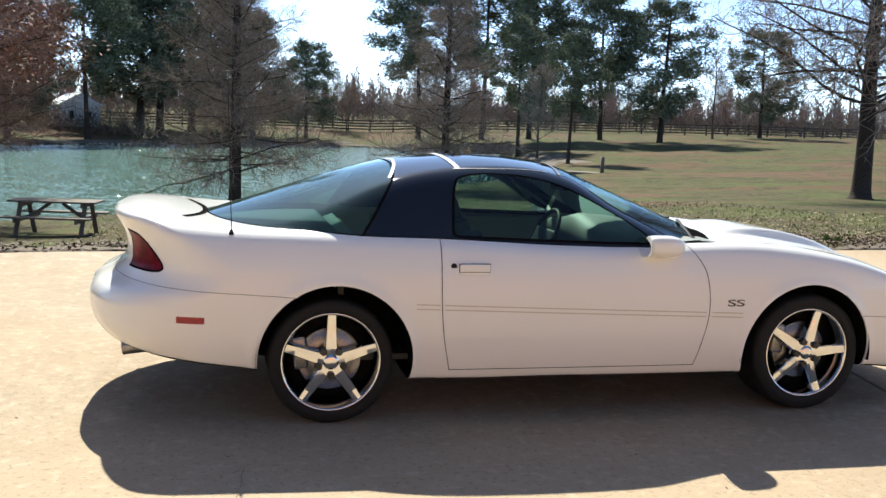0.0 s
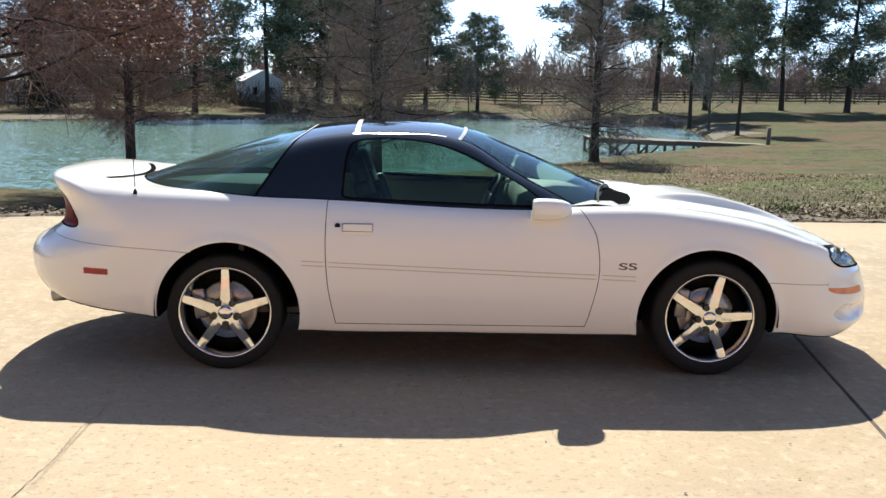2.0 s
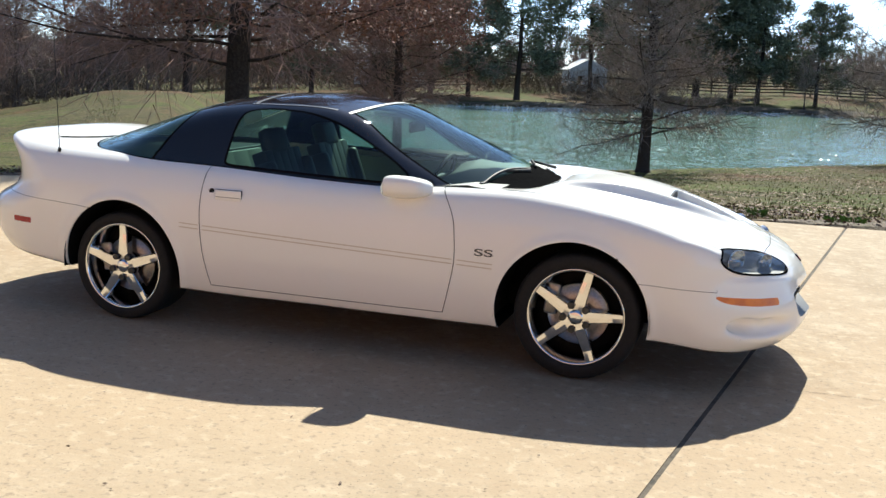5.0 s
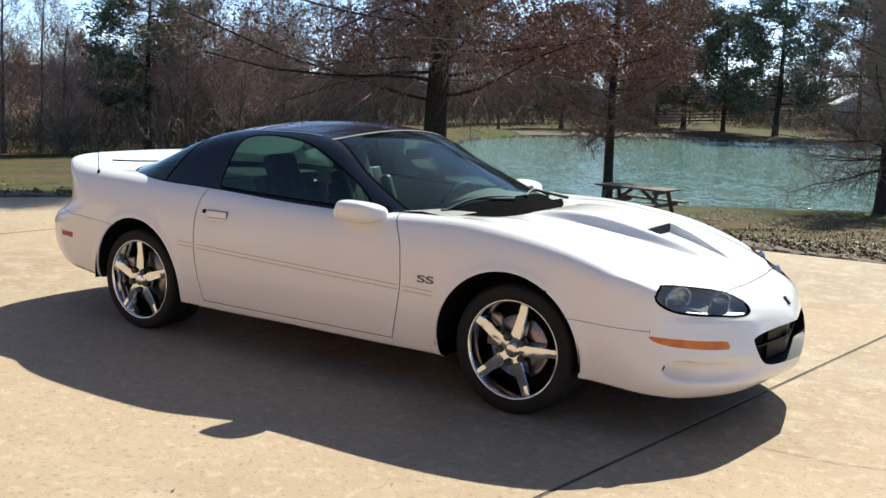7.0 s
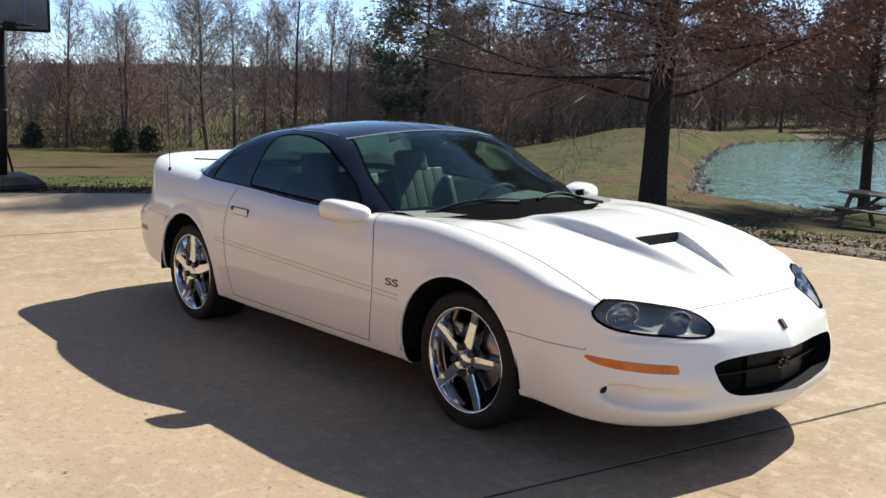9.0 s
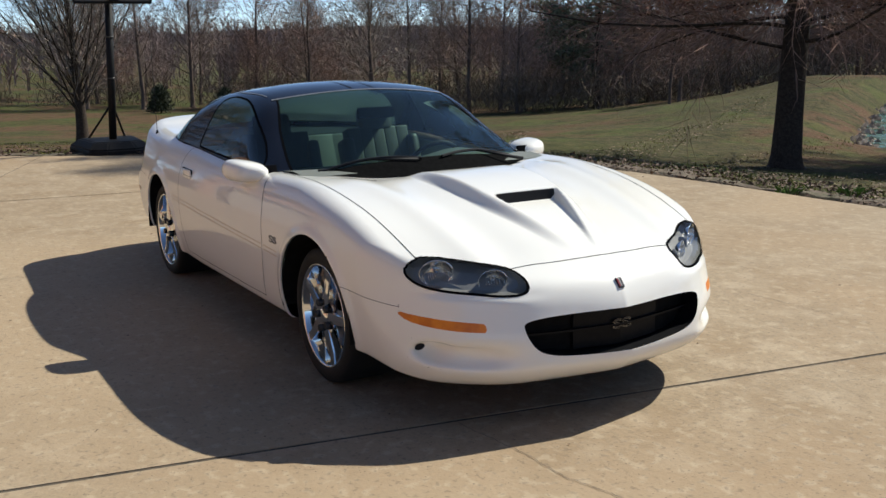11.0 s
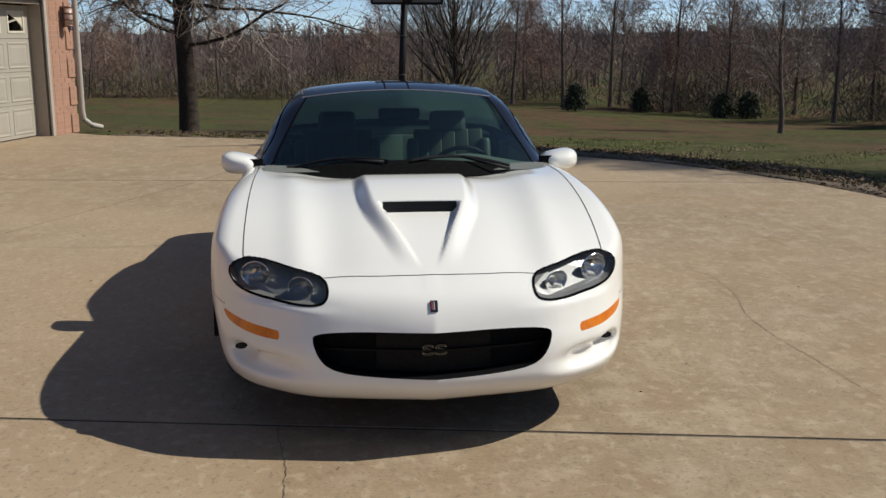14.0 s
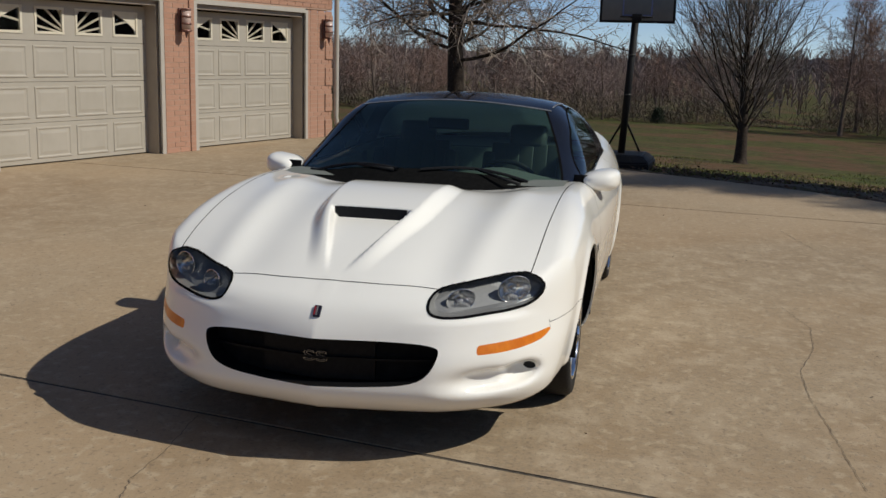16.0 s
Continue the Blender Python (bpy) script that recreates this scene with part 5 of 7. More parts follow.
        part("mirror_shell", smooth_bm(bm), PAINT, mirror)
        part("mirror_foot", smooth_bm(box_bm((0.15, 0.085, 0.062), (0.035, s * -0.012, -0.022), None, 0.022)), PAINT, mirror)
        part("foot_seal", smooth_bm(box_bm((0.014, 0.075, 0.080), (0.118, s * -0.004, 0.0), Matrix.Rotation(radians(-28), 4, "Y"), 0.005)), TRIM, mirror, "black rubber seal")
        bm = bmesh.new()
        bmesh.ops.create_circle(bm, cap_ends=True, segments=28, radius=1, matrix=Matrix.Translation((-0.088, s * 0.095, 0)) @ Matrix.Rotation(radians(90), 4, "Y") @ Matrix.Diagonal((0.05, 0.095, 1, 1)))
        part("mirror_glass", bm, CHROME, mirror, "mirror glass")
    # door handles and locks
    for s in (-1, 1):
        handle = new("door_handle")
        handle.parent = car
        yy = skin_y(0.687, 0.767)
        handle.location = (0.687, s * yy, 0.767)
        tagged(handle, "white pull-up door handle")
        part("handle_plate", smooth_bm(box_bm((0.158, 0.010, 0.061), (0, 0, 0), None, 0.004)), GAP, handle)
        part("handle_flap", smooth_bm(box_bm((0.154, 0.018, 0.057), (0, s * 0.001, 0.0), None, 0.007)), PAINT, handle)
        part("handle_groove", box_bm((0.146, 0.004, 0.0025), (0, s * 0.0085, -0.010)), GAP, handle)
        part("door_lock", rod_bm((0.583, s * (skin_y(0.583, 0.783) - 0.01), 0.783), (0.583, s * (skin_y(0.583, 0.783) + 0.003), 0.783), 0.0145, None, 20), BLACK_PLASTIC, car, "black round key lock")
        # badge on the fender
        yb = skin_y(2.10, 0.598)
        m = pose(2.10, s * (yb + 0.001), 0.598, 90, 0, 0 if s < 0 else 180)
        text_part("fender_badge", "SS", 0.050, BADGE, car, m, 0.002, "dark raised double-letter badge", 2.2)
        # twin thin lines along the flank: light on the body crease painted tan
        for off in (0.0, -0.022):
            for x0, x1 in ((0.40, 0.515), (0.54, 1.935), (1.965, 2.145)):
                v, f = [], []
                xs = np.repeat(np.linspace(x0, x1, 25), 2)
                zs = 0.612 - 0.031 * xs + off + np.tile((0.0026, -0.0026), 25)
                v = np.stack([xs, s * (skin_y(xs, zs) + 0.0008), zs], 1).tolist()
                f = [(2 * i, 2 * i + 2, 2 * i + 3, 2 * i + 1) for i in range(24)]
                part("pinstripe", mesh_of("pinstripe", v, f, CREASE_TAN), None, car, "thin tan line painted for light along the body crease")
    # seams of the lift-out roof panels, and a dark ribbon painting the spoiler slot's shade
    def laid(name, pts, width, mat, label):
        xs, ys = np.array([q[0] for q in pts]), np.array([q[1] for q in pts])
        zs = skin_z(xs, ys, 0.7)
        q = np.stack([xs, ys, zs], 1)
        n, _ = normal_of(q)
        v, f = ribbon([(i, i + 1) for i in range(len(q) - 1)], q, n, width, 0.003)
        part(name, mesh_of(name, v, f, mat), None, car, label)
    across = np.linspace(-0.56, 0.56, 31)
    laid("roof_trim", [(1.285 - 0.42 * y * y * float(step(0.9, 1.6, np.array([1.25]))[0]), y) for y in across], 0.020, ROOF_TRIM, "roof panel seal paled to hold a sun glint")
    laid("roof_trim", [(0.665, y) for y in across], 0.026, ROOF_TRIM, "roof panel seal paled to hold a sun glint")
    laid("roof_trim", [(0.405 - 0.30 * y * y, y) for y in across], 0.014, ROOF_TRIM, "satin edge of the hatch glass")
    laid("roof_seam", [(x, 0.07) for x in np.linspace(0.66, 1.26, 15)], 0.008, GAP, "seam beside the roof's centre bar")
    laid("roof_seam", [(x, -0.07) for x in np.linspace(0.66, 1.26, 15)], 0.008, GAP, "seam beside the roof's centre bar")
    for s in (-1, 1):
        laid("roof_rail_trim", [(x, s * (0.575 - 0.05 * abs(x - 0.85))) for x in np.linspace(0.64, 1.15, 16)], 0.009, ROOF_TRIM, "roof rail seal paled to hold a sun glint")
    laid("spoiler_slot_shade", [(-0.60 - 0.11 * (y / 0.5) ** 2, y) for y in np.linspace(-0.48, 0.48, 41)], 0.030, GAP, "dark ribbon for the shade in the slot ahead of the spoiler")
    # scoop mouth
    bm = bmesh.new()
    rows = []
    for y in np.linspace(-0.162, 0.162, 15):
        zc = skin_z(2.90, y)
        rows.append([bm.verts.new(q) for q in ((2.934, y, zc - 0.008), (2.938, y, skin_z(2.96, y) + 0.003), (2.80, y, zc - 0.05))])
    for a, b in zip(rows, rows[1:]):
        bm.faces.new((a[0], b[0], b[1], a[1]))
    part("scoop_mouth", bm, BLACK_PLASTIC, car, "black mouth of the hood scoop")
    # grille
    def front_panel(x_back, pts, mat, name, label=""):
        bm = bmesh.new()
        rows = []
        tip = skin_x(0, 0.4)
        for y in np.linspace(pts[0], pts[1], 21):
            xx = tip - x_back - float(nose_plan(np.array([abs(y)]))[0])
            rows.append([bm.verts.new((xx, y, pts[2])), bm.verts.new((xx, y, pts[3])), bm.verts.new((xx - 0.02, y, pts[3])), bm.verts.new((xx - 0.02, y, pts[2]))])
        for a, b in zip(rows, rows[1:]):
            for i in range(4):
                bm.faces.new((a[i], b[i], b[(i + 1) % 4], a[(i + 1) % 4]))
        for r in (rows[0], rows[-1]):
            bm.faces.new(r)
        bmesh.ops.recalc_face_normals(bm, faces=bm.faces)
        part(name, bm, mat, car, label)
    # black panel in place of the unlit hollow behind the grille
    front_panel(0.085, (-0.47, 0.47, 0.27, 0.50), UNDERBODY, "grille_back", "black panel standing in for the unlit hollow behind the grille")
    front_panel(0.05, (-0.47, 0.47, 0.398, 0.406), GRILLE_BLACK, "grille_bar", "black grille crossbar")
    front_panel(0.066, (-0.22, 0.22, 0.318, 0.472), GRILLE_BLACK, "grille_plate", "black centre plate of the grille")
    badge_at = pose(skin_x(0, 0.403) - 0.060, 0, 0.403, 90, 0, 90)
    badge = text_part("grille_badge", "SS", 0.056, GRILLE_CHROME, car, badge_at, 0.004, "dark double-letter badge with a chrome outline", 1.9, 0.0009)
    text_part("badge_face", "SS", 0.056, GRILLE_BLACK, badge, pose(0, 0, 0.0012, 0, 0, 0), 0.004, "", 1.9, -0.0008)
    # nose emblem
    xe = skin_x(0, 0.571)
    slope = pose(xe + 0.002, 0, 0.571, 0, -40, 0)
    for name, size, at, mat in (("emblem_frame", (0.010, 0.028, 0.046), (0, 0, 0), EMBLEM_BLUE), ("emblem_white_bar", (0.013, 0.007, 0.036), (0.0, -0.001, 0), ROOF_TRIM), ("emblem_red_bar", (0.013, 0.006, 0.036), (0.0, -0.009, 0), EMBLEM_RED)):
        part(name, box_bm(size, at, None, 0.002), mat, car).matrix_basis = slope
    # headlight insides, fog lamps
    for s in (-1, 1):
        bucket = new("headlight_bucket")
        bucket.parent = car
        tagged(bucket, "dark grey headlight housing with two chrome reflectors")
        bm = bmesh.new()
        front = skin_x(np.array([q[0] for q in LAMP]), np.array([q[1] for q in LAMP]))
        ring = [bm.verts.new((fx - 0.012, s * y, z)) for fx, (y, z) in zip(front, LAMP)]
        inner = [bm.verts.new((fx - 0.055, s * (0.60 + (y - 0.60) * 0.94), 0.628 + (z - 0.628) * 0.9)) for fx, (y, z) in zip(front, LAMP)]
        for i in range(len(ring)):
            j = (i + 1) % len(ring)
            bm.faces.new((ring[i], ring[j], inner[j], inner[i]))
        bm.faces.new(inner)
        bmesh.ops.recalc_face_normals(bm, faces=bm.faces)
        part("bucket_wall", bm, LAMP_GREY, bucket)
        for y, z, r, ribs in ((0.688, 0.640, 0.052, 8), (0.505, 0.612, 0.044, 6)):
            at = pose(skin_x(y, z) - 0.046, s * y, z, 0, 0, 0) @ pose(0, 0, 0, 0, -12, 90 - s * -32)
            v, f = lathe([(r * 1.06, -0.004), (r * 1.02, -0.007), (r * 0.98, -0.002), (r * 0.85, 0.012), (r * 0.55, 0.023), (r * 0.24, 0.027), (r * 0.20, 0.006), (r * 0.12, 0.0), (0.001, -0.002)], 32)
            ob = part("reflector", mesh_of("reflector", v, f, REFLECTOR, True), None, bucket, "smoky chrome reflector bowl")
            ob.matrix_basis = at @ Matrix.Diagonal((1.28, 1, 0.95, 1))
            for k in range(ribs):
                u = (k - (ribs - 1) / 2) / ribs * 1.45
                half = r * 0.62 * math.sqrt(max(0.0, 1 - u * u))
                rib = part("lens_rib", rod_bm((u * r, -0.006, -half - 0.006), (u * r, -0.006, half * 0.35 - 0.006), 0.0017, None, 5), REFLECTOR, bucket)
                rib.matrix_basis = at
        part("fog_lamp", rod_bm((3.20, s * 0.758, 0.336), (3.272, s * 0.752, 0.336), 0.034, 0.031, 20), BLACK_PLASTIC, car, "dark fog lamp in its pocket")
    # wipers, cowl, aerial, exhaust
    bm = bmesh.new()
    rows = []
    for y in np.linspace(-0.70, 0.70, 29):
        xf = 2.215 - 0.40 * y * y
        far = 0.008 + max(0.060 - 0.16 * y * y, 0.0)
        rows.append([bm.verts.new((xf + q, y, skin_z(xf + q, y) + 0.004)) for q in (-0.105, -0.045, 0.0, far * 0.33, far * 0.66, far)])
    for a, b in zip(rows, rows[1:]):
        for i in range(5):
            bm.faces.new((a[i], b[i], b[i + 1], a[i + 1]))
    part("cowl_panel", smooth_bm(bm), COWL, car, "black plastic cowl under the windshield")
    for y0, y1 in ((-0.62, -0.10), (0.02, 0.55)):
        pts, n = [], 12
        for i in range(n + 1):
            y = y0 + (y1 - y0) * i / n
            x = 2.14 - 0.40 * y * y - 0.05 * math.sin(math.pi * i / n)
            pts.append(Vector((x, y, skin_z(x, y) + 0.016)))
        v, f = tubes([(pts, [0.008] * len(pts))], 6)
        wiper = part("wiper", mesh_of("wiper", v, f, BLACK_PLASTIC), None, car, "black wiper resting on the windshield")
        mid = pts[n // 2]
        base = Vector((mid.x + 0.10, y1 - 0.02, skin_z(mid.x + 0.12, y1 - 0.02) + 0.02))
        part("wiper_arm", rod_bm(mid, base, 0.006, 0.010, 8), BLACK_PLASTIC, wiper)
    az = skin_z(-0.476, -0.777)
    aerial = new("aerial")
    aerial.parent = car
    tagged(aerial, "thin black whip aerial")
    part("aerial_base", rod_bm((-0.476, -0.777, az - 0.005), (-0.476, -0.777, az + 0.02), 0.013, 0.006, 12), BLACK_PLASTIC, aerial)
    part("aerial_mast", rod_bm((-0.476, -0.777, az + 0.02), (-0.50, -0.775, az + 0.72), 0.0024, 0.0016, 6), BLACK_PLASTIC, aerial)
    for s in (-1, 1):
        v, f = lathe([(0.034, -0.16), (0.038, 0.0), (0.036, 0.003), (0.033, 0.0), (0.030, -0.10)], 24)
        ob = part("exhaust_tip", mesh_of("exhaust_tip", v, f, STEEL, True), None, car, "dull steel exhaust tip")
        ob.matrix_basis = pose(-0.985, s * 0.56, 0.322, -6, 0, 90 + s * 4)
    return car


build_car()


# ---- trees ----
def bend(rng, d, amount):
    return (d + Vector((rng.gauss(0, amount), rng.gauss(0, amount), rng.gauss(0, amount)))).normalized()


def grow(rng, start, d, length, r, level, spec, out, thin=0.0045):
    """One limb and all that grows on it. spec[level]: segments, wander, lift, children, from, angle, child length, child radius."""
    seg, wander, lift, kids, first, angle, clen, crad = spec[level]
    pts, dirs, p = [start], [d], start
    for _ in range(seg):
        d = bend(rng, d, wander)
        d = (d + Vector((0, 0, lift))).normalized()
        p = p + d * (length / seg)
        pts.append(p)
        dirs.append(d)
    tip = 0.25 if level + 1 < len(spec) else 0.35
    radii = [max(r * (1 - (1 - tip) * i / seg), thin * 0.5) for i in range(seg + 1)]
    out[level].append((pts, radii))
    if level + 1 >= len(spec):
        return
    turn = rng.uniform(0, 6.28)
    for k in range(kids):
        u = first + (1 - first) * (k + rng.uniform(0.1, 0.9)) / kids
        i = min(int(u * seg), seg - 1)
        f = u * seg - i
        q = pts[i].lerp(pts[i + 1], f)
        axis = dirs[i + 1]
        side = axis.cross(Vector((0.3, 0.5, 0.8))).normalized()
        turn += 2.4 + rng.uniform(-0.5, 0.5)
        side = Matrix.Rotation(turn, 3, axis) @ side
        a = radians(angle(u) if callable(angle) else angle) * rng.uniform(0.8, 1.2)
        nd = (axis * math.cos(a) + side * math.sin(a)).normalized()
        ln = clen(u) if callable(clen) else clen * length * (1.1 - 0.55 * u)
        grow(rng, q, nd, ln * rng.uniform(0.7, 1.25), max(radii[i] * crad, thin), level + 1, spec, out, thin)


def blades(paths, rng):
    """Fine twigs: narrow tapered strips, each turned its own way."""
    verts, faces = [], []
    for pts, radii in paths:
        d = pts[-1] - pts[0]
        side = d.cross(Vector((rng.gauss(0, 1), rng.gauss(0, 1), rng.gauss(0, 1))))
        if side.length < 1e-6:
            continue
        side.normalize()
        i = len(verts)
        for p, q in zip(pts[:-1], radii):
            verts += [(p.x - side.x * q, p.y - side.y * q, p.z - side.z * q), (p.x + side.x * q, p.y + side.y * q, p.z + side.z * q)]
        verts.append(tuple(pts[-1]))
        n = len(pts) - 1
        faces += [(i + 2 * k, i + 2 * k + 1, i + 2 * k + 3, i + 2 * k + 2) for k in range(n - 1)]
        faces.append((i + 2 * n - 2, i + 2 * n - 1, i + 2 * n))
    return verts, faces


def flare(paths, amount=0.6):
    """Thickens the foot of a trunk."""
    pts, radii = paths[0]
    foot = pts[0].lerp(pts[1], 0.08)
    low = pts[0].lerp(pts[1], 0.28)
    new_pts = [pts[0] - Vector((0, 0, 0.25)), pts[0], foot, low] + pts[1:]
    new_r = [radii[0] * (1 + amount * 1.25), radii[0] * (1 + amount), radii[0] * (1 + amount * 0.35), radii[0] * 1.05] + radii[1:]
    return (new_pts, new_r)


def scatter_cards(rng, spots, size, spread, per, droop=0.3, thin=0.45, flat=1.0):
    """Small pointed blades round each spot."""
    verts, faces = [], []
    for s in spots:
        for _ in range(per):
            c = s + Vector((rng.gauss(0, spread), rng.gauss(0, spread), rng.gauss(0, spread * 0.7)))
            d = Vector((rng.gauss(0, 1), rng.gauss(0, 1), rng.gauss(-droop, 0.7) * flat)).normalized()
            w = d.cross(Vector((rng.gauss(0, flat), rng.gauss(0, flat), rng.gauss(0, 1)))).normalized()
            ln, wd = size * rng.uniform(0.6, 1.3), size * thin * rng.uniform(0.6, 1.2)
            i = len(verts)
            verts += [tuple(c), tuple(c + d * ln * 0.5 + w * wd * 0.5), tuple(c + d * ln), tuple(c + d * ln * 0.5 - w * wd * 0.5)]
            faces.append((i, i + 1, i + 2, i + 3))
    return verts, faces


def tree(name, seed, height, radius, spec, bark, twig, label, category="tree", leaf=None, lean=0.0, thin=0.0045, single=False):
    """A tree at the origin: trunk and limbs, crown of fine branches, and leaves where it has kept them."""
    rng = random.Random(seed)
    out = [[] for _ in spec]
    grow(rng, Vector((0, 0, 0)), Vector((lean, 0, 1)).normalized(), height, radius, 0, spec, out, thin)
    top = thing(name, Matrix(), label, category)
    v, f = tubes([flare(out[0])], 14 if single else 7)
    part("trunk", mesh_of("trunk", v, f, bark, True), None, top, "rough dark trunk")
    if single:
        for q in out[1]:
            v, f = tubes([q], 6)
            part("limb", mesh_of("limb", v, f, bark, True), None, top)
    else:
        v, f = tubes(out[1], 3)
        tagged(part("limb_work", mesh_of("limb_work", v, f, bark, True), None, top), kind="stuff")
    fine = [q for level in out[2:] for q in level]
    v, f = blades(fine, rng)
    part("crown", mesh_of("crown", v, f, twig), None, top, "fine bare twigs")
    if leaf:
        mat, size, per, share, test = leaf
        spots = [q[0][-1] for q in out[-1] if rng.random() < share and test(q[0][-1])]
        v, f = scatter_cards(rng, spots, size, size * 1.1, per)
        part("leaves", mesh_of("leaves", v, f, mat), None, top, "rust-brown dry leaves still hanging")
    return top


def pine(name, seed, height, radius, clear, wide, label, mat=None, clump=50, size=0.52):
    rng = random.Random(seed)
    top = thing(name, Matrix(), label, "pine tree")
    pts, p, d = [Vector((0, 0, 0))], Vector((0, 0, 0)), Vector((0, 0, 1))
    for i in range(8):
        d = (bend(rng, d, 0.03) + Vector((0, 0, 0.3))).normalized()
        p = p + d * height / 8
        pts.append(p)
    radii = [radius * (1 - 0.85 * i / 8) for i in range(9)]
    v, f = tubes([flare([(pts, radii)], 0.35)], 10)
    part("trunk", mesh_of("trunk", v, f, BARK, True), None, top, "tall bare trunk")
    limbs, spots = [], []
    for k in range(60):
        u = clear + (1 - clear) * (k + rng.random()) / 60
        i = min(int(u * 8), 7)
        q = pts[i].lerp(pts[i + 1], u * 8 - i)
        t = (u - clear) / (1 - clear)
        ln = wide * (0.35 + 1.1 * math.sin(math.pi * (0.18 + 0.78 * t)) * 0.75) * rng.uniform(0.5, 1.15)
        a = rng.uniform(0, 6.28)
        e = q + Vector((math.cos(a) * ln, math.sin(a) * ln, ln * rng.uniform(-0.1, 0.4)))
        m = q.lerp(e, 0.5) + Vector((0, 0, -0.06 * ln))
        limbs.append(([q, m, e], [radius * 0.16, radius * 0.10, radius * 0.04]))
        for j in range(5):
            spots.append(m.lerp(e, rng.uniform(0.1, 1.1)) + Vector((rng.gauss(0, 0.25), rng.gauss(0, 0.25), rng.gauss(0.05, 0.18))) * wide * 0.3)
    v, f = tubes(limbs, 4)
    tagged(part("limb_work", mesh_of("limb_work", v, f, BARK), None, top), kind="stuff")
    verts, faces = scatter_cards(rng, spots, size, 0.34, clump, -0.3, 0.24)
    part("crown", mesh_of("crown", verts, faces, mat or NEEDLE), None, top, "dark green needle clumps")
    return top


def cedar(name, seed, height, wide, label):
    rng = random.Random(seed)
    top = thing(name, Matrix(), label, "evergreen shrub")
    part("trunk", rod_bm((0, 0, -0.2), (0, 0, height * 0.8), 0.09, 0.02, 8), BARK, top)
    spots = []
    for _ in range(260):
        u = rng.random() ** 0.8
        r = wide / 2 * (1 - u) ** 0.6 * math.sqrt(rng.uniform(0.2, 1)) * rng.uniform(0.75, 1.1)
        a = rng.uniform(0, 6.28)
        spots.append(Vector((r * math.cos(a), r * math.sin(a), 0.15 + u * height * 0.95)))
    v, f = scatter_cards(rng, spots, 0.30, 0.16, 14, -0.8, 0.3)
    part("crown", mesh_of("crown", v, f, CEDAR), None, top, "dense dark evergreen foliage")
    return top


def plant(src, x, y, turn=0, size=1.0, first=False):
    m = pose(x, y, gz(x, y) - 0.03, 0, 0, turn)
    if first:
        src.matrix_world = m
        return src
    ob = copy_thing(src, m @ Matrix.Scale(size, 4))
    return ob


# segments, wander, lift, children, first, angle, child length, child radius
OAK = [(12, 0.018, 0.25, 84, 0.19, lambda u: 98 - 50 * u, lambda u: 5.7 * (1.05 - 0.80 * u), 0.17), (8, 0.085, -0.006, 24, 0.10, 46, 0.32, 0.55), (5, 0.15, -0.02, 15, 0.1, 44, 0.62, 0.6), (2, 0.2, -0.04, 0, 0, 0, 0, 0)]
SHADE = [(12, 0.022, 0.25, 66, 0.22, lambda u: 88 - 44 * u, lambda u: 5.8 * (1.05 - 0.74 * u), 0.24), (8, 0.11, 0.004, 22, 0.12, 48, 0.33, 0.55), (5, 0.17, -0.01, 14, 0.1, 44, 0.62, 0.6), (2, 0.2, -0.04, 0, 0, 0, 0, 0)]
YOUNG_OAK = [(10, 0.015, 0.25, 74, 0.20, lambda u: 92 - 46 * u, lambda u: 3.1 * (1.0 - 0.52 * u), 0.19), (6, 0.10, 0.006, 20, 0.1, 46, 0.36, 0.55), (4, 0.17, -0.01, 14, 0.1, 44, 0.66, 0.6), (2, 0.2, -0.03, 0, 0, 0, 0, 0)]
CYPRESS = [(12, 0.012, 0.3, 104, 0.12, lambda u: 96 - 46 * u, lambda u: 3.4 * (1.06 - 0.86 * u), 0.19), (6, 0.09, 0.03, 20, 0.12, 52, 0.36, 0.55), (4, 0.17, 0.01, 14, 0.1, 46, 0.66, 0.6), (2, 0.2, 0.0, 0, 0, 0, 0, 0)]
VASE = [(7, 0.03, 0.2, 52, 0.16, lambda u: 44 - 14 * u, lambda u: 4.9 * (1.05 - 0.55 * u), 0.22), (7, 0.045, 0.05, 15, 0.12, 26, 0.42, 0.5), (5, 0.11, 0.035, 10, 0.1, 30, 0.45, 0.55), (2, 0.12, 0.0, 0, 0, 0, 0, 0)]
WILD = [(8, 0.05, 0.14, 30, 0.20, lambda u: 58 - 26 * u, lambda u: 5.0 * (1.05 - 0.6 * u), 0.28), (5, 0.13, 0.06, 13, 0.15, 40, 0.44, 0.5), (3, 0.16, 0.04, 10, 0.1, 40, 0.66, 0.6), (2, 0.2, 0.02, 0, 0, 0, 0, 0)]
FOREST = [(6, 0.05, 0.14, 26, 0.12, lambda u: 66 - 34 * u, lambda u: 5.6 * (1.05 - 0.62 * u), 0.26), (4, 0.13, 0.07, 9, 0.15, 40, 0.46, 0.5), (2, 0.16, 0.05, 10, 0.1, 40, 0.8, 0.6), (1, 0.2, 0.02, 0, 0, 0, 0, 0)]

big_oak = tree("oak_tree", 3, 12.5, 0.29, OAK, BARK, TWIG_RED, "large oak with dark trunk and rust-brown leaves near the drive", leaf=(LEAF_RUST, 0.11, 3, 0.6, lambda p: p.z > 3.2), single=True, thin=0.006)
plant(big_oak, -7.23, 13.61, 0, first=True)
young_oak = tree("young_oak", 11, 8.2, 0.15, YOUNG_OAK, BARK, TWIG_RED, "young oak by the pond with rust-red leaves", leaf=(LEAF_RUST, 0.085, 4, 0.6, lambda p: p.z > 3.6), single=True, thin=0.006)
plant(young_oak, -6.34, 21.4, 0, first=True)
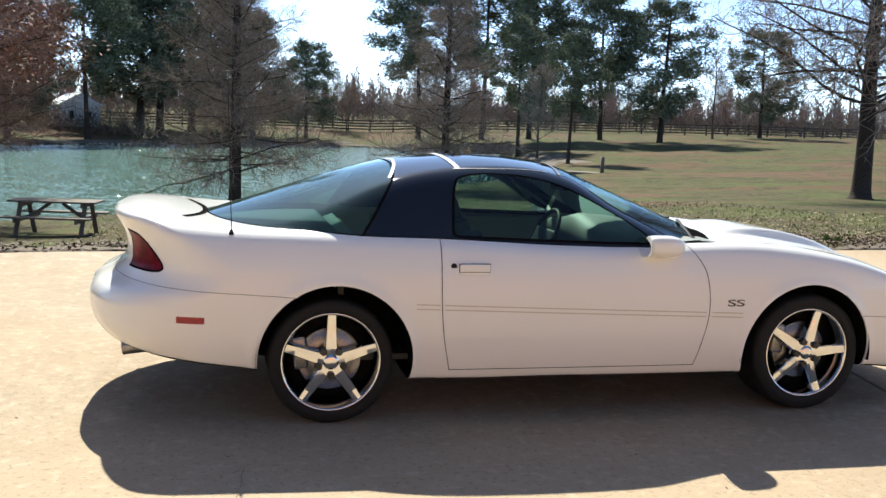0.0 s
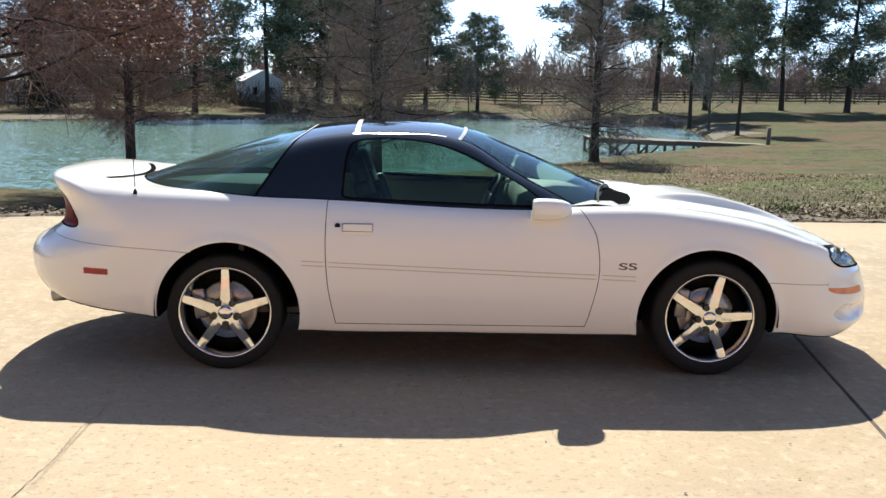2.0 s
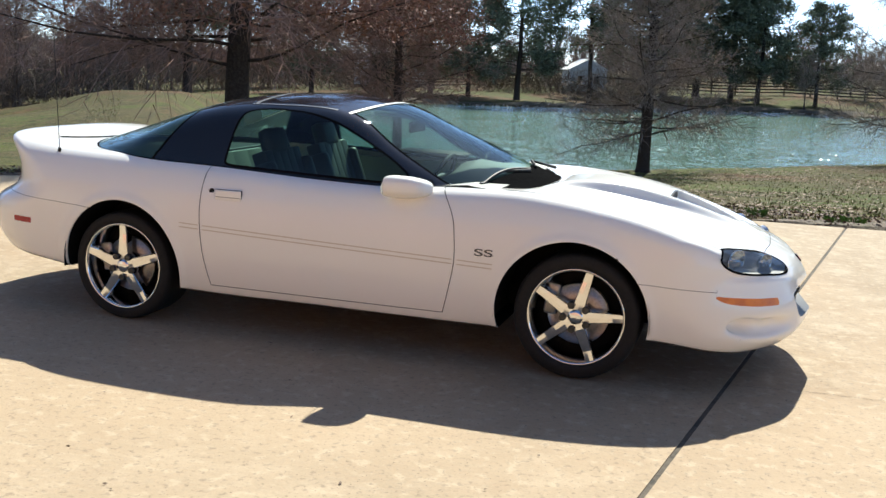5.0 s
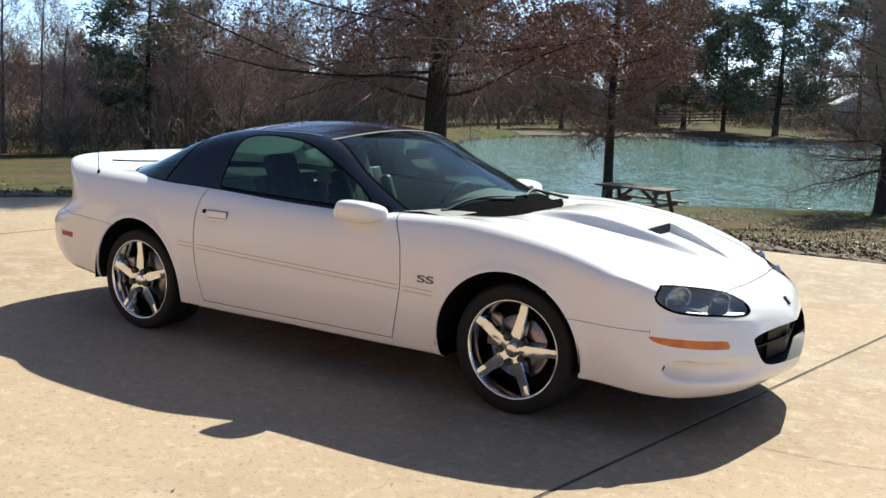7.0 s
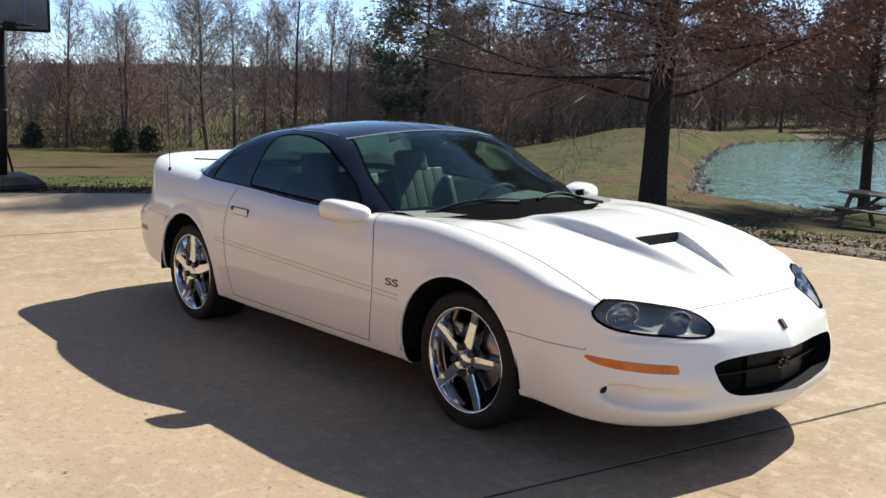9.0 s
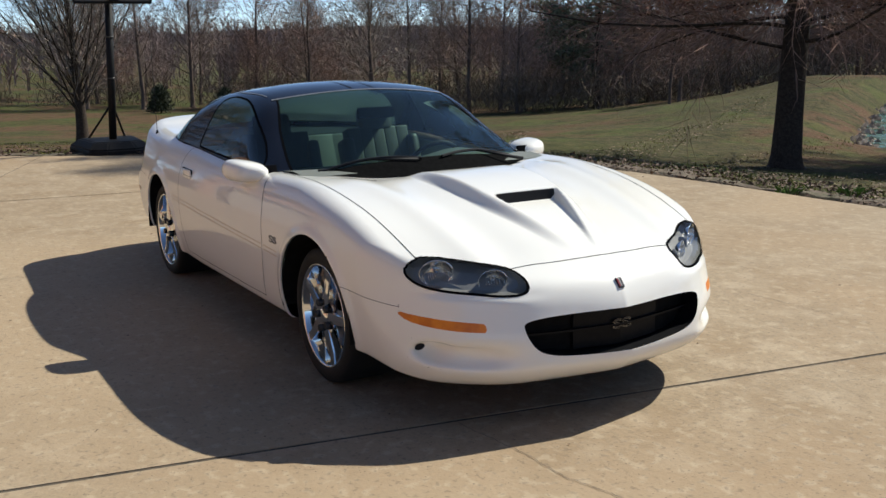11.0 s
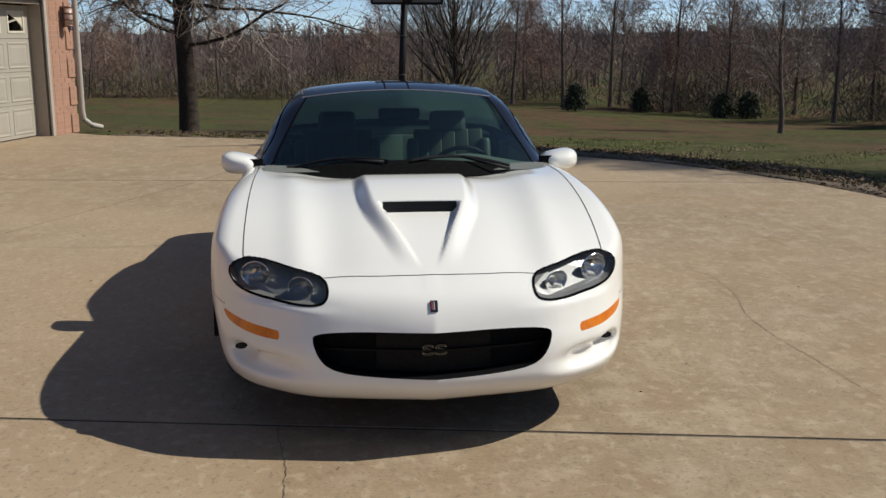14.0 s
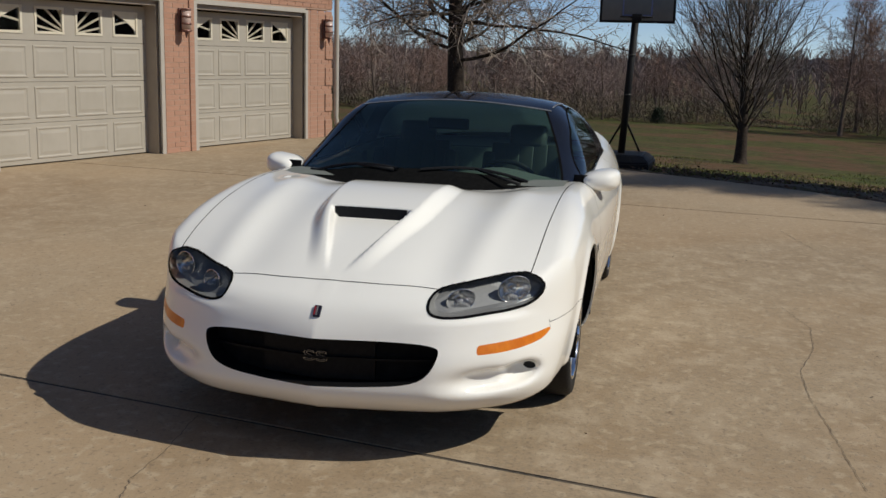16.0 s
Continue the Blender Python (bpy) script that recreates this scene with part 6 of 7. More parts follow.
cypress = tree("cypress_tree", 21, 9.6, 0.20, CYPRESS, BARK, TWIG, "bare conical cypress standing at the pond's edge", single=True, thin=0.006)
plant(cypress, 0.14, 26.13, 0, first=True)
plant(cypress, 9.07, 35.9, 130, 1.0)
side_oak = tree("shade_tree", 31, 11.5, 0.29, SHADE, BARK, TWIG, "large bare shade tree standing on the lawn", leaf=(LEAF_RUST, 0.08, 2, 0.16, lambda p: p.z > 2.5), single=True, thin=0.008)
plant(side_oak, 19.04, 21.76, 40, first=True)
plant(side_oak, -17.08, -3.9, 200, 0.82)
vase = tree("vase_shaped_tree", 41, 4.6, 0.19, VASE, BARK, PALE_TWIG, "bare vase-shaped tree with pale upright branches", single=True, thin=0.007)
plant(vase, -25.24, 3.42, 0, first=True)
wild = [tree("bare_tree", 50 + k, 9.0 + 1.6 * k, 0.15 + 0.02 * k, WILD, FAR_BARK, (TWIG, TWIG_RED, FAR_TWIG)[k], "bare winter tree at the edge of the field", thin=0.014) for k in range(3)]
plant(wild[0], -44.2, 23.0, 0, first=True)
plant(wild[1], -74.5, 31.7, 0, first=True)
plant(wild[2], -60.0, 39.0, 0, first=True)
forest = [tree("forest_tree", 150 + k, 10.0, 0.13, FOREST, FAR_BARK, (TWIG_RED, FAR_TWIG, TWIG_RED, FAR_TWIG)[k], "slender bare tree in the winter woods", thin=0.021) for k in range(4)]
for k in range(4):
    plant(forest[k], -98 - 3 * k, -30 + 17 * k, 90 * k, first=True)
tall_pine = pine("pine_tree", 61, 15, 0.24, 0.36, 3.6, "tall pine with a bare lower trunk and dark needle clumps")
broad_pine = pine("pine_tree", 62, 13, 0.28, 0.16, 4.3, "broad pine with dark green needles")
plant(tall_pine, 36.9, 88.4, 0, first=True)
plant(broad_pine, 41.5, 84.5, 0, first=True)
# pines and bare trees beyond the pond and along the board fence
for src, x, y, turn, size in ((tall_pine, 24.7, 76.2, 40, 0.75), (wild[0], 24.1, 69.0, 0, 0.7), (tall_pine, 22.1, 56.6, 100, 0.55), (tall_pine, 31, 93, 80, 1.1), (tall_pine, 26.5, 95, 200, 1.2), (tall_pine, 20.5, 98, 290, 1.15),
                              (wild[0], 14, 104.5, 30, 0.5), (wild[1], 51, 92, 60, 0.8), (broad_pine, 60, 98, 140, 0.9), (wild[0], 7.7, 95, 10, 0.5), (broad_pine, 3.4, 97, 70, 0.9), (broad_pine, 8.8, 98, 250, 0.72),
                              (broad_pine, -5.6, 98, 10, 1.4), (broad_pine, -16, 78, 120, 0.95), (tall_pine, -10.8, 84, 20, 0.95), (broad_pine, -34, 76, 80, 0.8), (wild[2], -30, 80, 0, 0.9), (wild[1], -37, 70, 40, 0.8),
                              (tall_pine, -38, 62, 170, 1.0), (broad_pine, -53.2, 46.2, 33, 1.0), (wild[1], -33, 34.6, 88, 0.62), (wild[2], -46, 52, 70, 0.9), (wild[0], -41, 47, 120, 0.9), (wild[1], -60, 42, 10, 1.0),
                              (wild[2], -64, 36, 200, 0.9), (wild[0], -66, 40, 80, 1.1), (broad_pine, -7.6, 100, 77, 1.45), (broad_pine, -2.6, 100, 160, 1.25), (broad_pine, 0.8, 101, 280, 1.05), (broad_pine, -25, 82, 310, 0.9), (broad_pine, -21, 80.5, 200, 0.75), (broad_pine, -29, 86, 95, 0.85),
                              (wild[1], -42, 58, 15, 0.95), (wild[0], -47, 60, 240, 1.1), (wild[2], -40, 66, 300, 1.0), (wild[1], -50, 50, 150, 1.0), (wild[0], -56, 50, 20, 1.15), (wild[2], -48, 45, 260, 0.85), (wild[1], -44, 64, 100, 1.0),
                              (wild[1], -80, 29, 30, 1.1), (wild[2], -84, 20, 130, 1.05), (wild[0], -90, 27, 230, 1.2), (wild[1], -88, 16, 75, 1.05), (wild[2], -86, 25, 10, 1.1), (wild[0], -77, 39, 100, 1.25), (wild[2], -95, 8, 55, 0.9), (wild[1], -98, 19, 160, 1.1), (wild[0], -82, 35, 310, 1.15), (wild[1], -68, 43, 210, 1.05), (wild[2], -52, 38, 310, 0.7), (wild[1], -39, 41, 15, 0.75)):
    plant(src, x, y, turn, size)
rng = random.Random(77)


def brush_edge(u):
    """A place along the line where the mown field ends and the woods begin."""
    pts = [(-100, -105), (-95, -60), (-94, -32), (-92, -8), (-95, 12), (-90, 22), (-78, 26.5), (-72, 35), (-62, 36), (-52, 36), (-44, 39), (-38, 45), (-36, 58)]
    lens = [math.hypot(b[0] - a[0], b[1] - a[1]) for a, b in zip(pts, pts[1:])]
    want = u * sum(lens)
    for (a, b), ln in zip(zip(pts, pts[1:]), lens):
        if want <= ln:
            k = want / ln
            return a[0] + (b[0] - a[0]) * k, a[1] + (b[1] - a[1]) * k, (b[1] - a[1]) / ln, -(b[0] - a[0]) / ln
        want -= ln
    return pts[-1][0], pts[-1][1], 1.0, 0.0


for k in range(130):
    x, y, nx, ny = brush_edge((k + rng.random()) / 130)
    back = rng.uniform(1.0, 30)
    plant(forest[rng.randrange(4)], x - nx * back, y - ny * back, rng.uniform(0, 360), rng.uniform(0.46, 0.74))
for k in range(34):
    u = (k + rng.random()) / 34
    plant(forest[rng.randrange(4)], -78 + 42 * u + rng.uniform(-4, 4), 55 + 45 * u + rng.uniform(-6, 8), rng.uniform(0, 360), rng.uniform(0.7, 1.0))
for k in range(64):
    plant(forest[rng.randrange(4)], -62 + 170 * (k + rng.random()) / 64, 108 + rng.uniform(0, 42), rng.uniform(0, 360), rng.uniform(0.45, 0.72))
shrub = cedar("cedar_shrub", 81, 1.9, 2.0, "dense dark cedar shrub on the field's edge")
plant(shrub, -72.7, 18.5, 0, first=True)
for x, y, s in ((-79, 25.8, 0.95), (-73.5, 31, 0.95), (-72.8, 33, 1.0), (-93, 0, 0.7), (-28, 78, 1.6)):
    plant(shrub, x, y, 57 * x, s)


def build_far_woods():
    """Bare woods that close the view: many thin rising stems and twigs."""
    rng = random.Random(91)
    verts, faces = [], []
    places = []
    for k in range(5200):
        a = rng.uniform(0, 6.283)
        r = 125 + 300 * rng.random() ** 1.5
        x, y = r * math.cos(a), r * math.sin(a)
        if (x > 60 and y < 60) or (y > 40 and r < 150 and x > -60):
            continue
        places.append((x, y, a, r))
    lie = ground_height([q[0] for q in places], [q[1] for q in places])
    for (x, y, a, r), z in zip(places, lie.tolist()):
        h = rng.uniform(5, 11)
        for j in range(26):
            u = rng.uniform(0.05, 0.75) if j else 0
            b = rng.uniform(0, 6.283)
            ln = h * (1 - u * 0.8) * (rng.uniform(0.2, 0.62) if j else 1)
            out = ln * rng.uniform(0.2, 0.9) if j else 0
            w = (0.05 + 0.06 * rng.random() if j else 0.12) * r / 170
            p, q = Vector((x, y, z + u * h)), Vector((x + out * math.cos(b), y + out * math.sin(b), z + u * h + ln * 0.8))
            t = Vector((-math.sin(a), math.cos(a), 0)) * w
            i = len(verts)
            verts += [tuple(p - t), tuple(p + t), tuple(q + t * 0.25), tuple(q - t * 0.25)]
            faces.append((i, i + 1, i + 2, i + 3))
    ob = new("far_woods", mesh_of("far_woods", verts, faces, FAR_TWIG))
    tagged(ob, "distant bare reddish-brown winter woods", "woods", kind="stuff")
    # undergrowth at the wood's edge
    spots = []
    for k in range(2600):
        x, y, nx, ny = brush_edge(rng.random())
        back = rng.uniform(0, 11)
        spots.append(Vector((x - nx * back, y - ny * back, rng.random() ** 1.5 * 2.0)))
    for k in range(900):
        u = rng.random()
        x, y = -80 + 50 * u + rng.uniform(-5, 5), 50 + 45 * u + rng.uniform(-8, 8)
        spots.append(Vector((x, y, rng.uniform(0, 1.6))))
    for k in range(2200):
        spots.append(Vector((rng.uniform(-70, 130), 107 + rng.uniform(0, 26), rng.uniform(0, 1.8))))
    for k in range(260):
        spots.append(Vector((rng.uniform(-24, -6), rng.uniform(88, 94), rng.uniform(0, 0.5))))
    for q, z in zip(spots, ground_height([q.x for q in spots], [q.y for q in spots]).tolist()):
        q.z += z
    # a haze of fine stems between the trunks
    stems = []
    for k in range(5200):
        x, y, nx, ny = brush_edge(rng.random())
        back = rng.uniform(2, 34)
        stems.append(Vector((x - nx * back, y - ny * back, 0.3 + 4.6 * rng.random() ** 1.2)))
    for k in range(2400):
        stems.append(Vector((rng.uniform(-60, 120), 110 + rng.uniform(0, 40), 0.3 + 4.4 * rng.random() ** 1.2)))
    for q, z in zip(stems, ground_height([q.x for q in stems], [q.y for q in stems]).tolist()):
        q.z += z
    v, f = scatter_cards(rng, stems, 1.0, 0.9, 9, -1.6, 0.022)
    tagged(new("thicket", mesh_of("thicket", v, f, FAR_TWIG)), "fine reddish-brown stems filling the winter woods", "thicket", kind="stuff")
    v, f = scatter_cards(rng, spots, 1.3, 0.7, 14, -1.2, 0.04)
    ob = new("undergrowth", mesh_of("undergrowth", v, f, BRUSH))
    tagged(ob, "tangled brown brush along the field's edge", "brush", kind="stuff")


build_far_woods()


def build_ridge():
    """The wooded skyline, too far to shift."""
    rng = random.Random(95)
    verts, faces = [], []
    n = 900
    for i in range(n + 1):
        a = 2 * math.pi * i / n
        r = 520 + 40 * math.sin(3 * a)
        x, y = r * math.cos(a), r * math.sin(a)
        base = 4.2 if x < 0 else 6.5
        h = base + 1.3 * math.sin(5 * a + 1) + 0.8 * math.sin(17 * a) + rng.uniform(-0.7, 0.7)
        verts += [(x, y, -12), (x, y, h)]
    faces = [(2 * i, 2 * i + 2, 2 * i + 3, 2 * i + 1) for i in range(n)]
    tagged(new("backdrop_ridge", mesh_of("backdrop_ridge", verts, faces, RIDGE)), "far wooded ridge along the horizon", "ridge", kind="structure")


build_ridge()


# ---- things round the drive ----
def build_hoop():
    hoop = thing("basketball_hoop", pose(-8.0, 0.55, gz(-8.0, 0.55), 0, 0, 0), "portable basketball hoop with a smoky backboard on a black base", "basketball hoop")
    bm = bmesh.new()
    pts = [(-0.55, -0.50), (0.45, -0.42), (0.58, -0.2), (0.58, 0.2), (0.45, 0.42), (-0.55, 0.50)]
    lo = [bm.verts.new((x, y, 0)) for x, y in pts]
    mid = [bm.verts.new((x * 1.0, y * 1.0, 0.11)) for x, y in pts]
    hi = [bm.verts.new((x * 0.75, y * 0.75, 0.21)) for x, y in pts]
    for a, b in ((lo, mid), (mid, hi)):
        for i in range(6):
            bm.faces.new((a[i], a[(i + 1) % 6], b[(i + 1) % 6], b[i]))
    bm.faces.new(hi)
    bmesh.ops.recalc_face_normals(bm, faces=bm.faces)
    bmesh.ops.bevel(bm, geom=list(bm.edges), offset=0.02, segments=2, affect="EDGES")
    part("base", bm, POLE, hoop, "black water-filled base")
    part("pole", rod_bm((0, 0, 0.10), (-0.02, 0.10, 2.25), 0.052, None, 14), POLE, hoop)
    for z in (1.05, 1.62):
        part("pole_collar", rod_bm((-0.01, 0.045 * z, z), (-0.01, 0.045 * z, z + 0.02), 0.055, None, 14), DARK_METAL, hoop)
    for s in (-1, 1):
        part("brace", rod_bm((-0.42, s * 0.28, 0.15), (0, 0.03, 0.72), 0.016, None, 8), POLE, hoop)
    board = part("backboard", smooth_bm(box_bm((0.035, 1.02, 0.72), (0.12, 0.12, 2.46), None, 0.012)), BOARD, hoop, "smoky acrylic backboard")
    bm = bmesh.new()
    for sy, sz, ly, lz in ((0, -1, 1.06, 0.035), (0, 1, 1.06, 0.035), (-1, 0, 0.035, 0.70), (1, 0, 0.035, 0.70)):
        box(bm, (0.05, ly, lz), (0.12, 0.12 + sy * 0.515, 2.46 + sz * 0.365), None, 0.008)
    part("board_frame", bm, POLE, board, "black frame")
    bm = bmesh.new()
    for sy, sz, ly, lz in ((0, -1, 0.40, 0.02), (0, 1, 0.40, 0.02), (-1, 0, 0.02, 0.36), (1, 0, 0.02, 0.36)):
        box(bm, (0.006, ly, lz), (0.142, 0.12 + sy * 0.20, 2.36 + sz * 0.18))
    part("target_square", bm, BOARD_LINE, board, "blue target square")
    v, f = [], []
    for i in range(32):
        for j in range(6):
            a, b = 2 * math.pi * i / 32, 2 * math.pi * j / 6
            v.append((0.39 + (0.225 + 0.009 * math.cos(b)) * math.cos(a), 0.12 + (0.225 + 0.009 * math.cos(b)) * math.sin(a), 2.15 + 0.009 * math.sin(b)))
            f.append((i * 6 + j, (i + 1) % 32 * 6 + j, (i + 1) % 32 * 6 + (j + 1) % 6, i * 6 + (j + 1) % 6))
    part("rim", mesh_of("rim", v, f, POLE, True), None, hoop, "dark steel rim")
    part("rim_bracket", box_bm((0.08, 0.14, 0.10), (0.16, 0.12, 2.15), None, 0.01), POLE, hoop)


build_hoop()


def build_table():
    x, y = -3.79, 17.05
    table = thing("picnic_table", pose(x, y, gz(x, y), 0, 0, -9), "weathered wooden picnic table on the grass by the pond", "picnic table")
    for k in range(5):
        part("top_board", box_bm((1.82, 0.135, 0.04), (0, (k - 2) * 0.15, 0.74), None, 0.006), OLD_WOOD, table)
    for s in (-1, 1):
        for k in range(2):
            part("bench_board", box_bm((1.82, 0.13, 0.04), (0, s * (0.62 + 0.145 * k), 0.44), None, 0.006), OLD_WOOD, table)
        part("bench_beam", box_bm((0.045, 1.62, 0.09), (s * 0.62, 0, 0.375), None, 0.005), OLD_WOOD, table)
        part("top_beam", box_bm((0.045, 0.72, 0.09), (s * 0.62, 0, 0.675), None, 0.005), OLD_WOOD, table)
        for q in (-1, 1):
            part("leg", box_bm((0.09, 0.045, 0.86), (s * 0.665, q * 0.42, 0.36), Matrix.Rotation(radians(q * 28), 4, "X"), 0.005), OLD_WOOD, table)
        part("diagonal_brace", box_bm((0.6, 0.045, 0.07), (s * 0.37, 0, 0.52), Matrix.Rotation(radians(s * 35), 4, "Y"), 0.004), OLD_WOOD, table)


build_table()


def build_dock():
    dock = thing("dock", Matrix(), "weathered wooden dock standing on braced posts in the pond", "dock")
    a, b = Vector((10.4, 45.2, -0.95)), Vector((19.5, 44.6, -1.12))
    d = (b - a)
    ux = d.normalized()
    uy = Vector((-ux.y, ux.x, 0)).normalized()
    plank = box_bm((0.135, 1, 0.035), (0, 0, 0), None, 0.004)
    me = bpy.data.meshes.new("plank")
    plank.to_mesh(me)
    plank.free()
    me.materials.append(OLD_WOOD)
    n = 60
    for k in range(n):
        u = (k + 0.5) / n
        p = a + d * u
        ob = part("plank", me, None, dock)
        ob.matrix_basis = Matrix.Translation(p) @ ux.to_track_quat("X", "Z").to_matrix().to_4x4() @ Matrix.Diagonal((1, 2.6 if u < 0.48 else 1.3, 1, 1))
    for s in (-1, 1):
        for u0, u1, w in ((0.0, 0.48, 1.24), (0.48, 1.0, 0.6)):
            p, q = a + d * u0 + uy * s * w, a + d * u1 + uy * s * w
            part("stringer", box_bm(((q - p).length, 0.06, 0.2), (p + q) / 2 - Vector((0, 0, 0.12)), ux.to_track_quat("X", "Z").to_matrix().to_4x4()), OLD_WOOD, dock)
    for u in (0.01, 0.16, 0.32, 0.47, 0.62, 0.78, 0.92):
        w = 1.2 if u < 0.48 else 0.58
        for s in (-1, 1):
            p = a + d * u + uy * s * w
            part("dock_post", rod_bm((p.x, p.y, WATER_LEVEL - 0.8), (p.x, p.y, p.z - 0.02), 0.075, None, 10), OLD_WOOD, dock)
            if u < 0.40:
                q = a + d * (u + 0.075) + uy * s * w
                part("dock_brace", rod_bm((p.x, p.y, WATER_LEVEL - 0.1), (q.x, q.y, q.z - 0.15), 0.05, None, 6), OLD_WOOD, dock)
    chair = thing("dock_chair", Matrix.Translation(a + d * 0.15 + Vector((0, 0, 0.02))), "dark wooden chair standing on the dock", "chair")
    part("seat", box_bm((0.5, 0.5, 0.05), (0, 0, 0.40)), FENCE_WOOD, chair)
    part("backrest", box_bm((0.05, 0.5, 0.62), (0.26, 0, 0.70), Matrix.Rotation(radians(14), 4, "Y")), FENCE_WOOD, chair)
    for sx in (-1, 1):
        for sy in (-1, 1):
            part("leg", box_bm((0.05, 0.05, 0.40), (sx * 0.21, sy * 0.21, 0.20)), FENCE_WOOD, chair)
    post = thing("dock_end_post", Matrix.Translation((19.6, 44.4, gz(19.6, 44.4))), "short wooden post where the dock meets the grass", "post")
    part("post", rod_bm((0, 0, -0.3), (0, 0, 0.85), 0.11, 0.105, 12), OLD_WOOD, post)


build_dock()


def build_fence():
    fence = thing("board_fence", Matrix(), "dark four-board farm fence beyond the pond", "fence")
    post_me = bpy.data.meshes.new("fence_post")
    bm = box_bm((0.14, 0.14, 1.6), (0, 0, 0.55), None, 0.01)
    bm.to_mesh(post_me)
    bm.free()
    post_me.materials.append(FENCE_WOOD)
    rail_me = bpy.data.meshes.new("rail")
    bm = box_bm((1, 0.035, 0.13), (0, 0, 0))
    bm.to_mesh(rail_me)
    bm.free()
    rail_me.materials.append(FENCE_WOOD)
    line = [(-34, 88), (-22, 97), (-6, 103), (6, 104), (24, 104), (40, 104), (62, 104), (92, 104)]
    spots = []
    for (ax, ay), (bx, by) in zip(line, line[1:]):
        n = max(1, round(math.hypot(bx - ax, by - ay) / 2.6))
        spots += [(ax + (bx - ax) * i / n, ay + (by - ay) * i / n) for i in range(n)]
    for (ax, ay), (bx, by) in zip(spots, spots[1:]):
        za, zb = gz(ax, ay), gz(bx, by)
        ob = part("fence_post", post_me, None, fence)
        ob.location = (ax, ay, za)
        p, q = Vector((ax, ay - 0.09, za)), Vector((bx, by - 0.09, zb))
        for h in (0.28, 0.58, 0.88, 1.18):
            ob = part("rail", rail_me, None, fence)
            ob.matrix_basis = Matrix.Translation((p + q) / 2 + Vector((0, 0, h))) @ (q - p).to_track_quat("X", "Z").to_matrix().to_4x4() @ Matrix.Diagonal(((q - p).length, 1, 1, 1))


build_fence()


def build_shed(name, x, y, turn, size, wall, label):
    w, d, h = size
    shed = thing(name, pose(x, y, gz(x, y) - 0.1, 0, 0, turn), label, "building")
    part("wall", box_bm((w, d, h), (0, 0, h / 2)), wall, shed)
    bm = bmesh.new()
    e, r = 0.25, h + w * 0.28
    v = [bm.verts.new(p) for p in ((-w / 2 - e, -d / 2 - e, h - 0.1), (0, -d / 2 - e, r), (w / 2 + e, -d / 2 - e, h - 0.1), (-w / 2 - e, d / 2 + e, h - 0.1), (0, d / 2 + e, r), (w / 2 + e, d / 2 + e, h - 0.1))]
    for f in ((0, 1, 4, 3), (1, 2, 5, 4), (0, 2, 1), (3, 4, 5), (0, 3, 5, 2)):
        bm.faces.new([v[i] for i in f])
    bmesh.ops.recalc_face_normals(bm, faces=bm.faces)
    part("roof", bm, WHITE_SIDING, shed, "pale metal roof")
    for s in (-1, 1):
        window = part("window", box_bm((0.45, 0.06, 0.75), (s * w * 0.22, -d / 2 - 0.01, h * 0.52)), TAUPE, shed, "dark window")
        part("pane", box_bm((0.36, 0.03, 0.66), (s * w * 0.22, -d / 2 - 0.04, h * 0.52)), UNDERBODY, window)


build_shed("shed", -13.2, 95, 20, (3.6, 4.6, 2.1), WHITE_SIDING, "small white gabled shed across the pond")
build_shed("farmhouse", -35, 98, 35, (5.5, 9, 2.3), WHITE_SIDING, "pale farmhouse half hidden by trees across the pond")
build_shed("barn", -168, 88, 60, (3.4, 4.6, 2.3), BARN_RED, "small red barn far across the fields")


def along_edge(u):
    """A place along the drive's lawn edge and the way outwards."""
    pts = DRIVE_EDGE[1:]
    lens = [math.hypot(b[0] - a[0], b[1] - a[1]) for a, b in zip(pts, pts[1:])]
    want = min(u, 0.99999) * sum(lens)
    for (a, b), ln in zip(zip(pts, pts[1:]), lens):
        if want <= ln:
            k = want / ln
            d = Vector((b[0] - a[0], b[1] - a[1])).normalized()
            return Vector((a[0] + (b[0] - a[0]) * k, a[1] + (b[1] - a[1]) * k)), Vector((d.y, -d.x))
        want -= ln
    return None


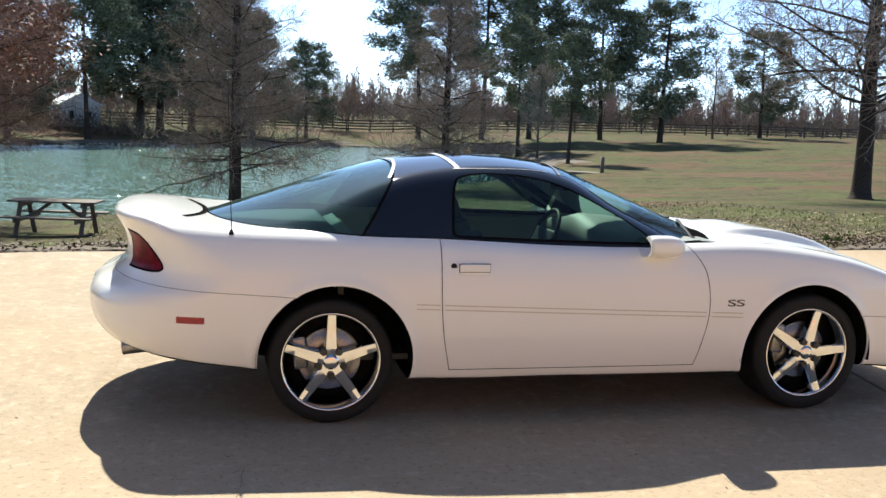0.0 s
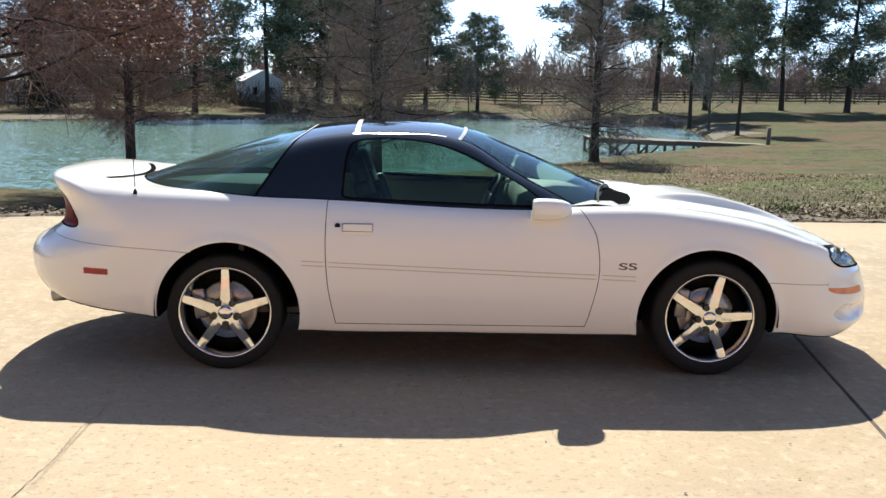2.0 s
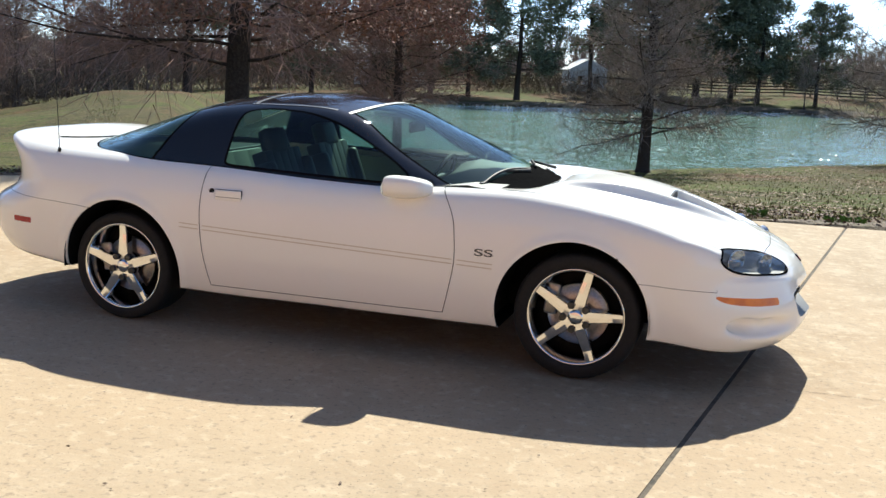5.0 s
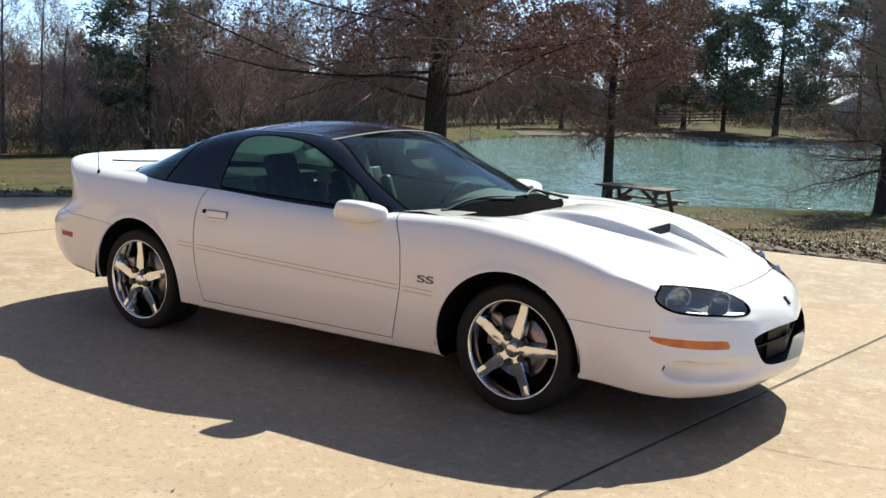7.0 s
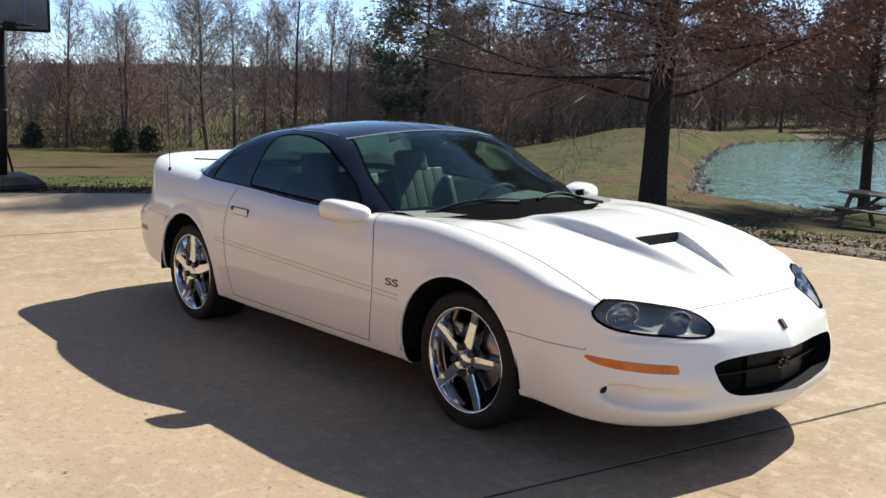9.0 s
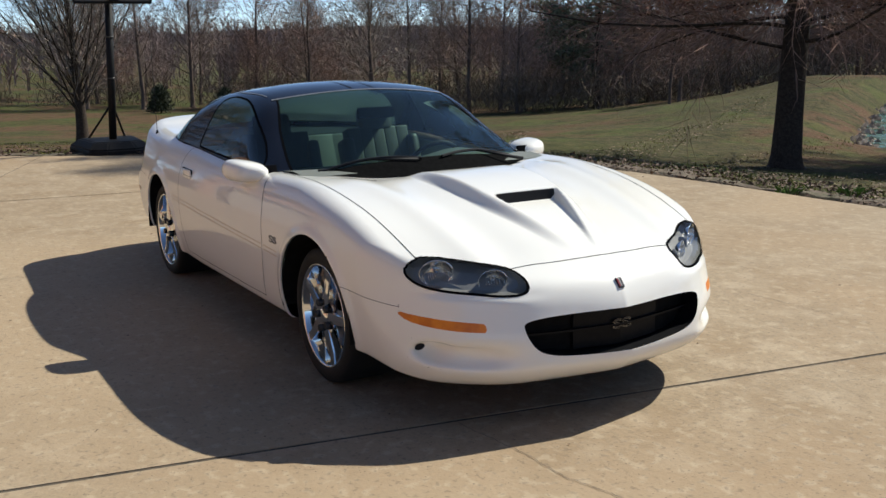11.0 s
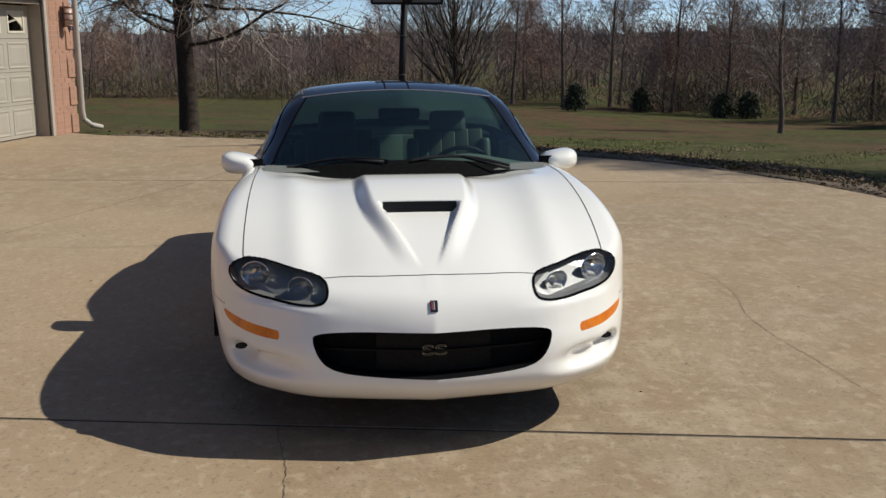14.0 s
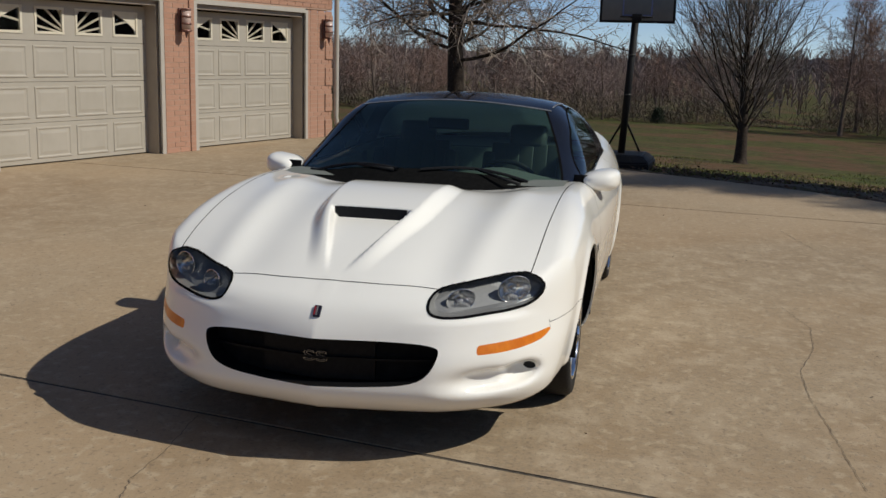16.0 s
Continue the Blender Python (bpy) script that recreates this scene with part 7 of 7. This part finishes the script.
def build_bed():
    """The strip of dead leaves and weeds along the concrete, grass tufts behind it."""
    rng = random.Random(15)
    verts, faces = [], []
    n = 220
    for i in range(n + 1):
        p, o = along_edge(i / n)
        wide = (0.75 + 0.35 * math.sin(i * 0.21) + 0.15 * math.sin(i * 0.83)) * (1.0 if i < 165 else 0.6)
        for k in range(5):
            q = p + o * (wide * k / 4 + 0.01)
            z = (0.012, 0.055, 0.06, 0.045, -0.03)[k] + rng.uniform(-0.012, 0.012)
            verts.append((q.x, q.y, z - 0.03))
    lie = ground_height([q[0] for q in verts], [q[1] for q in verts])
    verts = [(x, y, z + max(float(g), -0.12)) for (x, y, z), g in zip(verts, lie)]
    for i in range(n):
        for k in range(4):
            faces.append((5 * i + k, 5 * i + k + 1, 5 * i + 6 + k, 5 * i + 5 + k))
    tagged(new("leaf_bed", mesh_of("leaf_bed", verts, faces, MULCH)), "brown leaf litter bed along the concrete edge", "leaf bed", kind="structure")
    spots = []
    for _ in range(5200):
        p, o = along_edge(rng.random())
        q = p + o * (rng.random() ** 0.8 * 1.2 + 0.02)
        spots.append(Vector((q.x, q.y, 0.02)))
    lie = ground_height([q.x for q in spots], [q.y for q in spots])
    for q, z in zip(spots, lie):
        q.z += float(z) if float(z) < -0.13 else max(float(z), -0.1)
    v, f = scatter_cards(rng, spots, 0.055, 0.04, 3, 0.0, 0.6, 0.3)
    tagged(new("dead_leaves", mesh_of("dead_leaves", v, f, LEAF_BROWN)), "dry brown leaves lying along the edge", "leaves", kind="stuff")
    spots = []
    for _ in range(16000):
        p, o = along_edge(rng.uniform(0.0, 0.8))
        q = p + o * (1.0 + 34 * rng.random() ** 1.5)
        if math.sin(q.x * 0.9 + 2 * math.sin(q.y * 0.4)) + math.sin(q.y * 0.8 + q.x * 0.3) > rng.uniform(-1.6, 1.0):
            spots.append(Vector((q.x, q.y, 0.012)))
    lie = ground_height([q.x for q in spots], [q.y for q in spots]).tolist()
    spots = [Vector((q.x, q.y, q.z + z)) for q, z in zip(spots, lie) if z > WATER_LEVEL + 0.1]
    v, f = scatter_cards(rng, spots, 0.075, 0.25, 2, 0.0, 0.6, 0.18)
    lie = ground_height([q[0] for q in v], [q[1] for q in v]).tolist()
    v = [(x, y, zz + 0.012 + 0.004 * ((i * 7) % 4)) for i, ((x, y, z), zz) in enumerate(zip(v, lie))]
    tagged(new("fallen_leaves", mesh_of("fallen_leaves", v, f, LEAF_PALE)), "dry leaves scattered over the lawn, coloured pale for their sunlit tops", "leaves", kind="stuff")
    verts, faces = [], []
    for _ in range(55000):
        if rng.random() < 0.12:
            p, o = along_edge(rng.random())
            q = p + o * rng.uniform(0.2, 2.0)
            x, y = q.x, q.y
        else:
            p, o = along_edge(rng.random())
            q = p + o * (0.5 + 38 * rng.random() ** 1.5)
            x, y = q.x, q.y
        h = rng.uniform(0.012, 0.045) if rng.random() < 0.93 else rng.uniform(0.05, 0.10)
        a = rng.uniform(0, 6.28)
        verts.append((x, y, h, a))
    arr = np.array(verts)
    z = ground_height(arr[:, 0], arr[:, 1])
    dry = z > WATER_LEVEL + 0.08
    verts, z = arr[dry].tolist(), z[dry].tolist()
    out = []
    for (x, y, h, a), zz in zip(verts, z):
        i = len(out)
        dx, dy = 0.013 * math.cos(a), 0.013 * math.sin(a)
        out += [(x - dx, y - dy, zz - 0.01), (x + dx, y + dy, zz - 0.01), (x + dy * 2.2, y - dx * 2.2, zz + h)]
        faces.append((i, i + 1, i + 2))
    tagged(new("grass", mesh_of("grass", out, faces, GRASS)), "short patchy winter grass", "grass", kind="stuff")
    # fresh green tufts standing in the leaf bed
    for _ in range(9):
        p, o = along_edge(rng.uniform(0.1, 0.5))
        q = p + o * rng.uniform(0.15, 1.6)
        zz = max(gz(q.x, q.y), -0.3)
        tuft = thing("grass_tuft", Matrix.Translation((q.x, q.y, zz)), "fresh green tuft of grass among dead leaves", "grass tuft", "tufts along the drive")
        v, f = [], []
        for _ in range(60):
            a, r, lean = rng.uniform(0, 6.28), rng.random() * 0.09, rng.uniform(0.02, 0.09)
            x, y, h = r * math.cos(a), r * math.sin(a), rng.uniform(0.04, 0.10)
            i, b = len(v), rng.uniform(0, 6.28)
            dx, dy = 0.005 * math.cos(b), 0.005 * math.sin(b)
            v += [(x - dx, y - dy, -0.03), (x + dx, y + dy, -0.03), (x + lean * math.cos(a) * 0.5 + dx * 0.7, y + lean * math.sin(a) * 0.5 + dy * 0.7, h * 0.7), (x + lean * math.cos(a) * 1.2, y + lean * math.sin(a) * 1.2, h)]
            f += [(i, i + 1, i + 2), (i, i + 2, i + 3)]
        tagged(part("clump", mesh_of("clump", v, f, FRESH_GRASS), None, tuft), kind="stuff")
    # bare earth round the far shore
    v, f = [], []
    m = len(POND_SHORE)
    run = [i for i in range(m) if POND_SHORE[i][1] > 55]
    for k, i in enumerate(run):
        (ax, ay), (bx, by), (cx, cy) = POND_SHORE[i - 1], POND_SHORE[i], POND_SHORE[(i + 1) % m]
        o = Vector((cy - ay, ax - cx)).normalized()
        reach_out = (2.2 + 1.3 * math.sin(k * 0.9) + 0.8 * math.sin(k * 2.3)) * (1.0 if bx > 12 else 0.8)
        for q in range(6):
            v.append((bx + o.x * (0.2 + reach_out * q / 5), by + o.y * (0.2 + reach_out * q / 5)))
    lie = ground_height([q[0] for q in v], [q[1] for q in v]).tolist()
    v = [(x, y, z + (0.035 if i % 6 < 5 else -0.05)) for i, ((x, y), z) in enumerate(zip(v, lie))]
    for k in range(len(run) - 1):
        if run[k + 1] - run[k] == 1:
            f += [(6 * k + q, 6 * k + q + 1, 6 * k + q + 7, 6 * k + q + 6) for q in range(5)]
    tagged(new("bare_bank", mesh_of("bare_bank", v, f, DIRT, True)), "bare tan earth along the far shore", "bank", kind="structure")
    # stones along the pond's bank
    v, f = [], []
    m = len(POND_SHORE)
    for k in range(2600):
        i = rng.randrange(m)
        (ax, ay), (bx, by) = POND_SHORE[i], POND_SHORE[(i + 1) % m]
        u = rng.random()
        x, y = ax + (bx - ax) * u + rng.uniform(-0.5, 0.5), ay + (by - ay) * u + rng.uniform(-0.5, 0.5)
        if 22 < y < 48 and x > -9:
            continue
        r = rng.uniform(0.05, 0.16)
        z0 = WATER_LEVEL - 0.02 + rng.uniform(-0.03, 0.1)
        i0 = len(v)
        for sx, sy, sz in ((-1, 0, 0), (0, -1, 0), (1, 0, 0), (0, 1, 0), (0, 0, 0.8)):
            v.append((x + sx * r * rng.uniform(0.7, 1.2), y + sy * r * rng.uniform(0.7, 1.2), z0 + sz * r + rng.uniform(-0.02, 0.02)))
        f += [(i0, i0 + 1, i0 + 4), (i0 + 1, i0 + 2, i0 + 4), (i0 + 2, i0 + 3, i0 + 4), (i0 + 3, i0, i0 + 4)]
    tagged(new("bank_stones", mesh_of("bank_stones", v, f, BANK)), "loose stones along the pond's far bank", "stones", kind="stuff")


build_bed()


def build_debris():
    """Bits of bark and leaf blown over the concrete."""
    rng = random.Random(33)
    spots = []
    for _ in range(420):
        x, y = rng.uniform(-8, 9), rng.uniform(-6, 5.3)
        spots.append(Vector((x, y, 0.004)))
    spots = [q for q, d in zip(spots, shape_distance([q.x for q in spots], [q.y for q in spots], DRIVE)) if d < -0.1]
    v, f = scatter_cards(rng, spots, 0.022, 0.0, 1, 0.0, 0.5, 0.12)
    v = [(x, y, abs(z) + 0.002) for x, y, z in v]
    tagged(new("debris", mesh_of("debris", v, f, LEAF_BROWN)), "small bits of bark and dry leaf on the concrete", "debris", kind="stuff")


build_debris()


def build_bricks():
    """Bricks of the two piers beside the doors."""
    bm = box_bm((0.215, 0.007, 0.064), (0, -0.004, 0), None, 0.0)
    full = bpy.data.meshes.new("brick")
    bm.to_mesh(full)
    bm.free()
    full.materials.append(BRICK)
    for a, b, raised in ((-0.50, 0.26, 0), (3.18, 3.29, 1), (3.29, 3.71, 0), (3.71, 3.82, 1)):
        for r in range(29):
            z = 0.035 + r * 0.0765
            quoin = a < 0 and r % 6 < 4
            x = a - (0.1135 if r % 2 and not raised else 0)
            while x < b - 0.01:
                lo, hi = max(x, a), min(x + 0.217, b)
                if quoin and r % 2 and abs(lo - (a + 0.1135)) < 0.01:
                    hi = a + 0.217
                    x -= 0.1135
                if hi - lo > 0.05:
                    ob = part("brick", full, None, GARAGE)
                    proud = 0.020 if raised or (quoin and hi < a + 0.23) else 0.0
                    ob.matrix_basis = Matrix.Translation(((lo + hi) / 2, proud, z)) @ Matrix.Diagonal(((hi - lo - 0.010) / 0.215, 1, 1, 1))
                x += 0.227
    for k in range(5):
        low = 0.0765 * 6 * k
        part("quoin", box_bm((0.216, 0.020, min(4, 29 - 6 * k) * 0.0765 - 0.004), (-0.392, 0.004, low + 0.5 * min(4, 29 - 6 * k) * 0.0765)), MORTAR, GARAGE, "raised brick corner block")
    for x in (3.235, 3.765):
        part("quoin", box_bm((0.108, 0.020, 2.215), (x, 0.004, 1.11)), MORTAR, GARAGE, "raised brick edge strip")
    # the rest of the front is too far from the camera to pick bricks apart
    v, f = [], []
    for a, b, z0, z1 in ((-0.50, 23.0, 2.25, 2.95), (6.74, 23.0, 0.03, 2.25)):
        r, z = 0, z0
        while z < z1:
            x = a - (0.1135 if r % 2 else 0)
            while x < b - 0.01:
                lo, hi = max(x, a), min(x + 0.217, b)
                i = len(v)
                for yy in (-0.004, 0.003):
                    v += [(lo, yy, z), (hi, yy, z), (hi, yy, z + 0.065), (lo, yy, z + 0.065)]
                f += [(i + 4, i + 5, i + 6, i + 7), (i, i + 1, i + 5, i + 4), (i + 1, i + 2, i + 6, i + 5), (i + 2, i + 3, i + 7, i + 6), (i + 3, i, i + 4, i + 7)]
                x += 0.227
            z += 0.0765
            r += 1
    tagged(part("brickwork", mesh_of("brickwork", v, f, BRICK), None, GARAGE, "running-bond red brickwork"), kind="stuff")


build_bricks()
